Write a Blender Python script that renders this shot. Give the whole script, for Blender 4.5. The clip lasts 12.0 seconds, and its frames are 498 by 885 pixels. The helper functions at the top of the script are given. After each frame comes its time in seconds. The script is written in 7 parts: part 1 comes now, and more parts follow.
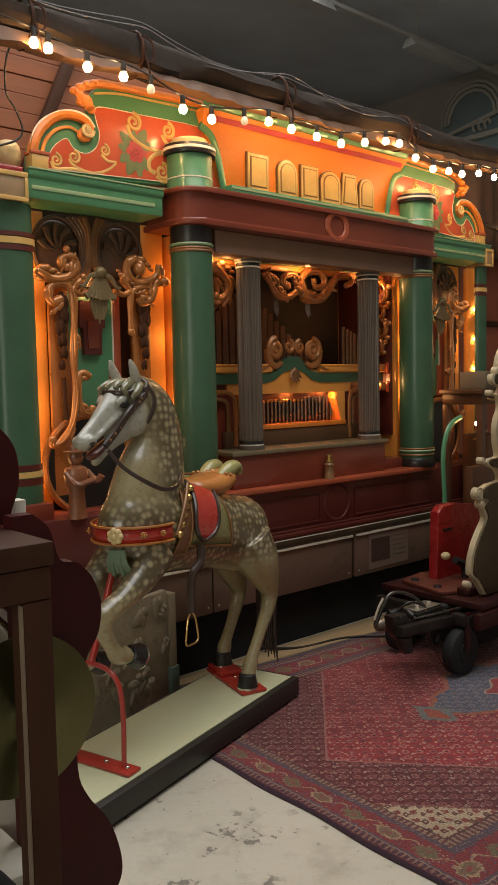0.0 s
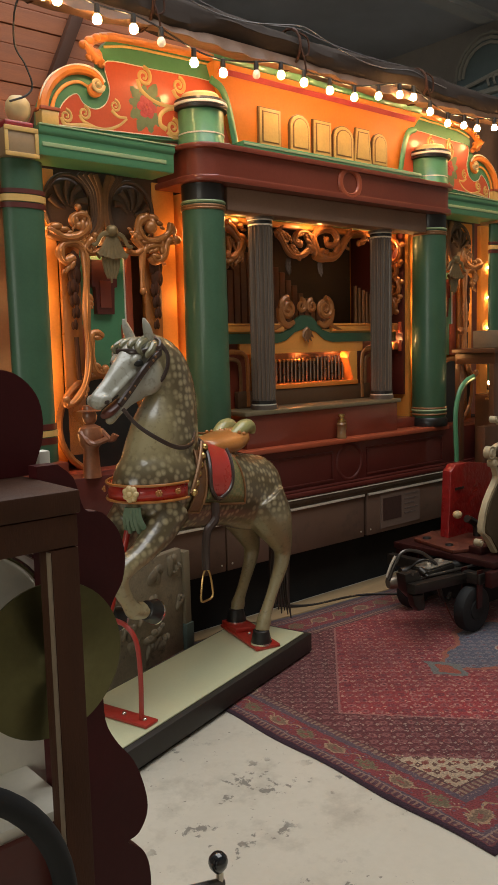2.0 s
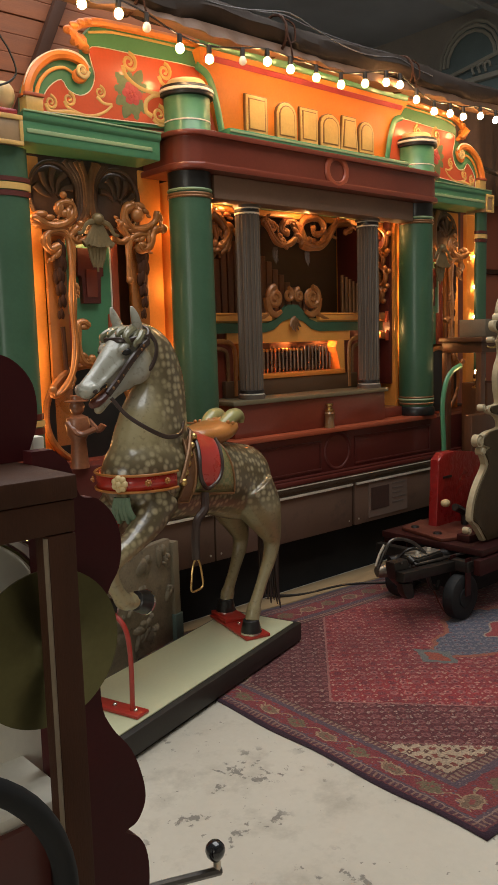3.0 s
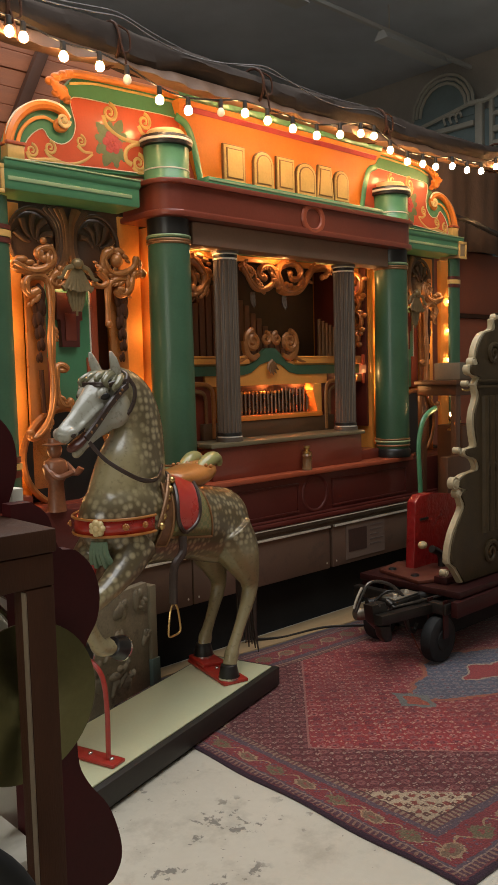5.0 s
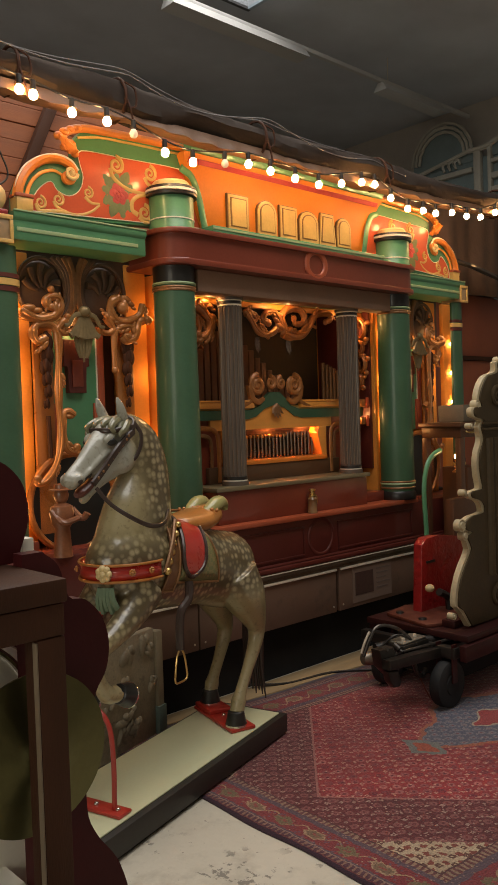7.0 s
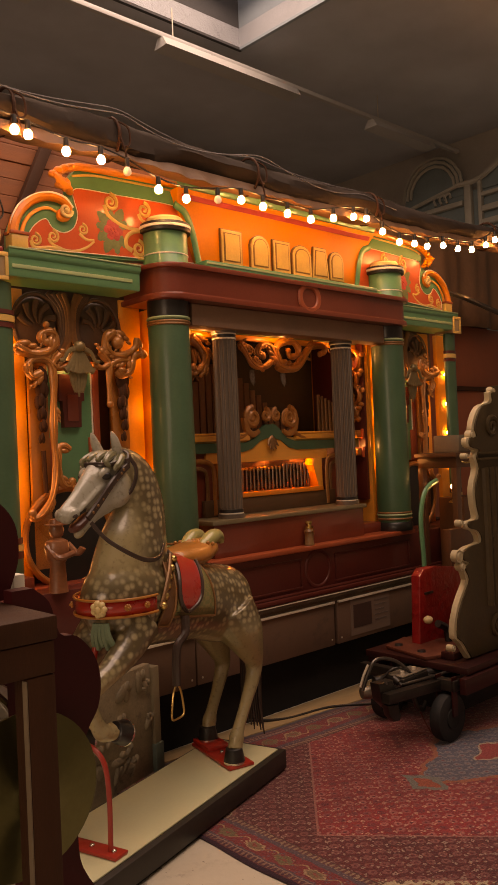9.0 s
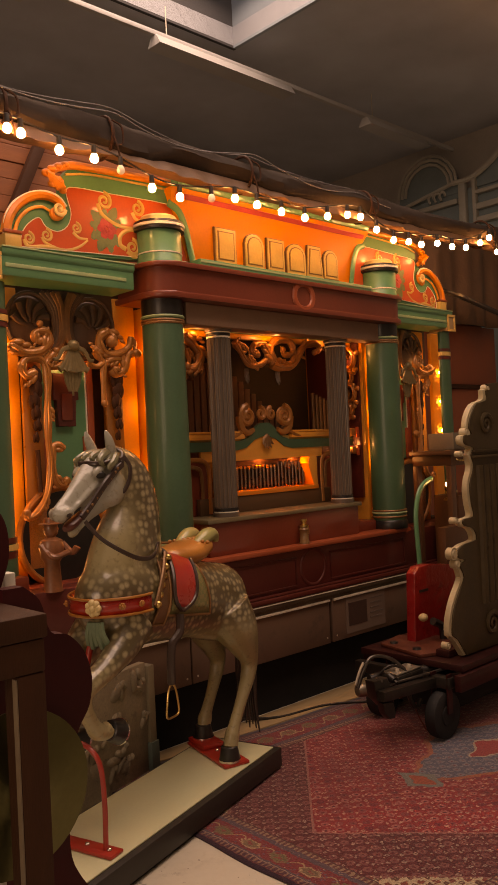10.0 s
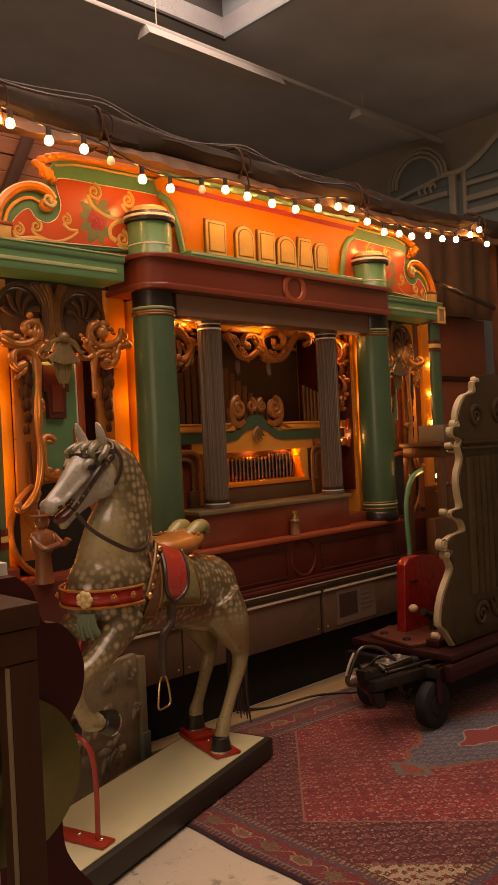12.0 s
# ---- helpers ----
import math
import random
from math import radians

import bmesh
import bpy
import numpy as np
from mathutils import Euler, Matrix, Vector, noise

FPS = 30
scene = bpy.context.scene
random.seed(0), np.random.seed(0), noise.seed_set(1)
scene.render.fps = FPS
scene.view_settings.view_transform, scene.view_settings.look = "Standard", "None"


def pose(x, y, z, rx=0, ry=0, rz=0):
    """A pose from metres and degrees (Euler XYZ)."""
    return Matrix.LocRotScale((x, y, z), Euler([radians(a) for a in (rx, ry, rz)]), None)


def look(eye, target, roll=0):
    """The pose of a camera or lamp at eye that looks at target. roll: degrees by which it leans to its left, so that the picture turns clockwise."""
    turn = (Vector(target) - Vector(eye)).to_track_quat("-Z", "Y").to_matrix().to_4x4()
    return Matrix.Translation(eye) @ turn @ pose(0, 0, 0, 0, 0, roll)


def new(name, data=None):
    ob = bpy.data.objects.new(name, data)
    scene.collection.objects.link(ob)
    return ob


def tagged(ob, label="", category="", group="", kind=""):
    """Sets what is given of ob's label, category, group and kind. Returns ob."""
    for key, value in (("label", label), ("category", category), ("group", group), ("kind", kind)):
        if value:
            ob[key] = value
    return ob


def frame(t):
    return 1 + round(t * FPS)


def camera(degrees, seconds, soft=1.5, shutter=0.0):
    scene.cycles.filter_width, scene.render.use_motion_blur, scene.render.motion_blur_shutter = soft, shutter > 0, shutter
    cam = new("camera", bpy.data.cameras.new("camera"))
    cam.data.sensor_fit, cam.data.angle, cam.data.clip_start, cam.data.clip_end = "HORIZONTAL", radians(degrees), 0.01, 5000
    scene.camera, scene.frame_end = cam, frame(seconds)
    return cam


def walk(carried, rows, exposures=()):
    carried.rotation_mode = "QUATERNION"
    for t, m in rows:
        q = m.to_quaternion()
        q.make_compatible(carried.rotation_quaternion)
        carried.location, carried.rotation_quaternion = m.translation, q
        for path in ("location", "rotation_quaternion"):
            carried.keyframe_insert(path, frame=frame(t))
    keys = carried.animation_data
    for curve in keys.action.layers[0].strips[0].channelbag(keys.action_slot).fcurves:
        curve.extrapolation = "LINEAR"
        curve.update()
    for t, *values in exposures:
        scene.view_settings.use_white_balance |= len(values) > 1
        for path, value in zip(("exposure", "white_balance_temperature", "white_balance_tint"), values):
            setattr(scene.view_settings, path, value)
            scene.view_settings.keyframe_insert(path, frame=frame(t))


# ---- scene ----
cam = camera(34.0, 12.0)
PATH = [
    (0.0, pose(0.0000, -0.0000, 1.5000, 85.884, 1.196, -41.074)),
    (0.5, pose(0.0033, 0.0006, 1.4972, 85.618, 1.246, -40.844)),
    (1.0, pose(0.0042, -0.0050, 1.4940, 84.983, 1.293, -40.552)),
    (1.5, pose(-0.0042, 0.0019, 1.4891, 84.077, 1.309, -40.421)),
    (2.0, pose(-0.0204, 0.0025, 1.4844, 83.279, 1.422, -40.425)),
    (2.5, pose(-0.0333, 0.0120, 1.4811, 82.721, 1.531, -40.816)),
    (3.0, pose(-0.0258, 0.0251, 1.4723, 82.675, 1.630, -41.534)),
    (5.0, pose(-0.0347, 0.0155, 1.4922, 85.379, 1.473, -43.092)),
    (5.5, pose(-0.0350, 0.0210, 1.4994, 86.056, 1.479, -42.924)),
    (6.0, pose(-0.0372, 0.0218, 1.4999, 86.734, 1.586, -42.851)),
    (6.5, pose(-0.0426, 0.0176, 1.5018, 87.408, 1.734, -42.757)),
    (7.0, pose(-0.0493, 0.0050, 1.5035, 88.332, 1.901, -42.785)),
    (9.0, pose(-0.0430, -0.0012, 1.5048, 90.588, 2.511, -42.991)),
    (9.5, pose(-0.0428, -0.0003, 1.4995, 90.603, 2.645, -43.155)),
    (10.0, pose(-0.0372, -0.0071, 1.5028, 90.490, 2.710, -43.257)),
    (10.5, pose(-0.0371, -0.0112, 1.4984, 90.405, 2.766, -43.386)),
    (11.0, pose(-0.0419, -0.0086, 1.4989, 90.260, 2.766, -43.594)),
    (11.5, pose(-0.0425, -0.0069, 1.4990, 90.073, 2.748, -43.806)),
    (12.0, pose(-0.0416, -0.0108, 1.4991, 89.934, 2.779, -43.907)),
]
EXPOSURES = [(0.0, 0.0, 6500, 10), (3.0, 0.08, 6400, 10), (5.0, 0.08, 6400, 10), (7.0, -0.06, 6900, 12), (8.8, -0.25, 11000, 39), (12.0, -0.31, 11300, 43)]
walk(cam, PATH, EXPOSURES)

# ---- world and large lights ----
world = bpy.data.worlds.new("world")
scene.world = world
world.use_nodes = True
wn = world.node_tree
sky = wn.nodes.new("ShaderNodeTexSky")
sky.sky_type, sky.sun_disc = "NISHITA", False
sky.sun_elevation, sky.sun_rotation = radians(35), radians(200)
wn.links.new(sky.outputs[0], wn.nodes["Background"].inputs[0])
wn.nodes["Background"].inputs[1].default_value = 0.08


def area_lamp(name, at, toward, sx, sy, watts, rgb):
    d = bpy.data.lights.new(name, "AREA")
    d.shape, d.size, d.size_y, d.energy, d.color = "RECTANGLE", sx, sy, watts, rgb
    o = new(name, d)
    o.matrix_world = look(at, toward)
    return o


def point_lamp(name, at, watts, rgb, radius=0.03):
    d = bpy.data.lights.new(name, "POINT")
    d.energy, d.color, d.shadow_soft_size = watts, rgb, radius
    o = new(name, d)
    o.location = at
    return o


# daylight through the roof light, plus fill through an added, unseen west window
area_lamp("roof_daylight", (2.4, 2.2, 5.08), (2.4, 2.15, 0.0), 3.8, 4.8, 212, (0.96, 0.95, 0.91))
area_lamp("window_fill_light", (-2.98, -0.2, 2.1), (1.6, 1.9, 0.9), 2.6, 1.7, 40, (1.0, 0.94, 0.79))
WARM = (1.0, 0.50, 0.17)
# bulbs hidden behind the pilasters of the wings and in the case of the instrument
for hx, hy, hw in ((1.67, 3.44, 2.1), (2.515, 3.43, 1.7), (4.385, 3.46, 1.8), (5.08, 3.42, 1.0)):
    for hz in (1.1, 1.42, 1.74, 2.06) if hx < 3 else (1.42, 1.74, 2.06) if hx < 5 else (1.74, 2.06):
        point_lamp("hidden_bulb", (hx, hy, hz), hw * 0.72, WARM, 0.06)
for hx in (2.05, 4.77):
    point_lamp("niche_bulb", (hx, 3.475, 1.985), 0.7, WARM, 0.03)
for hz in (1.50, 2.12):
    point_lamp("hidden_bulb", (4.15, 3.50, hz), 1.0, WARM, 0.015)
for hx in (2.80, 3.41, 4.02):
    point_lamp("hidden_bulb", (hx, 3.376, 2.174), 1.3, WARM, 0.02)


# ---- materials ----
def nodes_of(name):
    m = bpy.data.materials.new(name)
    m.use_nodes = True
    return m, m.node_tree, m.node_tree.nodes["Principled BSDF"]


def add(nt, kind, **kw):
    n = nt.nodes.new(kind)
    for k, v in kw.items():
        n.inputs[k].default_value = v
    return n


def mixed(nt, fac, a, b):
    n = nt.nodes.new("ShaderNodeMix")
    n.data_type = "RGBA"
    for sock, v in ((n.inputs[0], fac), (n.inputs[6], a), (n.inputs[7], b)):
        if hasattr(v, "links"):
            nt.links.new(v, sock)
        elif sock.type == "RGBA":
            sock.default_value = (*v[:3], 1)
        else:
            sock.default_value = v
    return n.outputs[2]


def calc(nt, op, a, b=0.0, c=0.0):
    n = nt.nodes.new("ShaderNodeMath")
    n.operation = op
    for i, v in enumerate((a, b, c)):
        if hasattr(v, "links"):
            nt.links.new(v, n.inputs[i])
        else:
            n.inputs[i].default_value = v
    return n.outputs[0]


def surface(name, rgb, rough=0.5, metal=0.0, vary=0.25, scale=6.0, grain=90.0, bump=0.15, coat=0.0, stretch=(1, 1, 1), dirt=None, emit=0.0, depth=0.002):
    """Paint, wood, stone or metal with variation at two scales, uneven gloss and a fine relief."""
    m, nt, b = nodes_of(name)
    co = nt.nodes.new("ShaderNodeTexCoord")
    mp = nt.nodes.new("ShaderNodeMapping")
    mp.inputs["Scale"].default_value = stretch
    nt.links.new(co.outputs["Object"], mp.inputs[0])
    big = add(nt, "ShaderNodeTexNoise", Scale=scale, Detail=5.0, Roughness=0.6)
    fine = add(nt, "ShaderNodeTexNoise", Scale=grain, Detail=3.0)
    for n in (big, fine):
        nt.links.new(mp.outputs[0], n.inputs[0])
    info = nt.nodes.new("ShaderNodeObjectInfo")
    v1 = calc(nt, "MULTIPLY_ADD", big.outputs[0], 2 * vary, 1 - vary)
    v2 = calc(nt, "MULTIPLY_ADD", fine.outputs[0], vary * 0.8, 1 - vary * 0.4)
    v3 = calc(nt, "MULTIPLY_ADD", info.outputs["Random"], vary * 0.5, 1 - vary * 0.25)
    v = calc(nt, "MULTIPLY", calc(nt, "MULTIPLY", v1, v2), v3)
    col = nt.nodes.new("ShaderNodeVectorMath")
    col.operation = "SCALE"
    col.inputs[0].default_value = rgb[:3]
    nt.links.new(v, col.inputs["Scale"])
    out = col.outputs[0]
    if dirt:
        spots = add(nt, "ShaderNodeTexNoise", Scale=scale * 2.3, Detail=8.0, Roughness=0.7)
        nt.links.new(mp.outputs[0], spots.inputs[0])
        k = calc(nt, "MULTIPLY", calc(nt, "SUBTRACT", spots.outputs[0], 0.55), 6.0)
        cl = nt.nodes.new("ShaderNodeClamp")
        nt.links.new(k, cl.inputs[0])
        out = mixed(nt, calc(nt, "MULTIPLY", cl.outputs[0], 0.7), out, dirt)
    nt.links.new(out, b.inputs["Base Color"])
    b.inputs["Metallic"].default_value = metal
    r = calc(nt, "MULTIPLY_ADD", big.outputs[0], 0.3, rough - 0.15)
    nt.links.new(r, b.inputs["Roughness"])
    b.inputs["Coat Weight"].default_value = coat
    b.inputs["Coat Roughness"].default_value = 0.12
    if bump:
        bp = add(nt, "ShaderNodeBump", Strength=bump, Distance=depth)
        nt.links.new(calc(nt, "ADD", fine.outputs[0], big.outputs[0]), bp.inputs["Height"])
        nt.links.new(bp.outputs[0], b.inputs["Normal"])
    if emit:
        b.inputs["Emission Color"].default_value = (*rgb[:3], 1)
        b.inputs["Emission Strength"].default_value = emit
    return m


GREEN = surface("green_lacquer", (0.042, 0.105, 0.055), 0.46, coat=0.22, vary=0.3, scale=3)
GREEN_L = surface("light_green_paint", (0.09, 0.27, 0.13), 0.38, coat=0.4, vary=0.2, scale=4)
PALE_G = surface("pale_green_line", (0.30, 0.42, 0.22), 0.4, vary=0.15)
RED = surface("vermilion_paint", (0.55, 0.085, 0.03), 0.42, coat=0.4, vary=0.2, scale=4)
ORANGE = surface("orange_paint", (0.72, 0.22, 0.03), 0.4, coat=0.4, vary=0.18, scale=4)
AMBER = surface("amber_gloss_paint", (0.78, 0.32, 0.06), 0.42, coat=0.5, vary=0.18, scale=5)
JAMB = surface("amber_jamb_paint", (0.80, 0.31, 0.05), 0.65, vary=0.22, scale=4)
MAROON = surface("maroon_paint", (0.092, 0.014, 0.009), 0.5, coat=0.2, vary=0.3, scale=4)
OXIDE = surface("red_brown_paint", (0.185, 0.034, 0.016), 0.42, coat=0.5, vary=0.3, scale=3)
OXIDE_L = surface("brick_red_lip", (0.36, 0.075, 0.03), 0.42, coat=0.3, vary=0.25, scale=3)
GOLD = surface("gilded_carving", (0.40, 0.155, 0.042), 0.38, metal=0.3, coat=0.45, vary=0.5, scale=14, bump=0.35)
GOLD_D = surface("aged_gilding", (0.24, 0.115, 0.045), 0.45, metal=0.3, vary=0.5, scale=12, bump=0.4)
CREAM = surface("cream_paint", (0.72, 0.55, 0.27), 0.45, coat=0.2, vary=0.2, scale=8)
CREAM_G = surface("gold_cream_scroll", (0.62, 0.40, 0.13), 0.42, coat=0.2, vary=0.25, scale=10)
WHITE = surface("white_line_paint", (0.80, 0.74, 0.62), 0.45, vary=0.12)
GREY_FL = surface("grey_fluted_paint", (0.105, 0.078, 0.058), 0.42, vary=0.25, scale=6, coat=0.2)
BLACK = surface("black_paint", (0.012, 0.011, 0.010), 0.4, vary=0.3, coat=0.2)
DARKW = surface("dark_stained_wood", (0.055, 0.021, 0.010), 0.65, vary=0.4, scale=3, stretch=(6, 6, 1), coat=0.0, bump=0.25)
PLANK = surface("red_stained_planks", (0.27, 0.083, 0.028), 0.7, vary=0.4, scale=4, stretch=(0.25, 4, 4), bump=0.3)
DARKW.node_tree.nodes["Principled BSDF"].inputs["Specular IOR Level"].default_value = 0.2
PANEL = surface("taupe_painted_board", (0.16, 0.092, 0.060), 0.6, vary=0.22, scale=3, dirt=(0.06, 0.045, 0.035))
STEEL = surface("dull_steel", (0.62, 0.55, 0.44), 0.42, metal=0.45, vary=0.25, scale=9)
CHROME = surface("polished_chrome", (0.75, 0.72, 0.66), 0.18, metal=1.0, vary=0.1, bump=0.05)
BRASS = surface("old_brass", (0.62, 0.42, 0.16), 0.3, metal=1.0, vary=0.25, scale=12)
CEIL = surface("smoke_grey_ceiling_paint", (0.46, 0.49, 0.53), 0.9, vary=0.35, scale=1.2, bump=0.3)
WALLM = surface("dull_plaster", (0.42, 0.385, 0.34), 0.9, vary=0.35, scale=1.5, bump=0.4)
TARP = surface("dark_brown_tarpaulin", (0.044, 0.033, 0.027), 0.9, vary=0.45, scale=2.5, grain=14, bump=0.5, depth=0.012, stretch=(0.6, 1, 1))
TARP.node_tree.nodes["Principled BSDF"].inputs["Specular IOR Level"].default_value = 0.1
TARP_L = surface("brown_tarpaulin_lining", (0.15, 0.078, 0.042), 0.6, vary=0.4, scale=4, grain=20, bump=0.35, depth=0.01)
def worn_floor():
    """Pale floor paint, chipped down to the grey concrete, with scuffs and stains."""
    m, nt, p = nodes_of("worn_painted_concrete")
    co = nt.nodes.new("ShaderNodeTexCoord")

    def nz(scale, detail=4.0, rough=0.5):
        n = add(nt, "ShaderNodeTexNoise", Scale=scale, Detail=detail, Roughness=rough)
        nt.links.new(co.outputs["Object"], n.inputs[0])
        return n.outputs[0]

    def step(v, lo, hi):
        r = nt.nodes.new("ShaderNodeMapRange")
        r.inputs[1].default_value, r.inputs[2].default_value = lo, hi
        nt.links.new(v, r.inputs[0])
        return r.outputs[0]
    large, fine = nz(1.6, 5.0, 0.6), nz(45.0, 3.0)
    chip = calc(nt, "MULTIPLY", step(nz(11.0, 7.0, 0.68), 0.595, 0.62), step(nz(2.3, 2.0), 0.45, 0.55))
    pits = step(nz(38.0, 3.0, 0.6), 0.70, 0.72)
    col = mixed(nt, large, (0.50, 0.455, 0.365), (0.68, 0.635, 0.53))
    col = mixed(nt, calc(nt, "MULTIPLY", step(nz(4.5, 6.0, 0.7), 0.52, 0.70), 0.45), col, (0.27, 0.235, 0.18))
    col = mixed(nt, calc(nt, "MULTIPLY", fine, 0.15), col, (0.25, 0.22, 0.17))
    col = mixed(nt, calc(nt, "MULTIPLY", chip, 0.8), col, (0.16, 0.145, 0.12))
    col = mixed(nt, calc(nt, "MULTIPLY", pits, 0.7), col, (0.14, 0.12, 0.10))
    nt.links.new(col, p.inputs["Base Color"])
    nt.links.new(calc(nt, "MULTIPLY_ADD", large, 0.3, 0.42), p.inputs["Roughness"])
    bp = add(nt, "ShaderNodeBump", Strength=0.35, Distance=0.004)
    nt.links.new(calc(nt, "SUBTRACT", fine, calc(nt, "MULTIPLY", chip, 1.5)), bp.inputs["Height"])
    nt.links.new(bp.outputs[0], p.inputs["Normal"])
    return m


CONCRETE = worn_floor()
# near-black that stands for deep shade; also coats the hand wheel's rim
VOID = surface("void_black", (0.006, 0.006, 0.006), 0.85, vary=0.3)
BULB = surface("lit_bulb_glass", (1.0, 0.56, 0.22), 0.3, vary=0.0, bump=0, emit=90)
BULB_OFF = surface("dim_bulb_glass", (0.85, 0.70, 0.5), 0.15, vary=0.05, bump=0, emit=0.25)
SOCKET = surface("black_lamp_socket", (0.02, 0.018, 0.016), 0.5)


# ---- mesh helpers ----
ORIGIN = {}


def thing(name, at=(0, 0, 0), label="", category="", group="", kind=""):
    """An Empty at the base of a thing; its parts are given in world coordinates."""
    e = new(name)
    e.location = at
    e.empty_display_size = 0.1
    ORIGIN[e.name] = Vector(at)
    return tagged(e, label, category, group, kind)


def finish(bm, smooth):
    bmesh.ops.recalc_face_normals(bm, faces=bm.faces)
    for f in bm.faces:
        f.smooth = smooth
    if smooth:
        for e in bm.edges:
            if len(e.link_faces) == 2 and e.calc_face_angle(0) > 0.7:
                e.smooth = False


def part(name, bm, material, parent, label="", smooth=True):
    finish(bm, smooth)
    org = ORIGIN[parent.name]
    for v in bm.verts:
        v.co -= org
    me = bpy.data.meshes.new(name)
    bm.to_mesh(me)
    bm.free()
    me.materials.append(material)
    ob = new(name, me)
    ob.parent = parent
    ORIGIN[ob.name] = org
    if label:
        ob["label"] = label
    return ob


def solid(name, bm, material, label="", category="", group="", kind="", smooth=True):
    """A thing of one mesh."""
    finish(bm, smooth)
    lo = Vector([min(v.co[i] for v in bm.verts) for i in range(3)])
    hi = Vector([max(v.co[i] for v in bm.verts) for i in range(3)])
    org = Vector(((lo.x + hi.x) / 2, (lo.y + hi.y) / 2, lo.z))
    for v in bm.verts:
        v.co -= org
    me = bpy.data.meshes.new(name)
    bm.to_mesh(me)
    bm.free()
    me.materials.append(material)
    ob = new(name, me)
    ob.location = org
    ORIGIN[ob.name] = org
    return tagged(ob, label, category, group, kind)


def box(bm, x0, x1, y0, y1, z0, z1, bevel=0.0):
    r = bmesh.ops.create_cube(bm, size=1.0, matrix=Matrix.Translation(((x0 + x1) / 2, (y0 + y1) / 2, (z0 + z1) / 2)) @ Matrix.Diagonal((abs(x1 - x0), abs(y1 - y0), abs(z1 - z0), 1)))
    if bevel:
        es = list({e for v in r["verts"] for e in v.link_edges})
        bmesh.ops.bevel(bm, geom=es, offset=bevel, segments=2, affect="EDGES", profile=0.5)
    return bm


def boxes(*rows, bevel=0.0):
    bm = bmesh.new()
    for r in rows:
        box(bm, *r, bevel=bevel)
    return bm


def lathe(bm, profile, at, seg=32, frame_m=None, a0=0.0, a1=math.tau):
    """Turns (radius, height) pairs round the z axis at a place."""
    closed = abs(a1 - a0 - math.tau) < 1e-6
    m = frame_m or Matrix.Translation(at)
    n = seg if closed else seg + 1
    rings = []
    for r, h in profile:
        rings.append([bm.verts.new(m @ Vector((r * math.cos(a0 + (a1 - a0) * i / seg), r * math.sin(a0 + (a1 - a0) * i / seg), h))) for i in range(n)])
    for a, b in zip(rings, rings[1:]):
        for i in range(n if closed else n - 1):
            j = (i + 1) % n
            bm.faces.new((a[i], a[j], b[j], b[i]))
    if closed:
        if profile[0][0] > 1e-4:
            bm.faces.new(rings[0])
        if profile[-1][0] > 1e-4:
            bm.faces.new(rings[-1])
    bmesh.ops.remove_doubles(bm, verts=[v for r in rings for v in r], dist=1e-5)
    return bm


def spline(pts, n=6):
    """A smooth line through points of any dimension."""
    p = [np.array(q, float) for q in pts]
    p = [2 * p[0] - p[1]] + p + [2 * p[-1] - p[-2]]
    out = []
    for i in range(1, len(p) - 2):
        for k in range(n):
            t = k / n
            out.append(0.5 * (2 * p[i] + (p[i + 1] - p[i - 1]) * t + (2 * p[i - 1] - 5 * p[i] + 4 * p[i + 1] - p[i + 2]) * t * t + (3 * p[i] - p[i - 1] - 3 * p[i + 1] + p[i + 2]) * t ** 3))
    out.append(p[-2])
    return out


def tube(bm, pts, radius, seg=8, flat=1.0, smooth=6, up=(0, 1, 0)):
    """A round or flattened rod along a smooth line. Rows: x, y, z or x, y, z, radius. flat: its thickness along up."""
    rows = [tuple(q) + ((radius,) if len(q) == 3 else ()) for q in pts]
    rows = spline(rows, smooth) if smooth > 1 else [np.array(q, float) for q in rows]
    rings = []
    upv = Vector(up)
    for i, q in enumerate(rows):
        a, b = rows[max(i - 1, 0)], rows[min(i + 1, len(rows) - 1)]
        d = Vector(b[:3]) - Vector(a[:3])
        d = d.normalized() if d.length > 1e-7 else Vector((0, 0, 1))
        s = d.cross(upv)
        s = s.normalized() if s.length > 1e-3 else d.orthogonal().normalized()
        w = s.cross(d).normalized()
        r = max(q[3], 0.0004)
        rings.append([bm.verts.new(Vector(q[:3]) + s * (r * math.cos(math.tau * k / seg)) + w * (r * flat * math.sin(math.tau * k / seg))) for k in range(seg)])
    for a, b in zip(rings, rings[1:]):
        for k in range(seg):
            j = (k + 1) % seg
            bm.faces.new((a[k], a[j], b[j], b[k]))
    bm.faces.new(rings[0][::-1])
    bm.faces.new(rings[-1])
    return bm


def extrude(bm, poly, y0, y1, bevel=0.0, plane="xz"):
    """A board with an outline in the xz, xy or yz plane, between two heights of the third axis."""
    def put(a, b, c):
        return {"xz": (a, c, b), "xy": (a, b, c), "yz": (c, a, b)}[plane]
    f = [bm.verts.new(put(a, b, y0)) for a, b in poly]
    g = [bm.verts.new(put(a, b, y1)) for a, b in poly]
    n = len(poly)
    faces = [bm.faces.new(f), bm.faces.new(g[::-1])]
    for i in range(n):
        faces.append(bm.faces.new((f[i], f[(i + 1) % n], g[(i + 1) % n], g[i])))
    if bevel:
        es = [e for e in faces[0].edges] + [e for e in faces[1].edges]
        bmesh.ops.bevel(bm, geom=es, offset=bevel, segments=2, affect="EDGES", profile=0.5)
    big = [q for q in bm.faces if len(q.verts) > 4]
    for q in big:
        q.normal_update()
    bmesh.ops.triangulate(bm, faces=big)
    return bm


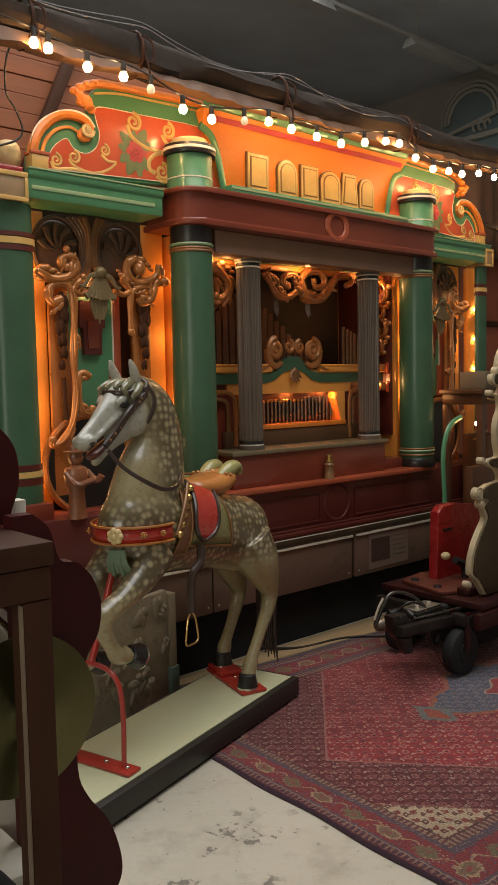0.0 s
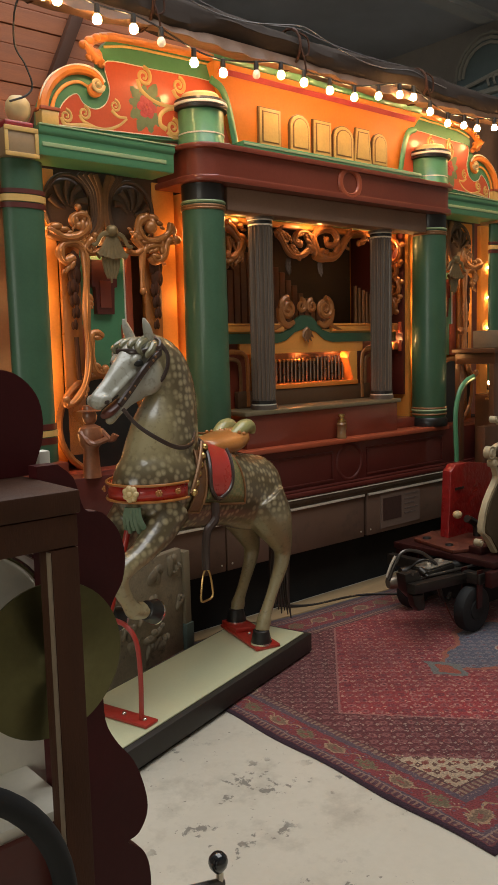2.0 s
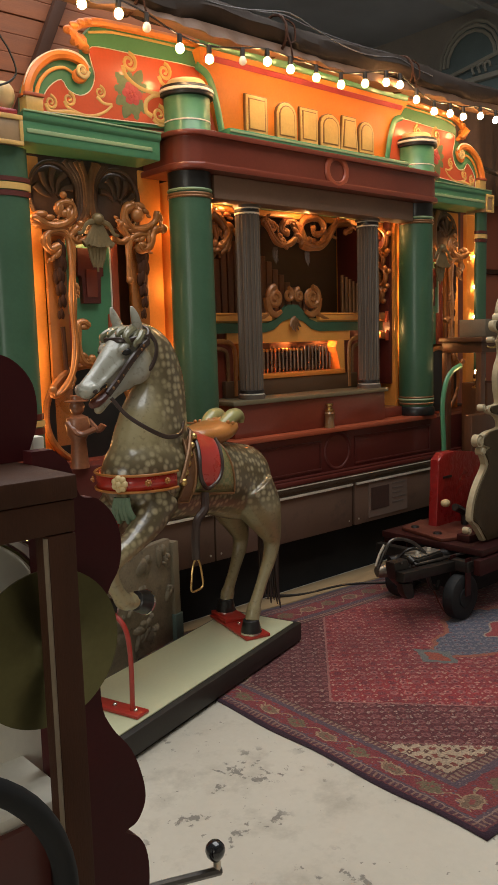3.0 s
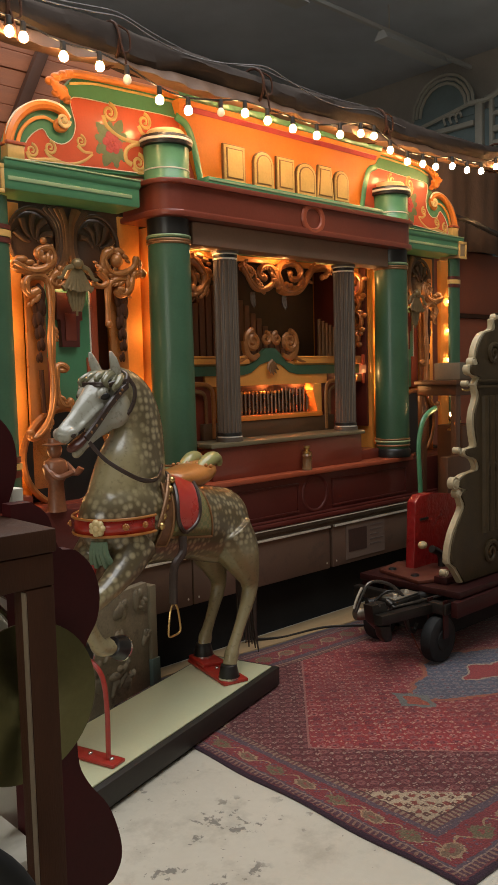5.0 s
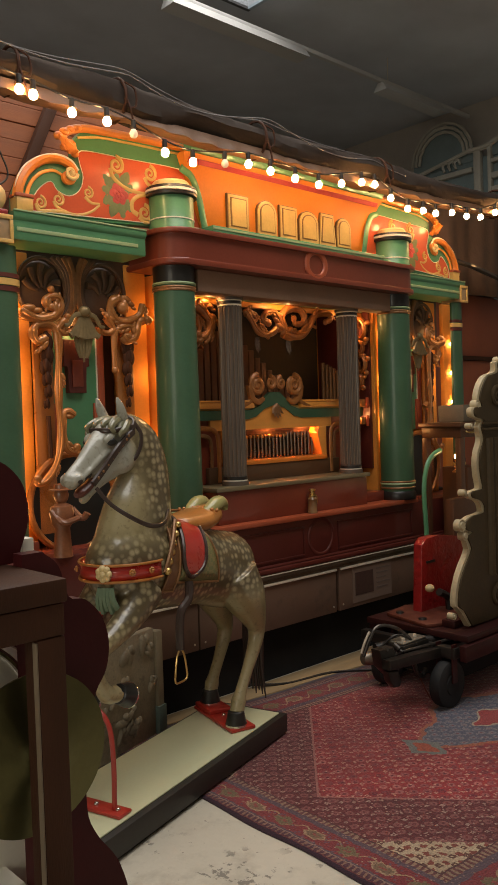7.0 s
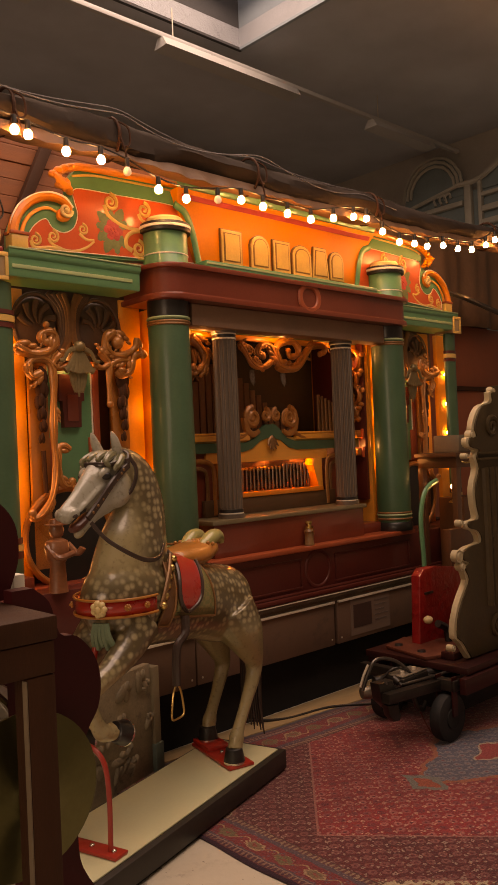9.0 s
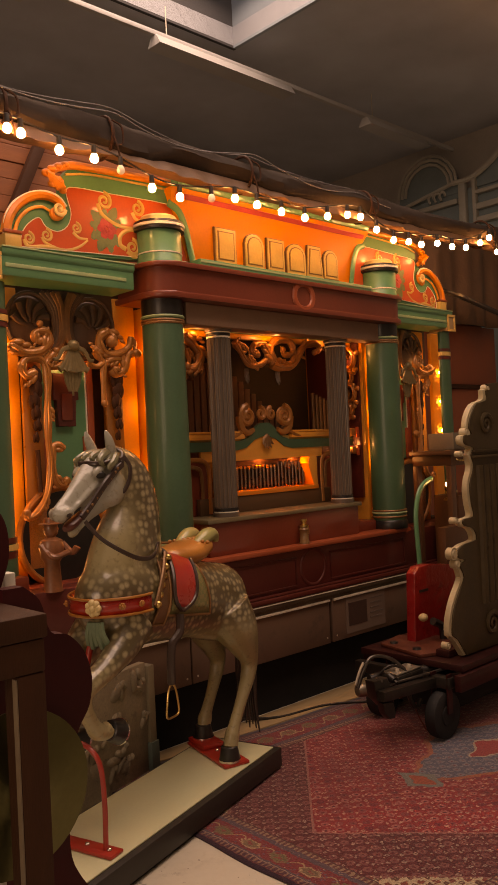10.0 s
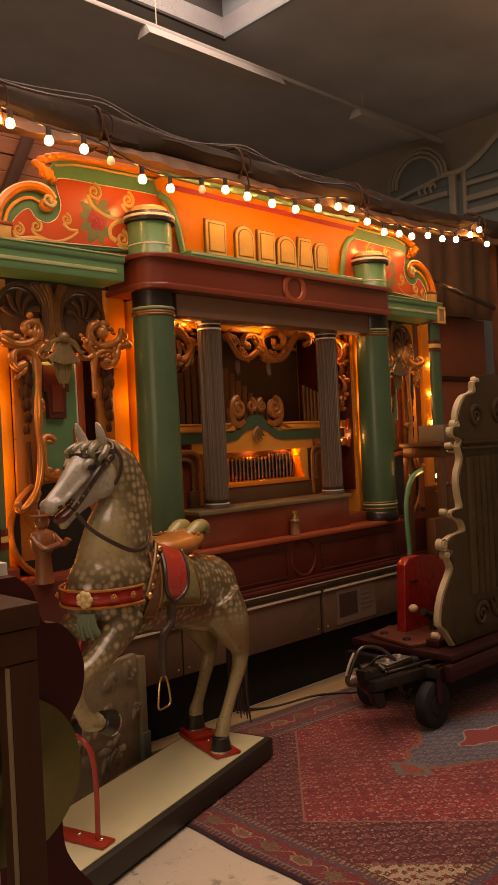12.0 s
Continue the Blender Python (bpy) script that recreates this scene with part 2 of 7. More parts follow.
def ball(bm, at, rx, ry=None, rz=None, u=16, v=10, turn=None):
    m = Matrix.Translation(at) @ (turn or Matrix()) @ Matrix.Diagonal((rx, ry or rx, rz or rx, 1))
    bmesh.ops.create_uvsphere(bm, u_segments=u, v_segments=v, radius=1.0, matrix=m)
    return bm


def spiral(cx, cz, r0, r1, a0, turns, n=18):
    """Points of a volute in the xz plane, from radius r0 to r1."""
    return [(cx + (r0 + (r1 - r0) * i / n) * math.cos(a0 + math.tau * turns * i / n), cz + (r0 + (r1 - r0) * i / n) * math.sin(a0 + math.tau * turns * i / n)) for i in range(n + 1)]


def flip(bm, mid):
    """Mirrors a mesh about the plane x = mid."""
    for v in bm.verts:
        v.co.x = 2 * mid - v.co.x
    bmesh.ops.reverse_faces(bm, faces=bm.faces)
    return bm


# ---- the room ----
ROOM = (-3.0, 7.7, -3.2, 6.6, 4.75)
RX0, RX1, RY0, RY1, RZ = ROOM
solid("floor", boxes((RX0 - .1, RX1 + .1, RY0 - .1, RY1 + .1, -0.12, 0.0)), CONCRETE, "pale worn painted concrete floor with dark stains", "floor", kind="structure")
for nm, r in (("wall_north", (RX0, RX1, RY1, RY1 + .15, 0, RZ)), ("wall_south", (RX0, RX1, RY0 - .15, RY0, 0, RZ)),
              ("wall_east", (RX1, RX1 + .15, RY0 - .15, RY1 + .15, 0, RZ)), ("wall_west", (RX0 - .15, RX0, RY0 - .15, -1.55, 0, RZ)), ("wall_west", (RX0 - .15, RX0, 1.15, RY1 + .15, 0, RZ)), ("wall_west", (RX0 - .15, RX0, -1.55, 1.15, 0, 1.2)), ("wall_west", (RX0 - .15, RX0, -1.55, 1.15, 3.0, RZ))):
    solid(nm, boxes(r), WALLM, "dull grey-brown plastered hall wall", "wall", kind="structure")
# ceiling with the opening of the roof light
SX0, SX1, SY0, SY1 = 0.3, 4.45, -0.4, 4.72
bm = boxes((RX0, SX0, RY0, RY1, RZ, RZ + .15), (SX1, RX1, RY0, RY1, RZ, RZ + .15), (SX0, SX1, RY0, SY0, RZ, RZ + .15), (SX0, SX1, SY1, RY1, RZ, RZ + .15))
solid("ceiling", bm, CEIL, "smoke-grey painted hall ceiling", "ceiling", kind="structure")
MID = 3.41      # centre line of the instrument


def M(bm, side):
    """The same piece on the other wing."""
    return flip(bm, MID) if side < 0 else bm


def bar_y(pts, y, r):
    return [(a, y, b, r) for a, b in pts]


def curl(bm, pts, y, r, r_end=None, seg=8, flat=0.7):
    """A carved scroll: a rod along a line in the facade's plane that tapers."""
    n = len(pts)
    r_end = r if r_end is None else r_end
    return tube(bm, [(a, y, b, r + (r_end - r) * i / (n - 1)) for i, (a, b) in enumerate(pts)], r, seg=seg, flat=flat, smooth=4)


def volute(bm, c, y, r, thick, turns=1.6, a0=0.0, sign=1):
    pts = spiral(c[0], c[1], r, r * 0.15, a0, turns * sign, n=int(14 * turns))
    return tube(bm, [(a, y, b, thick * (1 - 0.45 * i / len(pts))) for i, (a, b) in enumerate(pts)], thick, seg=7, flat=0.8, smooth=1)


def leaf(bm, base, tip, y, width, depth=0.012, n=7, lift=0.01):
    """A lobed acanthus leaf in the facade's plane, swollen along its middle."""
    a, b = Vector((base[0], y, base[1])), Vector((tip[0], y, tip[1]))
    d = b - a
    s = Vector((d.z, 0, -d.x)).normalized()
    rows = []
    for i in range(n + 1):
        t = i / n
        w = width * math.sin(math.pi * min(0.08 + t * 0.92, 1)) ** 0.7 * (1 + 0.22 * math.cos(t * math.pi * 7))
        c = a + d * t
        rows.append([bm.verts.new(c + s * (w * k)  + Vector((0, -depth * (1 - k * k) * (1 - 0.5 * t) - lift * t * t, 0))) for k in (-1, -0.55, 0, 0.55, 1)])
    for p, q in zip(rows, rows[1:]):
        for k in range(4):
            bm.faces.new((p[k], p[k + 1], q[k + 1], q[k]))
    back = bm.faces.new([r[0] for r in rows] + [r[-1] for r in rows[::-1]])
    bmesh.ops.triangulate(bm, faces=[back])
    return bm


def acanthus(bm, pts, y, r, r_end=None, every=5, hand=1):
    """A carved scroll with a raised rib, curled lobes along its outer side and a round eye at its end."""
    r_end = r if r_end is None else r_end
    row = spline(pts, 4)
    n = len(row) - 1
    size = [(r + (r_end - r) * i / n) * (1.12 + 0.16 * math.sin(i * 0.9)) for i in range(n + 1)]
    tube(bm, [(p[0], y, p[1], q) for p, q in zip(row, size)], r, seg=10, flat=0.8, smooth=1)
    tube(bm, [(p[0], y - 0.62 * q, p[1], 0.42 * q) for p, q in zip(row, size)], 0.004, seg=6, smooth=1)
    for i in range(2, n - 1, every):
        d = row[i + 1] - row[i - 1]
        d = d / max(np.hypot(d[0], d[1]), 1e-6)
        q = size[i]
        turn = Matrix.Rotation(-math.atan2(d[1], d[0]) - 0.55 * hand, 4, "Y")
        for k, (along_, out, sz) in enumerate(((0.0, 0.95, 1.0), (1.3, 1.25, 0.75), (2.3, 1.30, 0.5))):
            c = row[i] + d * q * along_ + np.array((-d[1], d[0])) * q * out * hand
            ball(bm, (c[0], y - q * 0.25, c[1]), q * 1.15 * sz, q * 0.6 * sz, q * 0.6 * sz, 10, 6, turn)
    ball(bm, (row[-1][0], y - r_end * 0.3, row[-1][1]), r_end * 1.35, r_end * 1.1, r_end * 1.35, 12, 8)
    return bm


organ = thing("fairground_organ", (MID, 3.7, 0), "large fairground organ with green columns, gilded carving and painted gables", "organ")

# -- base --
base = part("base_front", boxes((1.46, 5.36, 3.25, 3.40, 0.645, 0.915), bevel=0.004), MAROON, organ, "dark red-brown painted base front")
part("ledge", boxes((2.40, 4.42, 3.205, 3.50, 0.915, 0.942), bevel=0.005), OXIDE_L, organ, "brick-red ledge")
for side in (1, -1):
    part("wing_ledge", M(boxes((1.46, 2.39, 3.33, 3.60, 0.88, 0.91), bevel=0.005), side), OXIDE, organ)
bm = bmesh.new()
tube(bm, [(3.503 + 0.105 * math.cos(a), 3.249, 0.797 + 0.105 * math.sin(a)) for a in [math.tau * i / 36 for i in range(37)]], 0.012, seg=8, flat=0.5, smooth=1)
part("ring_moulding", bm, MAROON, base)
for x0, x1 in ((2.42, 3.36), (3.65, 4.40)):
    bm = bmesh.new()
    for r in ((x0, x1, 3.242, 3.252, 0.70, 0.712), (x0, x1, 3.242, 3.252, 0.86, 0.872), (x0, x0 + .012, 3.242, 3.252, 0.713, 0.859), (x1 - .012, x1, 3.242, 3.252, 0.713, 0.859)):
        box(bm, *r, bevel=0.002)
    part("panel_moulding", bm, MAROON, base)
part("base_moulding", boxes((1.46, 5.36, 3.215, 3.26, 0.645, 0.672), (1.46, 5.36, 3.228, 3.26, 0.672, 0.686), bevel=0.006), MAROON, organ)
# steel edges, their bright highlight put into a pale colour
EDGE_S = surface("edge_highlight_steel", (0.78, 0.70, 0.56), 0.35, metal=0.15, vary=0.35, scale=14)
rail = part("steel_rail", boxes((1.46, 4.62, 3.222, 3.26, 0.612, 0.644), (1.46, 4.62, 3.234, 3.26, 0.590, 0.611), bevel=0.003), surface("tarnished_steel", (0.17, 0.125, 0.085), 0.4, metal=0.5, vary=0.5, scale=9), organ, "tarnished steel edge rail")
for x0, x1 in ((1.46, 2.55), (2.56, 3.620), (3.648, 4.62)):
    pn = part("base_panel", boxes((x0, x1, 3.245, 3.275, 0.325, 0.588), bevel=0.004), PANEL, organ, "taupe painted base board")
    part("steel_edge", boxes((x0 + .005, x1 - .005, 3.230, 3.246, 0.574, 0.587), bevel=0.001), EDGE_S, pn)
    for sx in (x0 + 0.03, x1 - 0.03):
        part("screw", ball(bmesh.new(), (sx, 3.243, 0.36), 0.006, 0.003, 0.006, 8, 6), STEEL, pn)
# pale strip painted as the highlight along the rail
part("rail_line", boxes((1.46, 4.62, 3.218, 3.2225, 0.634, 0.640)), EDGE_S, rail)
# black blocks carry the shade below the base in their colour
part("underframe", boxes((1.5, 5.3, 3.42, 3.95, 0.0, 0.9)), VOID, organ, "black underframe, its deep shade put into the colour")
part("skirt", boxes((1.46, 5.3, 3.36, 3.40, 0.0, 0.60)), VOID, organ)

# -- main columns, with their drums on the cornice --
for cx in (2.512, 4.325):
    col = part("column", lathe(bmesh.new(), [(0.104, 0.995), (0.110, 1.01), (0.110, 1.30), (0.1085, 1.7), (0.105, 2.19)], (cx, 3.30, 0), 40), GREEN, organ, "glossy dark green lacquered column")
    part("plinth", lathe(bmesh.new(), [(0.116, 0.942), (0.118, 0.948), (0.118, 0.985), (0.110, 0.998)], (cx, 3.30, 0), 40), BLACK, col)
    for rz, rr, mt in ((1.020, 0.113, GOLD_D), (1.046, 0.1135, PALE_G), (1.060, 0.113, GOLD_D), (2.160, 0.109, GOLD_D), (2.172, 0.110, GOLD_D), (2.192, 0.110, PALE_G)):
        bm = bmesh.new()
        lathe(bm, [(0.10, rz - 0.007), (rr, rz - 0.006), (rr + 0.003, rz), (rr, rz + 0.006), (0.10, rz + 0.007)], (cx, 3.30, 0), 40)
        part("ring", bm, mt, col)
    part("neck", lathe(bmesh.new(), [(0.104, 2.197), (0.106, 2.21), (0.106, 2.278)], (cx, 3.30, 0), 40), BLACK, col)
    drum = part("drum", lathe(bmesh.new(), [(0.120, 2.456), (0.120, 2.47), (0.114, 2.48), (0.114, 2.63)], (cx, 3.30, 0), 40), GREEN_L, organ, "pale green painted drum finial")
    part("white_line", lathe(bmesh.new(), [(0.112, 2.507), (0.1165, 2.509), (0.1165, 2.514), (0.112, 2.516)], (cx, 3.30, 0), 40), WHITE, drum)
    part("black_band", lathe(bmesh.new(), [(0.11, 2.622), (0.131, 2.626), (0.133, 2.641), (0.11, 2.644)], (cx, 3.30, 0), 40), BLACK, drum)
    part("white_band", lathe(bmesh.new(), [(0.11, 2.644), (0.134, 2.645), (0.134, 2.658), (0.11, 2.66)], (cx, 3.30, 0), 40), WHITE, drum)
    part("black_lip", lathe(bmesh.new(), [(0.11, 2.66), (0.131, 2.661), (0.129, 2.672), (0.09, 2.675)], (cx, 3.30, 0), 40), BLACK, drum)
    part("cap", lathe(bmesh.new(), [(0.093, 2.674), (0.095, 2.698), (0.087, 2.708), (0.0, 2.710)], (cx, 3.30, 0), 40), CREAM, drum, "cream painted cap")


# -- cornice over the middle, with rounded ends --
def rounded(x0, x1, y0, y1, r, n=7):
    pts = [(x1, y1), (x0, y1)]
    pts += [(x0 + r - r * math.cos(a), y0 + r - r * math.sin(a)) for a in [math.pi / 2 * i / n for i in range(n + 1)]]
    pts += [(x1 - r + r * math.sin(a), y0 + r - r * math.cos(a)) for a in [math.pi / 2 * i / n for i in range(n + 1)]]
    return pts


cor = part("cornice", extrude(bmesh.new(), rounded(2.395, 4.425, 3.17, 3.52, 0.115), 2.31, 2.432, plane="xy"), OXIDE, organ, "red-brown cornice with rounded ends")
part("cornice_lip", extrude(bmesh.new(), rounded(2.372, 4.448, 3.145, 3.53, 0.125), 2.432, 2.456, bevel=0.006, plane="xy"), OXIDE, cor)
part("cornice_lip", extrude(bmesh.new(), rounded(2.380, 4.440, 3.155, 3.525, 0.12), 2.279, 2.310, bevel=0.008, plane="xy"), OXIDE, cor)
bm = bmesh.new()
tube(bm, [(3.438 + 0.078 * math.cos(a), 3.165, 2.370 + 0.074 * math.sin(a)) for a in [math.tau * i / 32 for i in range(33)]], 0.019, seg=8, flat=0.6, smooth=1)
part("ring_moulding", bm, OXIDE_L, cor, "raised oval ring")
part("architrave", boxes((2.62, 4.22, 3.24, 3.36, 2.165, 2.278), bevel=0.004), surface("umber_paint", (0.25, 0.145, 0.095), 0.5, vary=0.25), organ)

# -- inner box, fluted columns --
inner = part("inner_box", boxes((2.735, 3.972, 3.275, 3.50, 0.942, 1.118), bevel=0.004), OXIDE, organ, "red-brown box under the pipes")
part("low_box", boxes((3.974, 4.215, 3.33, 3.50, 0.942, 1.005), bevel=0.004), OXIDE, organ)
part("box_top", boxes((2.715, 3.985, 3.255, 3.52, 1.118, 1.142), bevel=0.004), surface("olive_top_paint", (0.15, 0.12, 0.065), 0.4, coat=0.3), organ)


def fluted(bm, at, r, z0, z1, n=18):
    prof = []
    for i in range(n):
        for k, q in ((0.0, 1.0), (0.3, 0.99), (0.5, 0.90), (0.72, 0.89), (0.9, 0.92)):
            a = math.tau * (i + k) / n
            prof.append((at[0] + r * q * math.cos(a), at[1] + r * q * math.sin(a)))
    return extrude(bm, prof, z0, z1, plane="xy")


ridge = surface("brown_grey_ridge_paint", (0.15, 0.10, 0.062), 0.45, vary=0.3)
for cx in (2.925, 3.905):
    fc = part("fluted_column", fluted(bmesh.new(), (cx, 3.345), 0.064, 1.19, 2.12), GREY_FL, organ, "grey fluted column with pale ridges", smooth=False)
    for i in range(18):
        a = math.tau * (i + 0.12) / 18
        bm = bmesh.new()
        tube(bm, [(cx + 0.0635 * math.cos(a), 3.345 + 0.0635 * math.sin(a), zz) for zz in (1.20, 2.11)], 0.0024, seg=5, smooth=1, up=(1, 0.3, 0))
        part("pale_ridge", bm, ridge, fc)
    for z0, z1, rr, mt in ((1.142, 1.165, 0.074, GREY_FL), (1.165, 1.172, 0.069, WHITE), (1.172, 1.192, 0.068, BLACK), (2.118, 2.128, 0.067, WHITE), (2.128, 2.145, 0.066, BLACK), (2.145, 2.152, 0.069, WHITE), (2.152, 2.168, 0.074, GREY_FL)):
        part("ring", lathe(bmesh.new(), [(0.05, z0), (rr, z0 + .001), (rr, z1 - .001), (0.05, z1)], (cx, 3.345, 0), 30), mt, fc)

# -- inside of the middle --
IY = 3.50
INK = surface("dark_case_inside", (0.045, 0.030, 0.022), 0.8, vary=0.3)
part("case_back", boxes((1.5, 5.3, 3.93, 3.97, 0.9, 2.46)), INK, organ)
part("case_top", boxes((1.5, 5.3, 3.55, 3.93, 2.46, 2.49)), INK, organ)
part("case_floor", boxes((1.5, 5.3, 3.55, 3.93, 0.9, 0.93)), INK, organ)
for dx in (2.545, 4.275):
    part("partition", boxes((dx - .012, dx + .012, 3.42, 3.93, 0.942, 2.278)), AMBER, organ)
for i in range(17):
    px = 2.98 + 0.052 * i
    top = 2.08 - abs(i - 5) * 0.038 + 0.004 * math.sin(i * 3)
    pp = part("wooden_pipe", boxes((px - .021, px + .021, 3.74, 3.79, 1.5, top), bevel=0.003), surface("pipe_wood", (0.15, 0.068, 0.036), 0.5, vary=0.3) if i == 0 else bpy.data.materials["pipe_wood"], organ)
    part("pipe_mouth", boxes((px - .014, px + .014, 3.735, 3.741, 1.56, 1.58)), BLACK, pp)
for i in range(6):
    px = 4.02 + 0.036 * i
    part("small_pipe", lathe(bmesh.new(), [(0.013, 1.56), (0.013, 1.86 - 0.012 * i)], (px, 3.66, 0), 12), GOLD_D, organ)
for i in range(5):
    px = 2.66 + 0.036 * i
    part("small_pipe", lathe(bmesh.new(), [(0.013, 1.56), (0.013, 1.80 + 0.012 * i)], (px, 3.66, 0), 12), GOLD_D, organ)
# shelf and its moulding
shelf = part("pipe_shelf", boxes((2.56, 4.26, IY + .02, 3.80, 1.555, 1.58), bevel=0.003), CREAM_G, organ)
for x0, x1 in ((2.56, 3.23), (3.63, 4.26)):
    part("shelf_moulding", boxes((x0, x1, IY - .005, IY + .03, 1.565, 1.60), (x0, x1, IY - .01, IY + .02, 1.60, 1.612), bevel=0.004), AMBER, organ, "amber gloss shelf moulding")
arch = [(2.57, 1.555), (3.20, 1.555), (3.27, 1.575), (3.33, 1.63), (3.37, 1.66), (3.45, 1.66), (3.49, 1.63), (3.55, 1.575), (3.62, 1.555), (4.25, 1.555), (4.25, 1.50), (3.64, 1.50), (3.57, 1.515), (3.50, 1.56), (3.41, 1.585), (3.32, 1.56), (3.25, 1.515), (3.18, 1.50), (2.57, 1.50)]
part("green_band", extrude(bmesh.new(), arch, IY + .005, IY + .03), GREEN, organ)
part("amber_panel", extrude(bmesh.new(), [(2.90, 1.50), (3.18, 1.50), (3.25, 1.515), (3.32, 1.56), (3.41, 1.585), (3.50, 1.56), (3.57, 1.515), (3.64, 1.50), (3.92, 1.50), (3.92, 1.44), (2.90, 1.44)], IY + .012, IY + .035), AMBER, organ)
crest = bmesh.new()
for s in (-1, 1):
    ball(crest, (MID + s * 0.155, IY + .004, 1.70), 0.060, 0.014, 0.060, 18, 8)
    volute(crest, (MID + s * 0.155, 1.70), IY - .008, 0.062, 0.021, 1.6, math.pi / 2 if s > 0 else math.pi / 2, -s)
    volute(crest, (MID + s * 0.043, 1.715), IY - .005, 0.038, 0.016, 1.5, math.pi / 2, s)
    curl(crest, [(MID + s * 0.21, 1.70), (MID + s * 0.20, 1.63), (MID + s * 0.15, 1.60), (MID + s * 0.10, 1.62)], IY, 0.032, 0.014)
    curl(crest, [(MID + s * 0.20, 1.615), (MID + s * 0.25, 1.585), (MID + s * 0.30, 1.575)], IY, 0.018, 0.008)
part("scroll_crest", crest, GOLD, organ, "gilded scroll crest")
bm = bmesh.new()
for a in (-2.4, -2.0, -1.57, -1.14, -0.74):
    leaf(bm, (MID, 1.59), (MID + 0.06 * math.cos(a), 1.585 + 0.085 * math.sin(a)), IY - .004, 0.014)
part("carved_leaf", bm, GOLD_D, organ)
# tray of small metal pipes
for sx in (-1, 1):
    part("tray_cheek", extrude(bmesh.new(), [(MID + sx * 0.435, 1.245), (MID + sx * 0.435, 1.44), (MID + sx * 0.37, 1.44), (MID + sx * 0.35, 1.40), (MID + sx * 0.40, 1.245)], IY - .01, IY + .10, bevel=0.004), AMBER, organ)
    bm = bmesh.new()
    curl(bm, [(MID + sx * 0.475, 1.15), (MID + sx * 0.475, 1.38), (MID + sx * 0.50, 1.44), (MID + sx * 0.56, 1.455), (MID + sx * 0.64, 1.455)], IY - .01, 0.014)
    part("gilt_frame", bm, GOLD, organ)
    bm = bmesh.new()
    curl(bm, [(MID + sx * 0.52, 1.15), (MID + sx * 0.52, 1.36), (MID + sx * 0.55, 1.41), (MID + sx * 0.64, 1.42)], IY + .0, 0.012)
    part("gilt_frame", bm, GOLD_D, organ)
    part("side_panel", boxes((MID + sx * 0.455, MID + sx * 0.72, IY + .03, IY + .05, 1.142, 1.50)), OXIDE, organ)
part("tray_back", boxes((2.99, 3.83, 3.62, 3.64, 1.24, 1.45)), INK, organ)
# added strip that keeps the tray bulbs' light off the back
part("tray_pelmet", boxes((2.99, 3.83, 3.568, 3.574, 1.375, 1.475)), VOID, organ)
part("tray_lip", boxes((2.975, 3.84, IY - .02, 3.62, 1.235, 1.262), bevel=0.003), ORANGE, organ, "orange gloss tray lip")
TIN = surface("dim_tin", (0.36, 0.29, 0.23), 0.3, metal=1.0, vary=0.3, scale=20)
for i in range(25):
    px = 3.02 + 0.0315 * i
    h = 1.385 + (0.03 if i > 16 else 0.0)
    tp = part("metal_pipe", lathe(bmesh.new(), [(0.004, 1.262), (0.0085, 1.285), (0.0085, h)], (px, 3.555, 0), 10), TIN, organ)
    if i < 17:
        part("pipe_cap", lathe(bmesh.new(), [(0.006, h), (0.010, h + .004), (0.010, h + .016), (0.004, h + .02)], (px, 3.555, 0), 10), BRASS, tp)
part("apron", boxes((2.86, 3.96, IY - .012, IY + .02, 1.142, 1.235), bevel=0.003), surface("brown_apron_paint", (0.10, 0.05, 0.022), 0.5, vary=0.25), organ)
for tx in (3.12, 3.41, 3.70):
    point_lamp("tray_bulb", (tx, 3.552, 1.455), 2.8, (1.0, 0.24, 0.05), 0.015)
# valance of carved scrolls under the architrave
part("top_rail", boxes((2.62, 4.22, 3.47, 3.50, 2.185, 2.215), bevel=0.004), PALE_G, organ)
part("amber_rail", boxes((2.62, 4.22, 3.48, 3.51, 2.15, 2.183), bevel=0.004), AMBER, organ)
val = bmesh.new()
for pts, r0, r1 in (([(3.140, 2.131), (3.182, 2.082), (3.233, 2.017), (3.296, 1.994), (3.371, 2.017), (3.416, 2.080), (3.376, 2.131), (3.311, 2.126), (3.281, 2.082), (3.322, 2.061)], .016, .014),
                    ([(3.461, 2.012), (3.431, 2.098), (3.486, 2.155), (3.580, 2.165), (3.633, 2.124), (3.611, 2.078), (3.551, 2.074), (3.543, 2.104)], .024, .012),
                    ([(3.442, 2.011), (3.514, 1.994), (3.593, 2.005), (3.665, 2.046), (3.704, 2.107), (3.767, 2.146), (3.852, 2.152), (3.877, 2.118), (3.823, 2.097)], .024, .013),
                    ([(3.139, 2.102), (3.179, 2.118), (3.219, 2.107), (3.227, 2.078), (3.199, 2.064)], .014, .010),
                    ([(3.640, 2.041), (3.692, 2.068), (3.733, 2.060)], .014, .007),
                    ([(3.235, 2.046), (3.265, 2.015), (3.318, 1.978)], .018, .008),
                    ([(3.380, 2.121), (3.407, 2.079), (3.405, 2.029)], .020, .012)):
    acanthus(val, pts, 3.455, r0 * 1.1, r1 * 1.1, every=8)
br = bmesh.new()
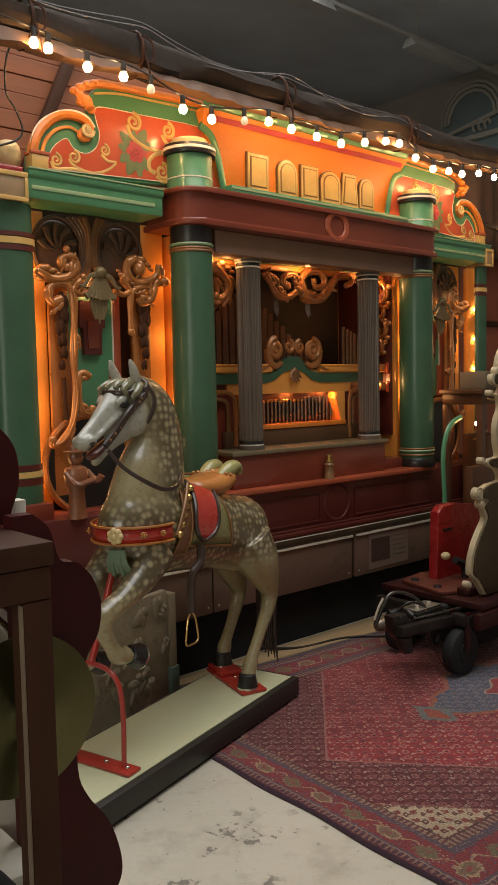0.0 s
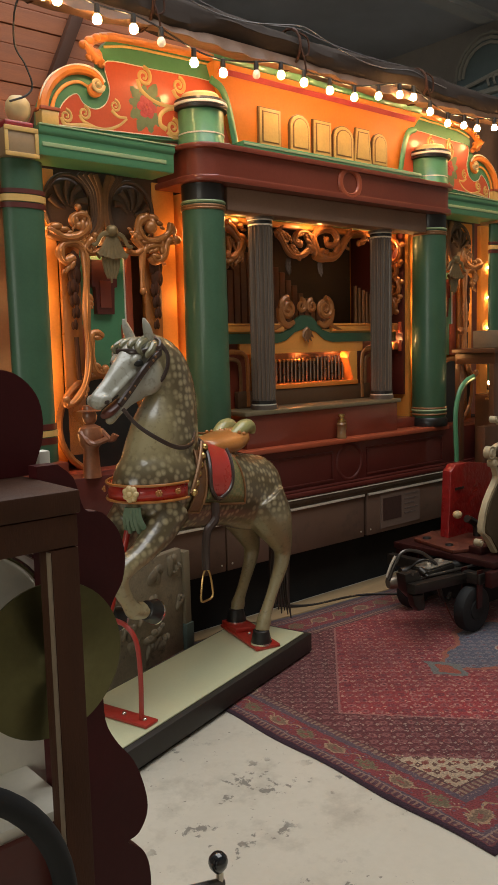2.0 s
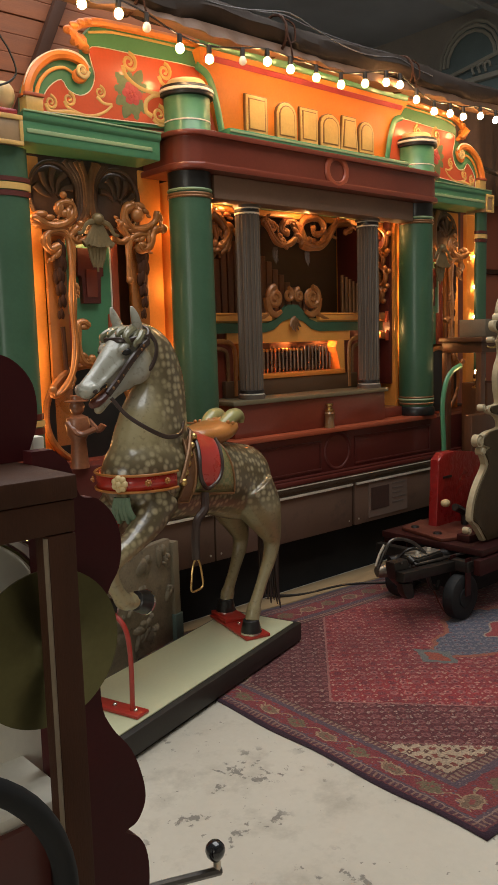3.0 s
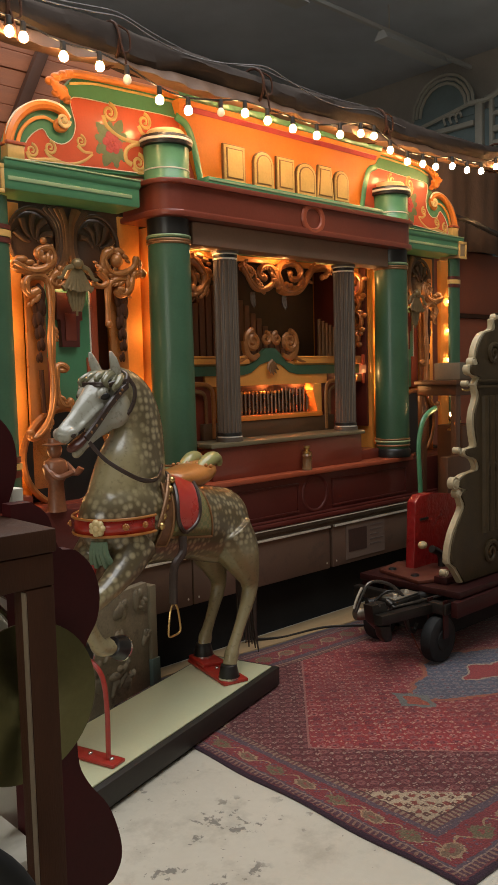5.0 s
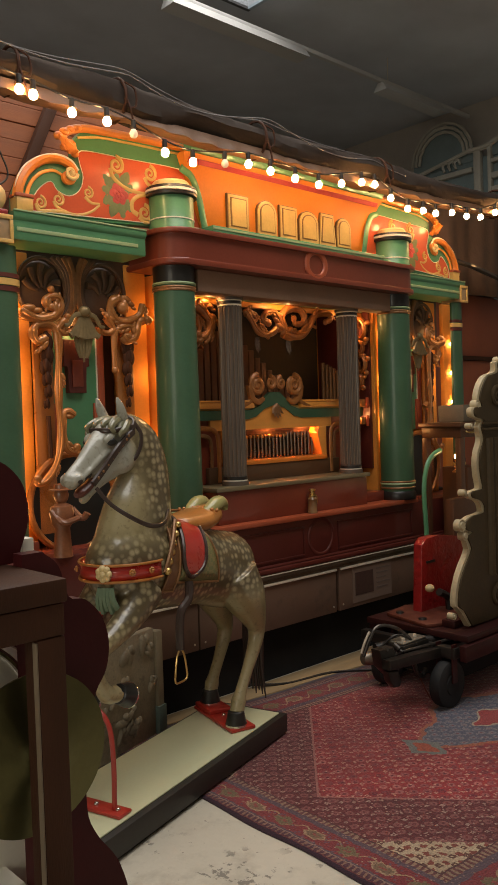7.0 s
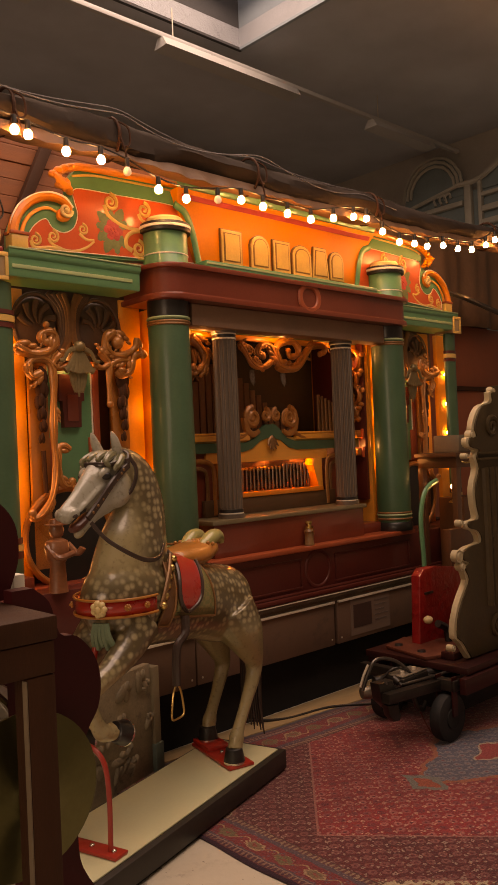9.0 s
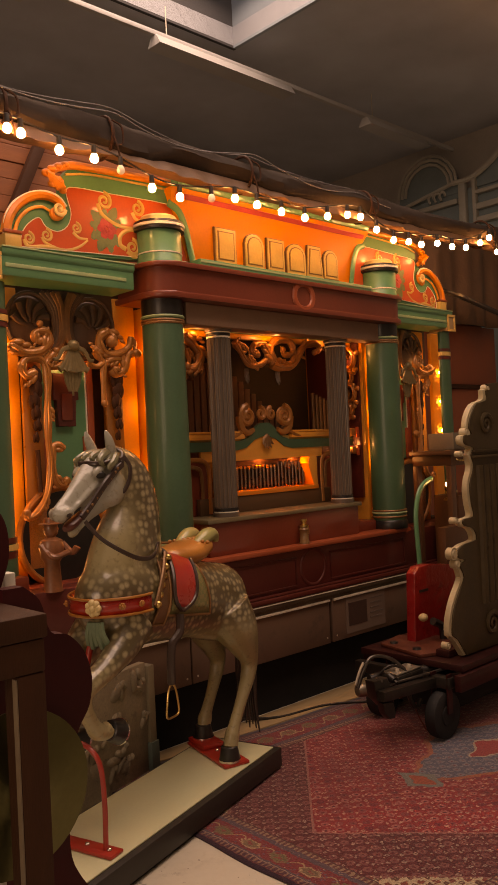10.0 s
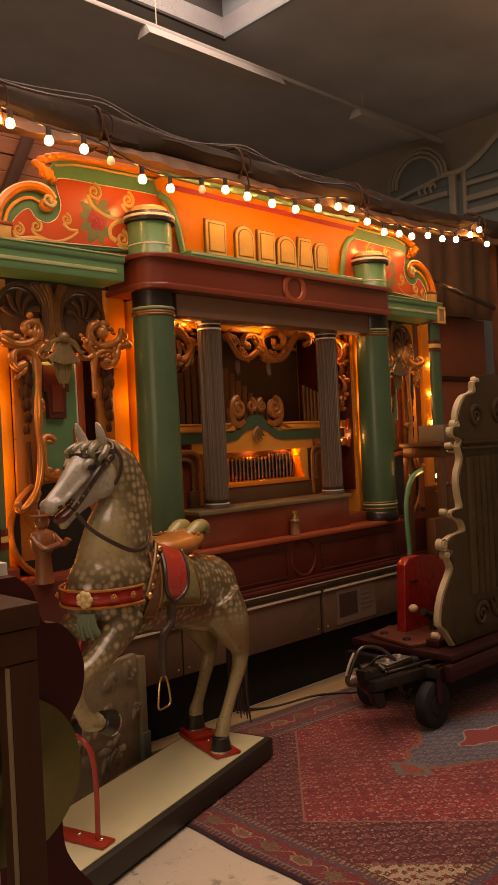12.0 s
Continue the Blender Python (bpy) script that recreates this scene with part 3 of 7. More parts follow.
for pts, r0, r1 in (([(2.750, 2.134), (2.800, 2.096), (2.845, 2.041), (2.827, 1.988), (2.786, 1.956), (2.755, 1.972)], .028, .016), ([(2.822, 2.055), (2.868, 2.021), (2.842, 1.958), (2.808, 1.926)], .018, .008), ([(2.759, 2.066), (2.772, 2.003), (2.746, 1.936)], .018, .008)):
    acanthus(br, pts, 3.42, r0, r1)
part("carved_bracket", br, GOLD, organ, "gilded hanging bracket")
part("side_board", boxes((4.238, 4.262, 3.445, 3.90, 1.145, 2.20), bevel=0.003), MAROON, organ, "maroon painted side board")
for k, (z0, rr) in enumerate(((2.07, .075), (1.95, .06), (1.84, .065), (1.73, .05))):
    bm = bmesh.new()
    yc = 3.508 + 0.016 * (k % 2)
    ring = [(4.218, yc + rr * math.cos(q) * (1 - q / 13), z0 + rr * 1.15 * math.sin(q) * (1 - q / 13)) for q in [-0.9 + 0.5 * i for i in range(18)]]
    tube(bm, [(*p, 0.021 - 0.0006 * i) for i, p in enumerate(ring)], 0.02, seg=10, smooth=2, up=(1, 0, 0))
    tube(bm, [(p[0] - 0.017, p[1], p[2]) for p in ring], 0.006, seg=6, smooth=2, up=(1, 0, 0))
    for q in (0.3, 1.5, 2.7, 3.9):
        ball(bm, (4.214, yc + rr * 1.2 * math.cos(q), z0 + rr * 1.3 * math.sin(q)), 0.014, 0.024, 0.018, 10, 6)
    part("side_scroll", bm, GOLD, organ, "gilded side scroll")
for z0 in (1.56, 1.44):
    part("shelf_end", boxes((4.17, 4.236, 3.46, 3.52, z0, z0 + .05), bevel=0.012), GOLD, organ)
    part("shelf_stop", boxes((4.205, 4.226, 3.445, 3.459, z0 - .01, z0 + .06), bevel=0.003), RED, organ)
part("carved_valance", val, GOLD, organ, "gilded scroll valance")
for s in (-1, 1):
    bm = bmesh.new()
    for k in range(3):
        leaf(bm, (MID - .03 + s * (0.13 + .01 * (k - 1)), 1.98), (MID - .03 + s * (0.13 + .012 * (k - 1)), 1.90 - .015 * (k == 1)), 3.48, 0.009)
    part("silver_drop", bm, GREY_FL, organ)
# side brackets between the columns
for side in (1, -1):
    bm = bmesh.new()
    acanthus(bm, [(2.70, 2.14), (2.77, 2.12), (2.80, 2.06), (2.77, 2.01), (2.72, 2.03), (2.735, 2.065)], 3.47, 0.024, 0.010)
    acanthus(bm, [(2.70, 2.05), (2.76, 1.99), (2.79, 1.93), (2.75, 1.90), (2.72, 1.92)], 3.47, 0.022, 0.010)
    leaf(bm, (2.72, 2.10), (2.71, 1.93), 3.47, 0.03)
    part("carved_bracket", M(bm, side), GOLD_D if side > 0 else GOLD, organ)
bm = bmesh.new()
acanthus(bm, [(4.17, 2.13), (4.24, 2.10), (4.26, 2.03), (4.22, 1.98), (4.18, 2.0), (4.19, 2.03)], 3.52, 0.020, 0.009)
acanthus(bm, [(4.17, 1.98), (4.24, 1.95), (4.25, 1.88), (4.20, 1.84), (4.17, 1.87)], 3.52, 0.020, 0.009)
acanthus(bm, [(4.18, 1.86), (4.22, 1.80), (4.24, 1.72), (4.21, 1.68)], 3.52, 0.024, 0.012)
part("carved_side_scroll", bm, GOLD, organ)
# ---- wings of the instrument: pillars, niches and gables ----


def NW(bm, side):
    """Shifts a niche piece to fit the camera's view of it, on either wing."""
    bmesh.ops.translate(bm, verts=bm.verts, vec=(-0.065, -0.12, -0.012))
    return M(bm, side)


def squash(bm, py):
    """Flattens a turned pillar to a shallow half-column."""
    for v in bm.verts:
        v.co.y = py + (v.co.y - py) * 0.55
    return bm


for side in (1, -1):
    px, py = 1.594, 3.38
    shaft = (px, py) if side > 0 else (1.665, 3.36)
    thin = 1.0 if side > 0 else 0.62
    pil = part("pillar", M(squash(lathe(bmesh.new(), [(r_ * thin, z_) for r_, z_ in ((0.100, 0.99), (0.101, 1.0), (0.101, 1.10), (0.094, 1.12), (0.094, 2.10), (0.094, 2.30))], (*shaft, 0), 36), shaft[1]), side), GREEN, organ, "dark green pillar with maroon and cream bands")
    for z0, z1, rr, mt in ((1.135, 1.165, 0.102, MAROON), (1.105, 1.134, 0.106, CREAM_G), (1.07, 1.104, 0.103, MAROON), (2.155, 2.178, 0.102, MAROON), (2.122, 2.154, 0.105, CREAM_G), (2.095, 2.121, 0.102, MAROON)):
        part("band", M(squash(lathe(bmesh.new(), [(0.08 * thin, z0), (rr * thin, z0 + .002), (rr * thin, z1 - .002), (0.08 * thin, z1)], (*shaft, 0), 36), shaft[1]), side), mt, pil)
    part("pillar_foot", M(boxes((px - .108, px + .108, py - .09, py + .08, 0.90, 0.99), bevel=0.006), side), OXIDE, pil)
    bx0, bx1 = (1.49, 1.634) if side > 0 else (1.612, 1.70)
    bc = 1.594 if side > 0 else 1.668
    blk = part("pillar_block", M(boxes((bx0, bx1, py - .085, py + .08, 2.302, 2.415), bevel=0.004), side), surface("brown_cream_panel", (0.32, 0.22, 0.12), 0.45, vary=0.2, coat=0.2) if side > 0 else bpy.data.materials["brown_cream_panel"], organ, "cream panelled block")
    part("block_frame", M(boxes((bx0 - .004, bx1 + .004, py - .092, py - .084, 2.400, 2.42), (bx0 - .004, bx1 + .004, py - .092, py - .084, 2.297, 2.315), (bx0 - .004, bx0 + .012, py - .092, py - .084, 2.316, 2.399), (bx1 - .012, bx1 + .004, py - .092, py - .084, 2.316, 2.399), bevel=0.002), side), CREAM_G, blk)
    part("block_cap", M(boxes((bx0 + .008, bx1 - .008, py - .075, py + .075, 2.421, 2.447), bevel=0.008), side), surface("crimson_paint", (0.30, 0.03, 0.035), 0.35, coat=0.4) if side > 0 else bpy.data.materials["crimson_paint"], blk)
    part("ball_finial", M(lathe(bmesh.new(), [(0.03, 2.446), (0.026, 2.454), (0.036, 2.466), (0.050, 2.49), (0.054, 2.515), (0.050, 2.54), (0.033, 2.563), (0.0, 2.571)], (bc, py, 0), 28), side), CREAM, blk, "dull cream ball finial")
    # green cornice of the wing
    prof = [(3.50, 2.322), (3.308, 2.322), (3.304, 2.330), (3.303, 2.405), (3.296, 2.412), (3.29, 2.422), (3.29, 2.441), (3.50, 2.441)]
    wc = part("wing_cornice", M(extrude(bmesh.new(), prof, 1.642, 2.345, plane="yz"), side), GREEN_L, organ, "green painted moulded cornice")
    part("pale_line", M(boxes((1.66, 2.30, 3.299, 3.3045, 2.358, 2.376), bevel=0.002), side), PALE_G, wc)
    part("top_fillet", M(boxes((1.642, 2.345, 3.285, 3.31, 2.442, 2.449), bevel=0.001), side), PALE_G, wc)
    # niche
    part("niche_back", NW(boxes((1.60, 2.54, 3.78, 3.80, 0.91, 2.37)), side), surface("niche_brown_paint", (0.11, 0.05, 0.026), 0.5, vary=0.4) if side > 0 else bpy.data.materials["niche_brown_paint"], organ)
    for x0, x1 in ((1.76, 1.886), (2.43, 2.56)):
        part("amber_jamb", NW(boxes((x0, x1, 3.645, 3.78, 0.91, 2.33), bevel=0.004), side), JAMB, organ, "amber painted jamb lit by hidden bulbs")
    if side < 0:
        part("amber_jamb", boxes((5.235, 5.40, 3.525, 3.56, 0.91, 2.32), bevel=0.004), JAMB, organ)
    # carved canopy; the cornice's shade on it is put into the dark brown
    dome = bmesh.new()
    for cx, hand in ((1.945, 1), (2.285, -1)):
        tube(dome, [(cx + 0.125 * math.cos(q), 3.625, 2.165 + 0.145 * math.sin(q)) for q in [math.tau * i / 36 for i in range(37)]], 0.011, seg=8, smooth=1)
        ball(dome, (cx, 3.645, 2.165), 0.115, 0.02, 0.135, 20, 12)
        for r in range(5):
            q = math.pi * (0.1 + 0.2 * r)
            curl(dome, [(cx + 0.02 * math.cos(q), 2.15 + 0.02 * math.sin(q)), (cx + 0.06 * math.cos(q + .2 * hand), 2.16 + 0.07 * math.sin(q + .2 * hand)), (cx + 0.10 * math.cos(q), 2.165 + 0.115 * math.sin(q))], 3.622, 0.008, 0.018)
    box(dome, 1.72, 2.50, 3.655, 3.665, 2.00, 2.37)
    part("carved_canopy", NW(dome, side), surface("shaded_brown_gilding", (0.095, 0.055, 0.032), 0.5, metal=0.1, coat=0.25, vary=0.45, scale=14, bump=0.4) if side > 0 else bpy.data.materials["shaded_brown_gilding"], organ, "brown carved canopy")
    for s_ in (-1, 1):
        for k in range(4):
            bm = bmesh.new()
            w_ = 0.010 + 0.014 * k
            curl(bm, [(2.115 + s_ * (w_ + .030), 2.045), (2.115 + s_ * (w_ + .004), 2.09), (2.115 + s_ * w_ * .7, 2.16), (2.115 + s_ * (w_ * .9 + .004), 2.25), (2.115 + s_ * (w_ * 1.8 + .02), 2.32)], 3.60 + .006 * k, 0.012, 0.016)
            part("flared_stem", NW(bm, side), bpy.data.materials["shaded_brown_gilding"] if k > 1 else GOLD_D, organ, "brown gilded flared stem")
    WY = 3.555
    car = bmesh.new()
    for pts, r0, r1 in (
        ([(1.796, 2.041), (1.842, 2.020), (1.900, 2.008), (1.961, 2.028), (1.996, 2.068), (1.995, 2.109), (1.959, 2.120), (1.925, 2.103), (1.927, 2.074), (1.951, 2.070)], .020, .011),
        ([(2.474, 2.119), (2.458, 2.071), (2.392, 2.029), (2.323, 2.027), (2.283, 2.059), (2.282, 2.102), (2.314, 2.130), (2.347, 2.121), (2.346, 2.092)], .012, .020),
        ([(1.920, 1.923), (1.877, 1.905), (1.852, 1.936), (1.869, 1.977), (1.923, 1.993), (1.970, 1.963), (1.982, 1.882), (1.976, 1.745), (1.972, 1.608), (1.978, 1.471), (1.954, 1.348), (1.902, 1.269), (1.853, 1.246), (1.842, 1.271)], .015, .012),
        ([(2.343, 1.951), (2.373, 1.926), (2.420, 1.951), (2.415, 1.995), (2.356, 2.001), (2.307, 1.975), (2.294, 1.923), (2.291, 1.779)], .015, .011),
        ([(2.420, 1.951), (2.440, 1.999), (2.456, 2.030), (2.499, 2.038)], .014, .014),
        ([(2.051, 1.560), (2.015, 1.580), (1.992, 1.559), (1.991, 1.471), (2.006, 1.404), (2.043, 1.385), (2.057, 1.407)], .013, .012),
        ([(2.035, 2.021), (1.996, 1.986), (1.983, 1.964), (2.013, 1.949), (2.063, 1.962)], .014, .010),
        ([(2.249, 2.040), (2.281, 2.002), (2.293, 1.980), (2.259, 1.961), (2.212, 1.970)], .014, .010)):
        acanthus(car, pts, WY, r0 * 1.3, r1 * 1.3, every=13)
    for c in ([(1.796, 2.041)], [(2.507, 2.038)], [(2.029, 2.029)], [(2.249, 2.043)], [(1.949, 2.151)], [(2.321, 2.142)]):
        ball(car, (c[0][0], WY - .01, c[0][1]), 0.017, 0.016, 0.017, 12, 8)
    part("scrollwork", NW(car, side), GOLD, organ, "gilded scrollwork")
    # shell with tassel
    sh = bmesh.new()
    ball(sh, (2.115, 3.53, 2.055), 0.032, 0.025, 0.028, 14, 8)
    for k in range(7):
        q = (k - 3) / 3
        curl(sh, [(2.115 + 0.012 * q, 2.05), (2.115 + 0.035 * q, 2.0), (2.115 + 0.062 * q, 1.95), (2.115 + 0.078 * q, 1.925 + 0.012 * abs(q))], 3.535, 0.008, 0.018)
    for k in range(5):
        curl(sh, [(2.115 + 0.02 * (k - 2), 1.93), (2.115 + 0.017 * (k - 2), 1.88), (2.115 + 0.010 * (k - 2), 1.835 - 0.02 * (k == 2))], 3.55, 0.013, 0.006)
    for s_ in (-1, 1):
        curl(sh, [(2.115 + s_ * 0.02, 2.045), (2.115 + s_ * 0.06, 2.03), (2.115 + s_ * 0.085, 1.99), (2.115 + s_ * 0.11, 1.985)], 3.53, 0.014, 0.008)
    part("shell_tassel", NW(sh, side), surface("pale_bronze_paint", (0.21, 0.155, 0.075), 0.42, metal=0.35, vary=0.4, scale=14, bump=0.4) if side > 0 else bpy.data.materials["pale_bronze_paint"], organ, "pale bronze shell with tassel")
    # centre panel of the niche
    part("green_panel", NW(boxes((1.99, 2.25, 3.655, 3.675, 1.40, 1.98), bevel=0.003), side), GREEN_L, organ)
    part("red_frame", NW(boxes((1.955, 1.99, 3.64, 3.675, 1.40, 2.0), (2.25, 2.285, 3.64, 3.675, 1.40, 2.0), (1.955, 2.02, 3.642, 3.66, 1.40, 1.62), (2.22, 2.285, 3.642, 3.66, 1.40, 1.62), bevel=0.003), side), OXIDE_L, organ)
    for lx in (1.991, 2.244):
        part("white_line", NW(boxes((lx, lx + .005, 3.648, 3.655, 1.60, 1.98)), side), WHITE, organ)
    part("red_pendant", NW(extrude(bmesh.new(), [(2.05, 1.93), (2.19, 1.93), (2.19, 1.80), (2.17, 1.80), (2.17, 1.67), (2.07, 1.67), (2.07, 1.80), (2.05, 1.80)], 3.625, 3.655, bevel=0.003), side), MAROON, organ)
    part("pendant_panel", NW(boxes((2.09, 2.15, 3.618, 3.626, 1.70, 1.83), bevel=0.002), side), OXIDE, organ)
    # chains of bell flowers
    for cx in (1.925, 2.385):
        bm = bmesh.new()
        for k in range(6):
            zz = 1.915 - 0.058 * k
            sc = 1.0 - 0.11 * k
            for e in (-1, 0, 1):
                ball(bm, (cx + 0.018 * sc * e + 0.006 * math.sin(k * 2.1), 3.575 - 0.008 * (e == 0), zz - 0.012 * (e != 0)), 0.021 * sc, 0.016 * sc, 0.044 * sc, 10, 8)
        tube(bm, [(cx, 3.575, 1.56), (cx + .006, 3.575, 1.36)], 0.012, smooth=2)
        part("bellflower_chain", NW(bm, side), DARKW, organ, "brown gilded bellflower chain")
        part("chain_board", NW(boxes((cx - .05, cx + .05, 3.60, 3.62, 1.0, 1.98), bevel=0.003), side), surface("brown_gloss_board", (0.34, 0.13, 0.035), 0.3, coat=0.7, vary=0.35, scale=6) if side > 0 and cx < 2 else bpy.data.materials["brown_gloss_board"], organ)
    # round sound opening with a gilded rim
    dc = (2.06, 1.14)
    bm = bmesh.new()
    tube(bm, [(dc[0] + 0.235 * math.cos(a), 3.60, dc[1] + 0.235 * math.sin(a)) for a in [math.tau * i / 40 for i in range(41)]], 0.017, seg=8, smooth=1)
    tube(bm, [(dc[0] + 0.205 * math.cos(a), 3.62, dc[1] + 0.205 * math.sin(a)) for a in [math.tau * i / 40 for i in range(41)]], 0.012, seg=8, smooth=1)
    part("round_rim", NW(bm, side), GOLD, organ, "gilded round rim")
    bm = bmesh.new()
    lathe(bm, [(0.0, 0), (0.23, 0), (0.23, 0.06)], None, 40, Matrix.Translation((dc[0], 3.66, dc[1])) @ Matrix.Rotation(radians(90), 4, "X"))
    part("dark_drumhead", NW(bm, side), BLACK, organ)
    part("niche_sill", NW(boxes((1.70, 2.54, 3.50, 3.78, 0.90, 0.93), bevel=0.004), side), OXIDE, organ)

    # gable over the wing
    GY = 3.35
    g = part("gable", M(extrude(bmesh.new(), [(1.675, 2.446), (1.679, 2.531), (1.709, 2.603), (1.760, 2.671), (1.833, 2.714), (1.930, 2.728), (1.989, 2.760), (1.986, 2.825), (2.029, 2.874), (2.145, 2.889), (2.438, 2.903), (2.730, 2.909), (2.806, 2.898), (2.920, 2.821), (2.993, 2.521)], GY, GY + .05), side), GREEN_L, organ, "painted gable with red field, gold scrolls and a rose")
    red = [(1.762, 2.467), (1.767, 2.524), (1.803, 2.579), (1.860, 2.616), (1.892, 2.579), (1.952, 2.564), (2.007, 2.598), (2.030, 2.661), (2.015, 2.722), (2.008, 2.769), (2.056, 2.791), (2.268, 2.797), (2.617, 2.806), (2.689, 2.762), (2.729, 2.615), (2.741, 2.519)]
    red = [tuple(p) for p in spline(red, 3)]
    part("red_field", M(extrude(bmesh.new(), red, GY - .005, GY + .01), side), RED, g)
    bm = bmesh.new()
    tube(bm, [(a, GY - .006, b) for a, b in red + red[:1]], 0.0024, seg=6, smooth=1)
    part("white_outline", M(bm, side), WHITE, g)
    bm = bmesh.new()
    curl(bm, [(1.686, 2.513), (1.700, 2.578), (1.740, 2.645), (1.810, 2.700), (1.884, 2.719), (1.947, 2.709), (1.980, 2.677), (1.967, 2.637), (1.935, 2.626), (1.924, 2.647), (1.948, 2.669)], GY - .012, 0.026, 0.012, flat=0.9)
    part("orange_scroll", M(bm, side), ORANGE, g, "orange rolled scroll rim")
    bm = bmesh.new()
    curl(bm, [(1.732, 2.525), (1.757, 2.590), (1.808, 2.643), (1.871, 2.667), (1.916, 2.656)], GY - .006, 0.010, 0.007)
    part("yellow_scroll", M(bm, side), AMBER, g)
    bm = bmesh.new()
    curl(bm, [(1.673, 2.511), (1.684, 2.585), (1.727, 2.660), (1.811, 2.717), (1.890, 2.738), (1.959, 2.726), (1.998, 2.686)], GY - .02, 0.006, 0.006)
    part("pale_edge", M(bm, side), WHITE, g)
    vc = [(1.956, 2.666)]
    bm = bmesh.new()
    volute(bm, vc[0], GY - .028, 0.032, 0.010, 1.5, 0.0, -1)
    ball(bm, (vc[0][0], GY - .03, vc[0][1]), 0.01)
    part("volute_eye", M(bm, side), CREAM, g)
    part("scroll_foot", M(boxes((1.672, 1.752, GY - .035, GY + .03, 2.452, 2.515), bevel=0.004), side), CREAM_G, g)
    part("scroll_foot_cap", M(boxes((1.666, 1.758, GY - .041, GY + .03, 2.515, 2.53), bevel=0.003), side), OXIDE_L, g)
    bm = bmesh.new()
    curl(bm, [(1.911, 2.824), (1.953, 2.860), (2.024, 2.888), (2.130, 2.899), (2.304, 2.907), (2.507, 2.914), (2.742, 2.920)], GY - .012, 0.020, 0.020, flat=0.9)
    part("orange_top_rim", M(bm, side), ORANGE, g)
    bm = bmesh.new()
    curl(bm, [(2.007, 2.842), (2.129, 2.867), (2.303, 2.875), (2.506, 2.881), (2.715, 2.884)], GY - .008, 0.006, 0.006)
    part("amber_bead", M(bm, side), CREAM_G, g)
    bm = bmesh.new()
    for c, r in zip([(1.900, 2.827), (1.929, 2.850), (1.965, 2.870), (2.006, 2.884), (1.950, 2.802), (1.961, 2.774), (1.984, 2.759), (1.926, 2.780)], (.024, .024, .022, .02, .026, .024, .02, .02)):
        ball(bm, (c[0], GY - .018, c[1]), r, r * 0.8, r * 0.8, 12, 8)
    cr = [(1.984, 2.764), (1.916, 2.810), (1.961, 2.784), (1.888, 2.824)]
    leaf(bm, cr[0], cr[1], GY - .03, 0.03, 0.02)
    leaf(bm, cr[2], cr[3], GY - .03, 0.025, 0.02)
    part("leaf_crest", M(bm, side), ORANGE, g, "orange acanthus crest")
    sc = bmesh.new()
    for c, r in zip([(1.803, 2.512), (1.894, 2.539), (2.055, 2.596), (2.218, 2.755), (2.419, 2.750), (2.378, 2.547)], (.030, .031, .028, .043, .040, .043)):
        volute(sc, c, GY - .004, r, r * 0.27, 1.6, math.pi * 0.5, -1)
    for pts, r0, r1 in (([(1.780, 2.504), (1.801, 2.473), (1.892, 2.486), (1.993, 2.482), (2.069, 2.509), (2.117, 2.547)], .008, .004), ([(1.871, 2.528), (1.887, 2.503), (1.949, 2.485)], .007, .004), ([(2.036, 2.573), (2.071, 2.550), (2.117, 2.552)], .007, .004),
                        ([(2.183, 2.736), (2.200, 2.692), (2.263, 2.655), (2.344, 2.642), (2.422, 2.650)], .009, .006), ([(2.384, 2.725), (2.403, 2.696), (2.437, 2.685)], .009, .006), ([(2.337, 2.533), (2.305, 2.550), (2.306, 2.593), (2.347, 2.627), (2.415, 2.643)], .010, .007), ([(2.344, 2.523), (2.376, 2.501), (2.417, 2.507)], .009, .006)):
        curl(sc, pts, GY - .006, r0 * 1.3, r1 * 1.3, flat=0.25)
    part("gold_scrollwork", M(sc, side), CREAM_G, g)
    rc = [(2.229, 2.618)][0]
    rose = bmesh.new()
    for ring, (rr, n) in enumerate(((0.045, 6), (0.031, 5), (0.017, 4))):
        for k in range(n):
            a = math.tau * (k + 0.4 * ring) / n
            ball(rose, (rc[0] + rr * 0.75 * math.cos(a), GY - .0055 - .0012 * ring, rc[1] + rr * 0.75 * math.sin(a)), rr * 0.55, 0.0018, rr * 0.5, 10, 6)
    part("rose", M(rose, side), surface("rose_red_paint", (0.48, 0.06, 0.06), 0.5, vary=0.4, scale=30) if side > 0 else bpy.data.materials["rose_red_paint"], g)
    lv = bmesh.new()
    for a, ln in ((0.55, .10), (1.1, .13), (1.7, .10), (2.4, .12), (3.0, .10), (3.7, .11), (4.3, .13), (4.9, .12), (5.5, .11)):
        leaf(lv, (rc[0] + 0.03 * math.cos(a), rc[1] + 0.03 * math.sin(a)), (rc[0] + ln * math.cos(a), rc[1] + ln * math.sin(a)), GY - .0055, 0.024, 0.001, lift=0.0)
    part("rose_leaves", M(lv, side), surface("grey_green_leaf_paint", (0.15, 0.20, 0.09), 0.5, vary=0.4, scale=20) if side > 0 else bpy.data.materials["grey_green_leaf_paint"], g)
    bm = bmesh.new()
    curl(bm, [(2.602, 2.809), (2.673, 2.772), (2.715, 2.680), (2.741, 2.570), (2.755, 2.511)], 3.325, 0.022, 0.022, flat=0.4)
    part("green_side_band", M(bm, side), GREEN_L, organ)

# -- sign board between the gables --
def splay(bm):
    """Narrows the foot of the sign, so that its ends lean outwards."""
    for v in bm.verts:
        e = 2.75 - 0.155 * (v.co.z - 2.475) / 0.41
        v.co.x = e + (v.co.x - 2.63) if v.co.x < 3.4 else 6.82 - e + (v.co.x - 4.19)
    return bm


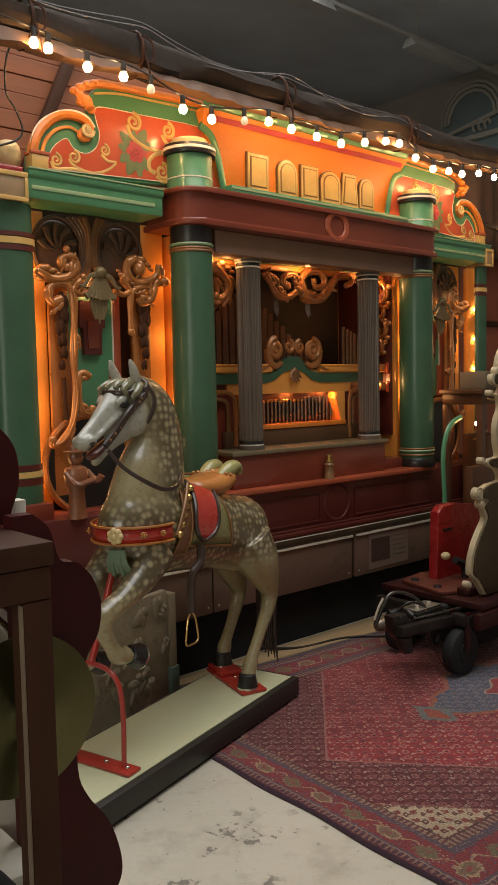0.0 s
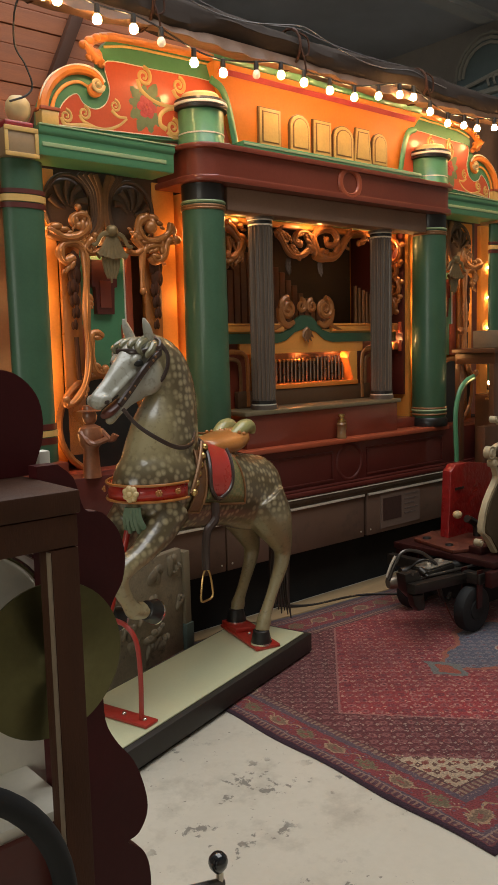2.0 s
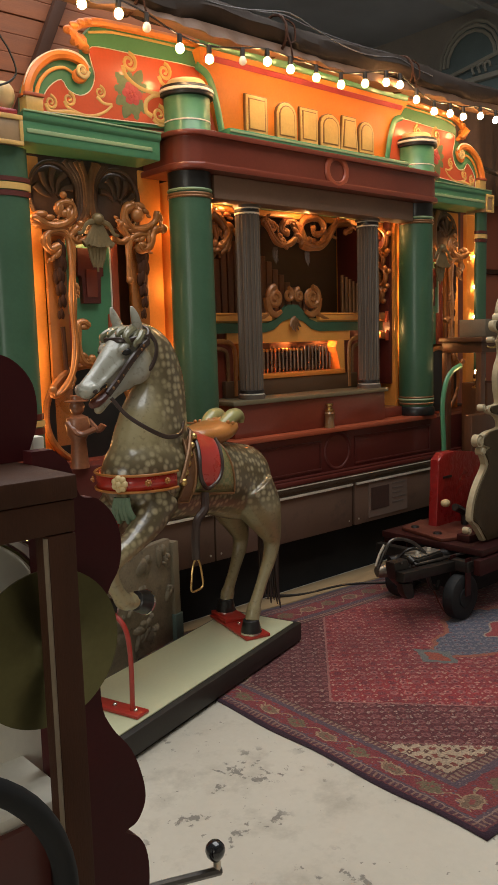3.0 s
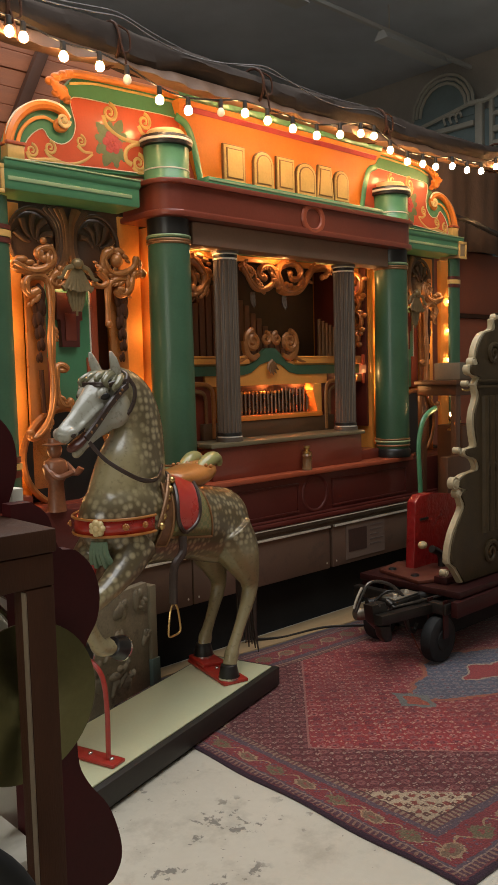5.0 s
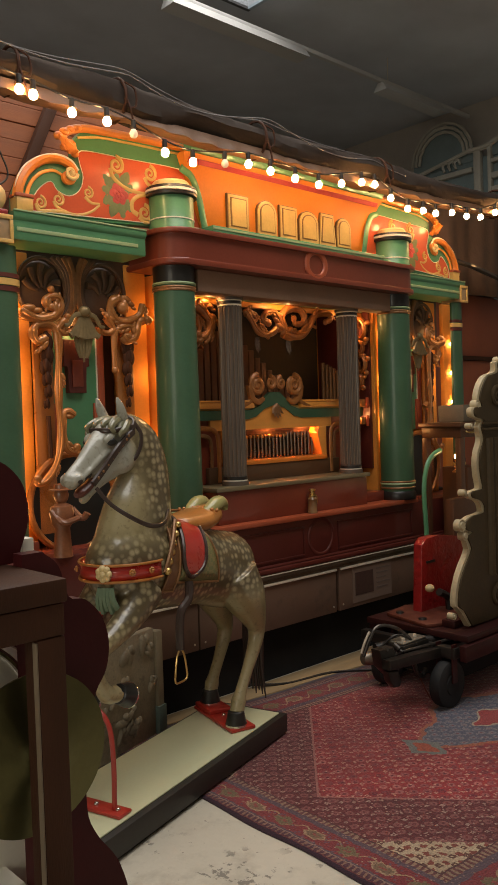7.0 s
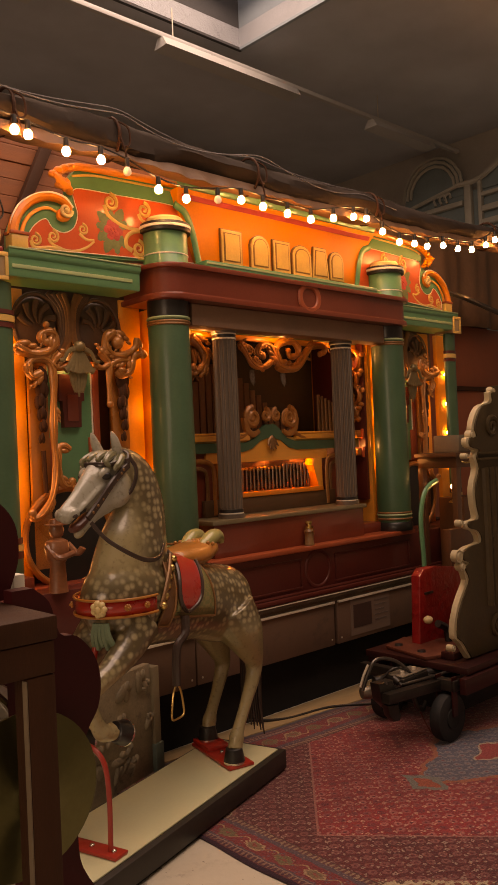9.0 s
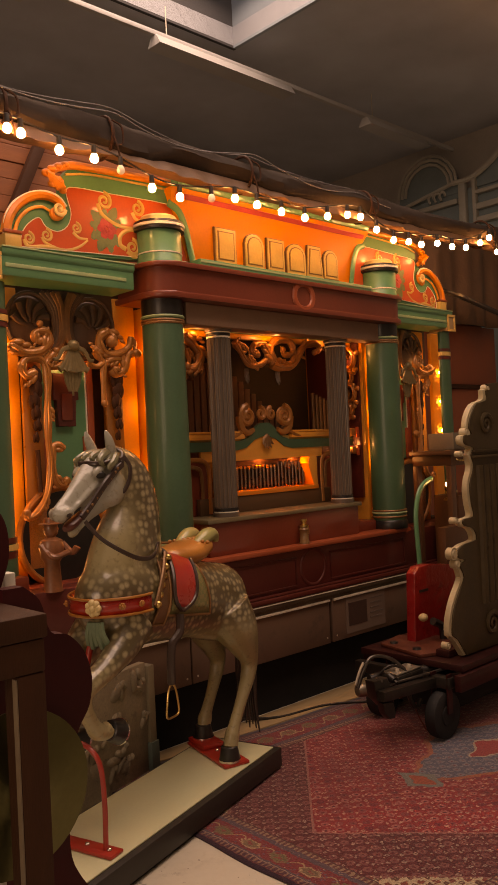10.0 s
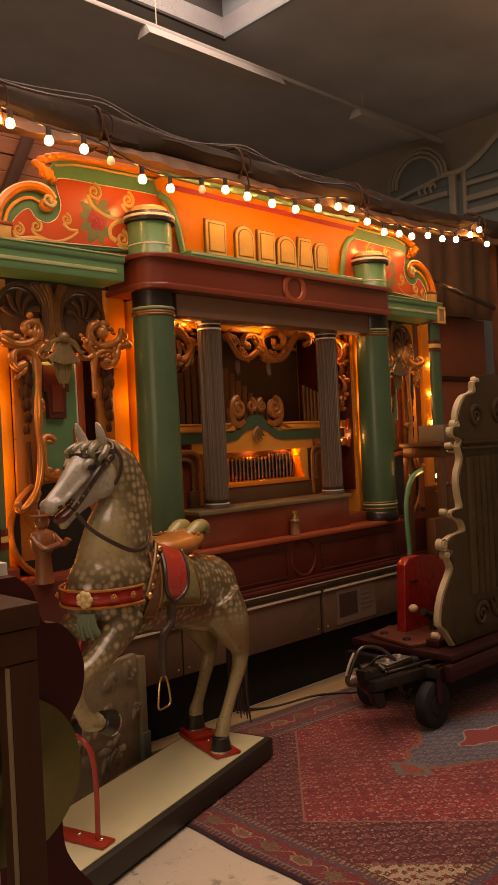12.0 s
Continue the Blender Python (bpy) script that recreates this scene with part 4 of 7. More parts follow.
sign = part("sign_board", splay(extrude(bmesh.new(), [(3.341, 2.475), (3.341, 2.70), (3.335, 2.78), (3.31, 2.84), (3.28, 2.885), (3.42, 2.885), (3.42, 2.475)], 2.63, 4.19, plane="yz")), surface("sign_orange_paint", (0.70, 0.205, 0.018), 0.42, coat=0.4, vary=0.2, scale=4), organ, "orange coved sign board with raised gold shapes")
part("red_band", extrude(bmesh.new(), [(3.304, 2.838), (3.290, 2.860), (3.296, 2.866), (3.312, 2.84)], 2.635, 4.185, plane="yz"), surface("crimson_band", (0.42, 0.04, 0.05), 0.45, coat=0.3), sign)
part("crown", extrude(bmesh.new(), [(3.265, 2.886), (3.26, 2.905), (3.24, 2.92), (3.24, 2.948), (3.43, 2.948), (3.43, 2.886)], 2.625, 4.20, plane="yz"), GREEN_L, sign)
part("crown_line", boxes((2.63, 4.195, 3.235, 3.241, 2.927, 2.935)), PALE_G, sign)
part("sign_foot", boxes((2.70, 4.12, 3.20, 3.34, 2.457, 2.505), bevel=0.004), GREEN_L, sign)
part("sign_foot_line", boxes((2.70, 4.12, 3.196, 3.2005, 2.486, 2.496)), PALE_G, sign)
LY = 3.332
SHAPES = (([(2.915, 2.533), (3.075, 2.733)], "bar"), ([(3.137, 2.533), (3.294, 2.735)], "half"), ([(3.316, 2.538), (3.462, 2.730)], "step"), ([(3.477, 2.534), (3.648, 2.726)], "oval"), ([(3.644, 2.535), (3.808, 2.736)], "wedge"), ([(3.810, 2.543), (3.949, 2.730)], "half"))
inset = surface("bronze_inset", (0.22, 0.12, 0.05), 0.45, metal=0.2)
for ((x0, z0), (x1, z1)), sort in SHAPES:
    w, h = x1 - x0, z1 - z0
    if sort in ("bar", "step"):
        o = [(0, 0), (1, 0), (1, 1), (0, 1)]
    elif sort == "wedge":
        o = [(0, 0), (1, 0), (.86, 1), (.14, 1)]
    else:
        o = [(0, 0), (1, 0), (1, .7), (.93, .84), (.8, .94), (.62, 1), (.38, 1), (.2, .94), (.07, .84), (0, .7)]
    for mat_, k, y0, y1, nm in ((inset, 1.0, LY - .006, LY + .014, "shape_back"), (CREAM_G, 0.93, LY - .010, LY, "gold_shape"), (inset, 0.74, LY - .0125, LY - .008, "shape_line"), (CREAM_G, 0.66, LY - .015, LY - .010, "gold_core")):
        poly = [(x0 + w * (.5 + (a - .5) * k), z0 + h * (.5 + (b - .5) * (1 - (1 - k) * w / h))) for a, b in o]
        part(nm, extrude(bmesh.new(), poly, y0, y1), mat_, sign)
# ---- unseen window added in the west wall to let fill light in ----
win = thing("unseen_window_1", (-3.05, -0.2, 1.2), "unseen window added in the west wall for fill light", "window", kind="structure")
for r in ((-1.55, -1.49, 1.2, 3.0), (1.09, 1.15, 1.2, 3.0), (-1.49, 1.09, 1.2, 1.26), (-1.49, 1.09, 2.94, 3.0), (-0.23, -0.17, 1.26, 2.94)):
    part("window_frame", boxes((-3.09, -3.03, *r), bevel=0.004), WHITE, win)

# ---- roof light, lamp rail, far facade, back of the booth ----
# the far reveal's shade is put into a darker paint than the others'
REVEAL_SHADE = surface("shaded_reveal_paint", (0.07, 0.07, 0.072), 0.9, vary=0.4, scale=2)
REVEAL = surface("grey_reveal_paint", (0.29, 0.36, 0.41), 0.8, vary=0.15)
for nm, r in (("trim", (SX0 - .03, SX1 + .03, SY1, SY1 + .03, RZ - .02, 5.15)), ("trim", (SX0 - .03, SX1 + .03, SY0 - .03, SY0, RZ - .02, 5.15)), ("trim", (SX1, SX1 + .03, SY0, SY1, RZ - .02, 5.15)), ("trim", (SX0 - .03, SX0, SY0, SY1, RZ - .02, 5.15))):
    solid(nm, boxes(r), REVEAL_SHADE if r[2] == SY1 else REVEAL, "dull painted reveal of the roof light", "trim", kind="structure")
TUBE = surface("grey_white_lamp_housing", (0.46, 0.46, 0.445), 0.5, vary=0.12)
TY, TZ = 4.60, 4.48
railing = thing("lamp_rail", (3.6, TY, TZ), "long white ceiling rail with unlit tube lamp housings", "lamp rail")
part("rail", boxes((0.4, 7.4, TY - .02, TY + .02, TZ + .02, TZ + .055), bevel=0.004), TUBE, railing)
for x0, x1 in ((1.55, 2.55), (3.55, 4.95), (5.95, 6.9)):
    hs = part("lamp_housing", extrude(bmesh.new(), [(TY - .075, TZ - .055), (TY + .075, TZ - .055), (TY + .03, TZ + .02), (TY - .03, TZ + .02)], x0, x1, plane="yz", bevel=0.003), TUBE, railing)
    part("hanger", tube(bmesh.new(), [(x0 + .12, TY, TZ + .05), (x0 + .12, TY, RZ)], 0.004, smooth=1), STEEL, hs)
# facade of a second instrument that stands against the far wall
FAR = surface("grey_cream_facade_paint", (0.42, 0.40, 0.34), 0.7, vary=0.25)
FARB = surface("grey_blue_facade_panel", (0.18, 0.235, 0.24), 0.7, vary=0.25)
far = thing("painted_facade", (7.55, 4.6, 0), "grey and pale blue painted facade with an arched crest", "facade")
FX, FY, FZ = 7.5, 5.0, 4.2
part("back_board", boxes((FX + .03, FX + .08, 2.2, 5.6, 0.0, 4.12)), FARB, far)
part("arch_panel", extrude(bmesh.new(), [(FY + .37 * math.cos(a), FZ - .02 + .38 * math.sin(a)) for a in [math.pi * i / 14 for i in range(15)]] + [(FY - .37, 4.1), (FY + .37, 4.1)], FX + .02, FX + .05, plane="yz"), FARB, far)
for rr in (0.37, 0.325, 0.28):
    part("arch_ring", tube(bmesh.new(), [(FX, FY + rr * math.cos(a), FZ + rr * 1.03 * math.sin(a)) for a in [math.pi * i / 9 for i in range(10)]], 0.018, seg=6, smooth=1, up=(1, 0, 0)), FAR, far)
part("sloping_rail", tube(bmesh.new(), [(FX - .02, 5.35, 4.08), (FX - .02, 5.0, 4.14), (FX - .02, 4.66, 4.20)], 0.022, seg=6, up=(1, 0, 0)), FAR, far)
part("swept_rail", tube(bmesh.new(), [(FX - .02, 4.66, 4.20), (FX - .02, 4.45, 4.20), (FX - .02, 4.25, 4.28), (FX - .02, 4.0, 4.45), (FX - .02, 3.7, 4.55), (FX - .02, 3.2, 4.58)], 0.028, seg=6, up=(1, 0, 0)), FAR, far)
for y0, y1, z0, z1 in ((4.52, 4.60, 3.7, 4.19), (4.40, 4.44, 3.7, 4.20), (3.4, 4.40, 4.02, 4.06), (3.4, 4.40, 3.86, 3.92), (3.4, 4.40, 3.72, 3.78), (4.62, 5.35, 3.98, 4.03)):
    part("moulding", boxes((FX - .03, FX + .03, y0, y1, z0, z1), bevel=0.006), FAR, far)
part("crest_panel", extrude(bmesh.new(), [(4.42, 4.1), (4.42, 4.2), (4.25, 4.27), (4.0, 4.44), (3.7, 4.54), (3.2, 4.56), (3.2, 4.1)], FX + .01, FX + .05, plane="yz"), FARB, far)
bm = bmesh.new()
for k in range(3):
    tube(bm, [(FX - .02, 4.95 - .07 * k, 4.05), (FX - .02, 4.97 - .07 * k, 4.12), (FX - .02, 4.92 - .07 * k, 4.14), (FX - .02, 4.90 - .07 * k, 4.09)], 0.014, seg=6, up=(1, 0, 0))
part("carved_curl", bm, FAR, far)

# boarded back of the booth
back = thing("plank_wall", (3.2, 4.1, 0), "red-stained horizontal plank wall behind the organ", "wall", kind="structure")
for i in range(36):
    z0 = 0.095 * i
    part("plank", boxes((0.1, 6.9, 4.06 + .003 * ((i * 7) % 3), 4.10, z0, z0 + .093), bevel=0.004), PLANK, back, smooth=False)
part("strut", boxes((-.03, .03, 0, .05, 0, 0.9), bevel=0.004), DARKW, back).matrix_local = Matrix.Translation(Vector((1.98, 3.98, 2.62)) - Vector((3.2, 4.1, 0))) @ Matrix.Rotation(radians(24), 4, "Y") @ Matrix.Translation(Vector((3.2, 4.1, 0)))
RUST = surface("rust_red_board_paint", (0.27, 0.075, 0.035), 0.6, vary=0.35, scale=3)
red_w = thing("red_panel_wall", (6.0, 3.95, 0), "dull red painted board wall beside the organ", "wall", kind="structure")
for x0, x1 in ((5.34, 6.05), (6.06, 6.9)):
    part("board", boxes((x0, x1, 3.94, 3.98, 0.0, 1.95), bevel=0.004), RUST, red_w)
    part("board", boxes((x0, x1, 3.94, 3.98, 1.99, 2.52), bevel=0.004), RUST, red_w)
part("cross_rail", boxes((5.34, 6.9, 3.92, 3.99, 1.952, 1.988)), DARKW, red_w)
part("cross_rail", boxes((5.34, 6.9, 3.90, 3.99, 2.54, 2.62), bevel=0.004), BLACK, red_w)
post = solid("tent_post", boxes((5.83, 5.89, 3.20, 3.26, 0.0, 3.05), bevel=0.004), DARKW, "dark wooden post under the awning", "post")
solid("tent_brace", tube(bmesh.new(), [(5.85, 3.23, 2.45), (5.55, 3.45, 2.62), (5.40, 3.60, 2.70)], 0.022, seg=6, smooth=1), BLACK, "black wooden brace on the awning post", "brace")

# hanging cloth under the awning's end
bm = bmesh.new()
cols = []
for i in range(61):
    q = i / 60
    fold = 0.022 * math.sin(q * 23) + 0.012 * math.sin(q * 51 + 1)
    cols.append([bm.verts.new((4.95 + 1.9 * q, 3.82 + fold * (1 - .4 * h), 2.50 + 0.85 * h)) for h in (0, .25, .5, .75, 1)])
for a, b in zip(cols, cols[1:]):
    for k in range(4):
        bm.faces.new((a[k], b[k], b[k + 1], a[k + 1]))
cl = solid("curtain", bm, TARP_L, "brown hanging cloth with soft folds", "curtain")
cl.modifiers.new("thick", "SOLIDIFY").thickness = 0.004

# rolled awning along the front of the booth
rng = random.Random(5)
bm = bmesh.new()
rings = []
for i in range(281):
    x = 0.75 + 5.75 * i / 280
    lo = 2.925 + 0.018 * math.sin(x * 5.1) + 0.012 * math.sin(x * 13) + 0.06 * max(0, (x - 4.2) / 2.2)
    hi = 3.075 + 0.012 * math.sin(x * 3.3 + 1) + 0.055 * max(0, (x - 4.2) / 2.2)
    cy, ry = 3.21, 0.085
    ring = []
    for k in range(14):
        a = math.tau * k / 14
        wob = 1 + 0.20 * noise.noise(Vector((x * 2.0, k * 0.9, 0))) + 0.11 * noise.noise(Vector((x * 6.0, k * 1.3, 4))) + 0.05 * noise.noise(Vector((x * 22.0, k * 1.7, 9)))
        ring.append(bm.verts.new((x, cy + ry * wob * math.cos(a), (lo + hi) / 2 + (hi - lo) / 2 * wob * math.sin(a))))
    rings.append(ring)
for a, b in zip(rings, rings[1:]):
    for k in range(14):
        j = (k + 1) % 14
        bm.faces.new((a[k], a[j], b[j], b[k]))
bm.faces.new(rings[0])
bm.faces.new(rings[-1])
awning = thing("rolled_awning", (3.5, 3.2, 2.9), "dark brown tarpaulin awning gathered up and tied above the organ", "awning")
part("roll", bm, TARP, awning)
bm = bmesh.new()
rows = []
for i in range(161):
    x = 0.8 + 5.65 * i / 160
    lift = 0.06 * max(0, (x - 4.2) / 2.2)
    z1 = 2.945 + lift
    hang = 0.045 + 0.02 * abs(math.sin(x * 2.9)) + 0.012 * noise.noise(Vector((x * 6, 0, 2)))
    rows.append([bm.verts.new((x, 3.155 + 0.012 * math.sin(x * 40) * h - 0.03 * h, z1 - hang * h)) for h in (0, .5, 1)] + [bm.verts.new((x, 3.24, z1 - hang * .9 + .01))])
for a, b in zip(rows, rows[1:]):
    for k in range(3):
        bm.faces.new((a[k], b[k], b[k + 1], a[k + 1]))
part("lining", bm, TARP_L, awning, "brown crumpled lining edge")
for tx in (1.60, 2.13, 3.02, 4.05, 5.46):
    lift = 0.06 * max(0, (tx - 4.2) / 2.2)
    bm = bmesh.new()
    tube(bm, [(tx, 3.21 + 0.10 * math.cos(a), 3.0 + lift + 0.10 * math.sin(a)) for a in [math.tau * i / 16 for i in range(17)]], 0.008, seg=6, smooth=1, up=(1, 0, 0))
    tube(bm, [(tx, 3.115, 3.0 + lift), (tx + .015, 3.10, 2.93 + lift), (tx + .03, 3.10, 2.86 + lift)], 0.005, seg=5)
    tube(bm, [(tx, 3.12, 3.06 + lift), (tx + .04, 3.10, 3.03 + lift), (tx + .045, 3.10, 2.96 + lift), (tx + .01, 3.11, 2.94 + lift)], 0.005, seg=5)
    part("tie", bm, DARKW, awning, "brown cord tie")
for k, (cz, cy, sag) in enumerate(((3.125, 3.16, 0.045), (3.105, 3.12, 0.06))):
    bm = bmesh.new()
    tube(bm, [(x, cy + .012 * math.sin(x * 5 + k), cz - sag * abs(math.sin((x - 2.13) * math.pi / 0.9)) - 0.022 * (x - 2.1) + .010 * math.sin(x * 4 + k * 2)) for x in [0.8 + .15 * i for i in range(24)]], 0.0035, seg=6, smooth=3)
    part("cable", bm, surface("grey_cable", (0.15, 0.135, 0.13), 0.45) if k == 0 else bpy.data.materials["grey_cable"], awning, "thin grey cable")

# string of bulbs
BY = 3.10
SPOTS = [(1.592, 2.889), (1.654, 2.882), (1.835, 2.850), (2.013, 2.851), (2.155, 2.827), (2.332, 2.776), (2.501, 2.762), (2.708, 2.794), (2.871, 2.822), (3.030, 2.815), (3.218, 2.809), (3.408, 2.807), (3.606, 2.847), (3.790, 2.886), (3.914, 2.894), (4.069, 2.838), (4.242, 2.798), (4.406, 2.810), (4.547, 2.813), (4.737, 2.846), (4.917, 2.847)] + [(5.095, 2.867), (5.289, 2.927), (5.419, 2.983), (5.523, 2.892)]
OFF = (4, 7)
lights = thing("bulb_string", (3.5, BY, 2.85), "string of round warm festoon bulbs on a black cord", "string lights")
cord = bmesh.new()
line = [(1.2, BY, 2.99)]
for k, (bx, bz) in enumerate(SPOTS):
    line.append((bx, BY + .004, bz + 0.058))
tube(cord, line, 0.0045, seg=6, smooth=3)
part("cord", cord, BLACK, lights)
for k, (bx, bz) in enumerate(SPOTS):
    off = k in OFF
    sk = part("socket", lathe(bmesh.new(), [(0.005, bz + .062), (0.011, bz + .058), (0.0125, bz + .028), (0.011, bz + .014)], (bx, BY, 0), 12), SOCKET, lights)
    part("bulb", lathe(bmesh.new(), [(0.009, bz + .020), (0.0125, bz + .015), (0.0178, bz + .006), (0.0195, bz - .003), (0.0178, bz - .013), (0.0115, bz - .020), (0.0, bz - .0225)], (bx, BY, 0), 14), BULB_OFF if off else BULB, sk)
# small bulbs along the jamb of the far wing
jb = thing("jamb_bulbs", (5.31, 3.5, 1.5), "small warm bulbs along the organ's jamb", "bulbs")
for z in (1.36, 1.58, 1.80, 2.02):
    part("bulb", ball(bmesh.new(), (5.31, 3.508, z), 0.011, u=10, v=8), BULB, jb)

# wire that hangs at the side of the booth
solid("hanging_wire", tube(bmesh.new(), [(p[0], 3.3, p[1]) for p in [(1.661, 3.098), (1.618, 2.994), (1.568, 2.890), (1.557, 2.749), (1.599, 2.677), (1.627, 2.600), (1.599, 2.553), (1.522, 2.516)]], 0.0045, seg=6), SOCKET, "thin dark wire hanging by the pillar", "wire")
# ---- carousel horse on its platform ----
HA = radians(17)
HO = Vector((2.38, 2.87, 0))
HU, HV = Vector((math.cos(HA), math.sin(HA), 0)), Vector((-math.sin(HA), math.cos(HA), 0))


def H(u, v, z):
    """A place by the horse: along it to the tail, across it away from the aisle, up."""
    return HO + HU * u + HV * v + Vector((0, 0, z))


def limb(bm, rows, flat=1.0, seg=14, smooth=5):
    """Rows: u, v, z, radius."""
    return tube(bm, [(*H(u, v, z), r) for u, v, z, r in rows], 0.1, seg=seg, flat=flat, smooth=smooth, up=HV)


def dappled():
    m, nt, b = nodes_of("dapple_grey_gloss_paint")
    co = nt.nodes.new("ShaderNodeTexCoord")
    vor = add(nt, "ShaderNodeTexVoronoi", Scale=33.0, Randomness=0.5)
    warp = add(nt, "ShaderNodeTexNoise", Scale=9.0, Detail=3.0)
    big = add(nt, "ShaderNodeTexNoise", Scale=3.2, Detail=4.0)
    fine = add(nt, "ShaderNodeTexNoise", Scale=60.0, Detail=4.0)
    for n in (vor, warp, big, fine):
        nt.links.new(co.outputs["Object"], n.inputs[0])
    spot = nt.nodes.new("ShaderNodeMapRange")
    spot.inputs[1].default_value, spot.inputs[2].default_value, spot.inputs[3].default_value, spot.inputs[4].default_value = 0.22, 0.53, 1.0, 0.0
    nt.links.new(calc(nt, "MULTIPLY_ADD", warp.outputs[0], 0.28, calc(nt, "SUBTRACT", vor.outputs["Distance"], 0.14)), spot.inputs[0])
    sep = nt.nodes.new("ShaderNodeSeparateXYZ")
    nt.links.new(co.outputs["Object"], sep.inputs[0])
    along = calc(nt, "ADD", calc(nt, "MULTIPLY", sep.outputs[0], HU.x), calc(nt, "MULTIPLY", sep.outputs[1], HU.y))

    def ramp(value, lo, hi):
        r = nt.nodes.new("ShaderNodeMapRange")
        r.interpolation_type = "SMOOTHSTEP"
        r.inputs[1].default_value, r.inputs[2].default_value = lo, hi
        nt.links.new(value, r.inputs[0])
        return r.outputs[0]
    # the head, the throat, the belly and the legs are painted plain
    front = calc(nt, "MAXIMUM", ramp(along, -0.41, -0.27), calc(nt, "SUBTRACT", 1.0, ramp(sep.outputs[2], 0.86, 1.0)))
    body_m = calc(nt, "MULTIPLY", ramp(sep.outputs[2], 0.52, 0.66), front)
    base = mixed(nt, big.outputs[0], (0.066, 0.047, 0.019), (0.120, 0.088, 0.040))
    pale = mixed(nt, warp.outputs[0], (0.28, 0.228, 0.118), (0.40, 0.335, 0.195))
    dap = mixed(nt, spot.outputs[0], base, pale)
    plain = mixed(nt, big.outputs[0], (0.235, 0.188, 0.090), (0.37, 0.308, 0.158))
    # bluish head: the roof light's reflection is put into a paler colour
    face = calc(nt, "MULTIPLY", calc(nt, "SUBTRACT", 1.0, ramp(along, -0.44, -0.35)), ramp(sep.outputs[2], 1.06, 1.14))
    plain = mixed(nt, face, plain, (0.35, 0.345, 0.285))
    col = mixed(nt, body_m, plain, dap)
    worn = mixed(nt, calc(nt, "MULTIPLY", ramp(fine.outputs[0], 0.52, 0.75), 0.45), col, (0.10, 0.065, 0.03))
    nt.links.new(worn, b.inputs["Base Color"])
    b.inputs["Coat Weight"].default_value = 1.0
    b.inputs["Coat Roughness"].default_value = 0.12
    nt.links.new(calc(nt, "MULTIPLY_ADD", big.outputs[0], 0.25, 0.25), b.inputs["Roughness"])
    bp = add(nt, "ShaderNodeBump", Strength=0.2, Distance=0.003)
    nt.links.new(fine.outputs[0], bp.inputs["Height"])
    nt.links.new(bp.outputs[0], b.inputs["Normal"])
    return m


HORSE = dappled()
TAN = surface("tan_saddle_paint", (0.40, 0.15, 0.03), 0.35, coat=0.6, vary=0.3, scale=12)
OLIVE = surface("olive_cloth_paint", (0.15, 0.15, 0.06), 0.4, coat=0.4, vary=0.4, scale=25)
LIME = surface("pale_green_cream_paint", (0.31, 0.29, 0.11), 0.35, coat=0.5, vary=0.3, scale=14)
HRED = surface("glossy_red_paint", (0.44, 0.024, 0.016), 0.3, coat=0.8, vary=0.25, scale=10)
STRAP = surface("dark_brown_strap_paint", (0.035, 0.018, 0.012), 0.4, coat=0.4, vary=0.3)
POST_RED = surface("red_enamel_steel", (0.42, 0.03, 0.018), 0.35, coat=0.5, vary=0.25, scale=12)

horse = thing("carousel_horse", H(-0.3, 0, 0.13), "dapple grey carved carousel horse with a red and green saddle", "carousel horse")
TORSO = [(-0.850, 0.955, 0.05), (-0.820, 0.955, 0.105), (-0.760, 0.955, 0.155), (-0.68, 0.95, 0.182), (-0.54, 0.93, 0.19), (-0.38, 0.895, 0.175), (-0.20, 0.865, 0.17), (-0.06, 0.83, 0.175), (0.05, 0.805, 0.178), (0.13, 0.795, 0.16), (0.19, 0.79, 0.11), (0.215, 0.79, 0.05)]
LAT = 0.76
bm = bmesh.new()
limb(bm, [(u, 0, z, r) for u, z, r in TORSO], LAT, 24)
limb(bm, [(-0.55, 0, 0.97, 0.178), (-0.575, 0, 1.09, 0.176), (-0.550, 0, 1.20, 0.150), (-0.540, 0, 1.31, 0.130), (-0.577, 0, 1.405, 0.114), (-0.65, 0, 1.463, 0.084), (-0.72, 0, 1.475, 0.055)], 0.62, 20)
limb(bm, [(-0.66, 0, 1.46, 0.05), (-0.70, 0, 1.45, 0.083), (-0.76, 0, 1.42, 0.088), (-0.83, 0, 1.388, 0.062), (-0.895, 0, 1.348, 0.042), (-0.945, 0, 1.314, 0.038), (-0.972, 0, 1.295, 0.034), (-0.985, 0, 1.283, 0.016)], 0.64, 18)
limb(bm, [(-0.70, 0, 1.375, 0.05), (-0.75, 0, 1.345, 0.060), (-0.81, 0, 1.298, 0.034), (-0.865, 0, 1.258, 0.024), (-0.90, 0, 1.232, 0.022), (-0.918, 0, 1.226, 0.012)], 0.80, 14)
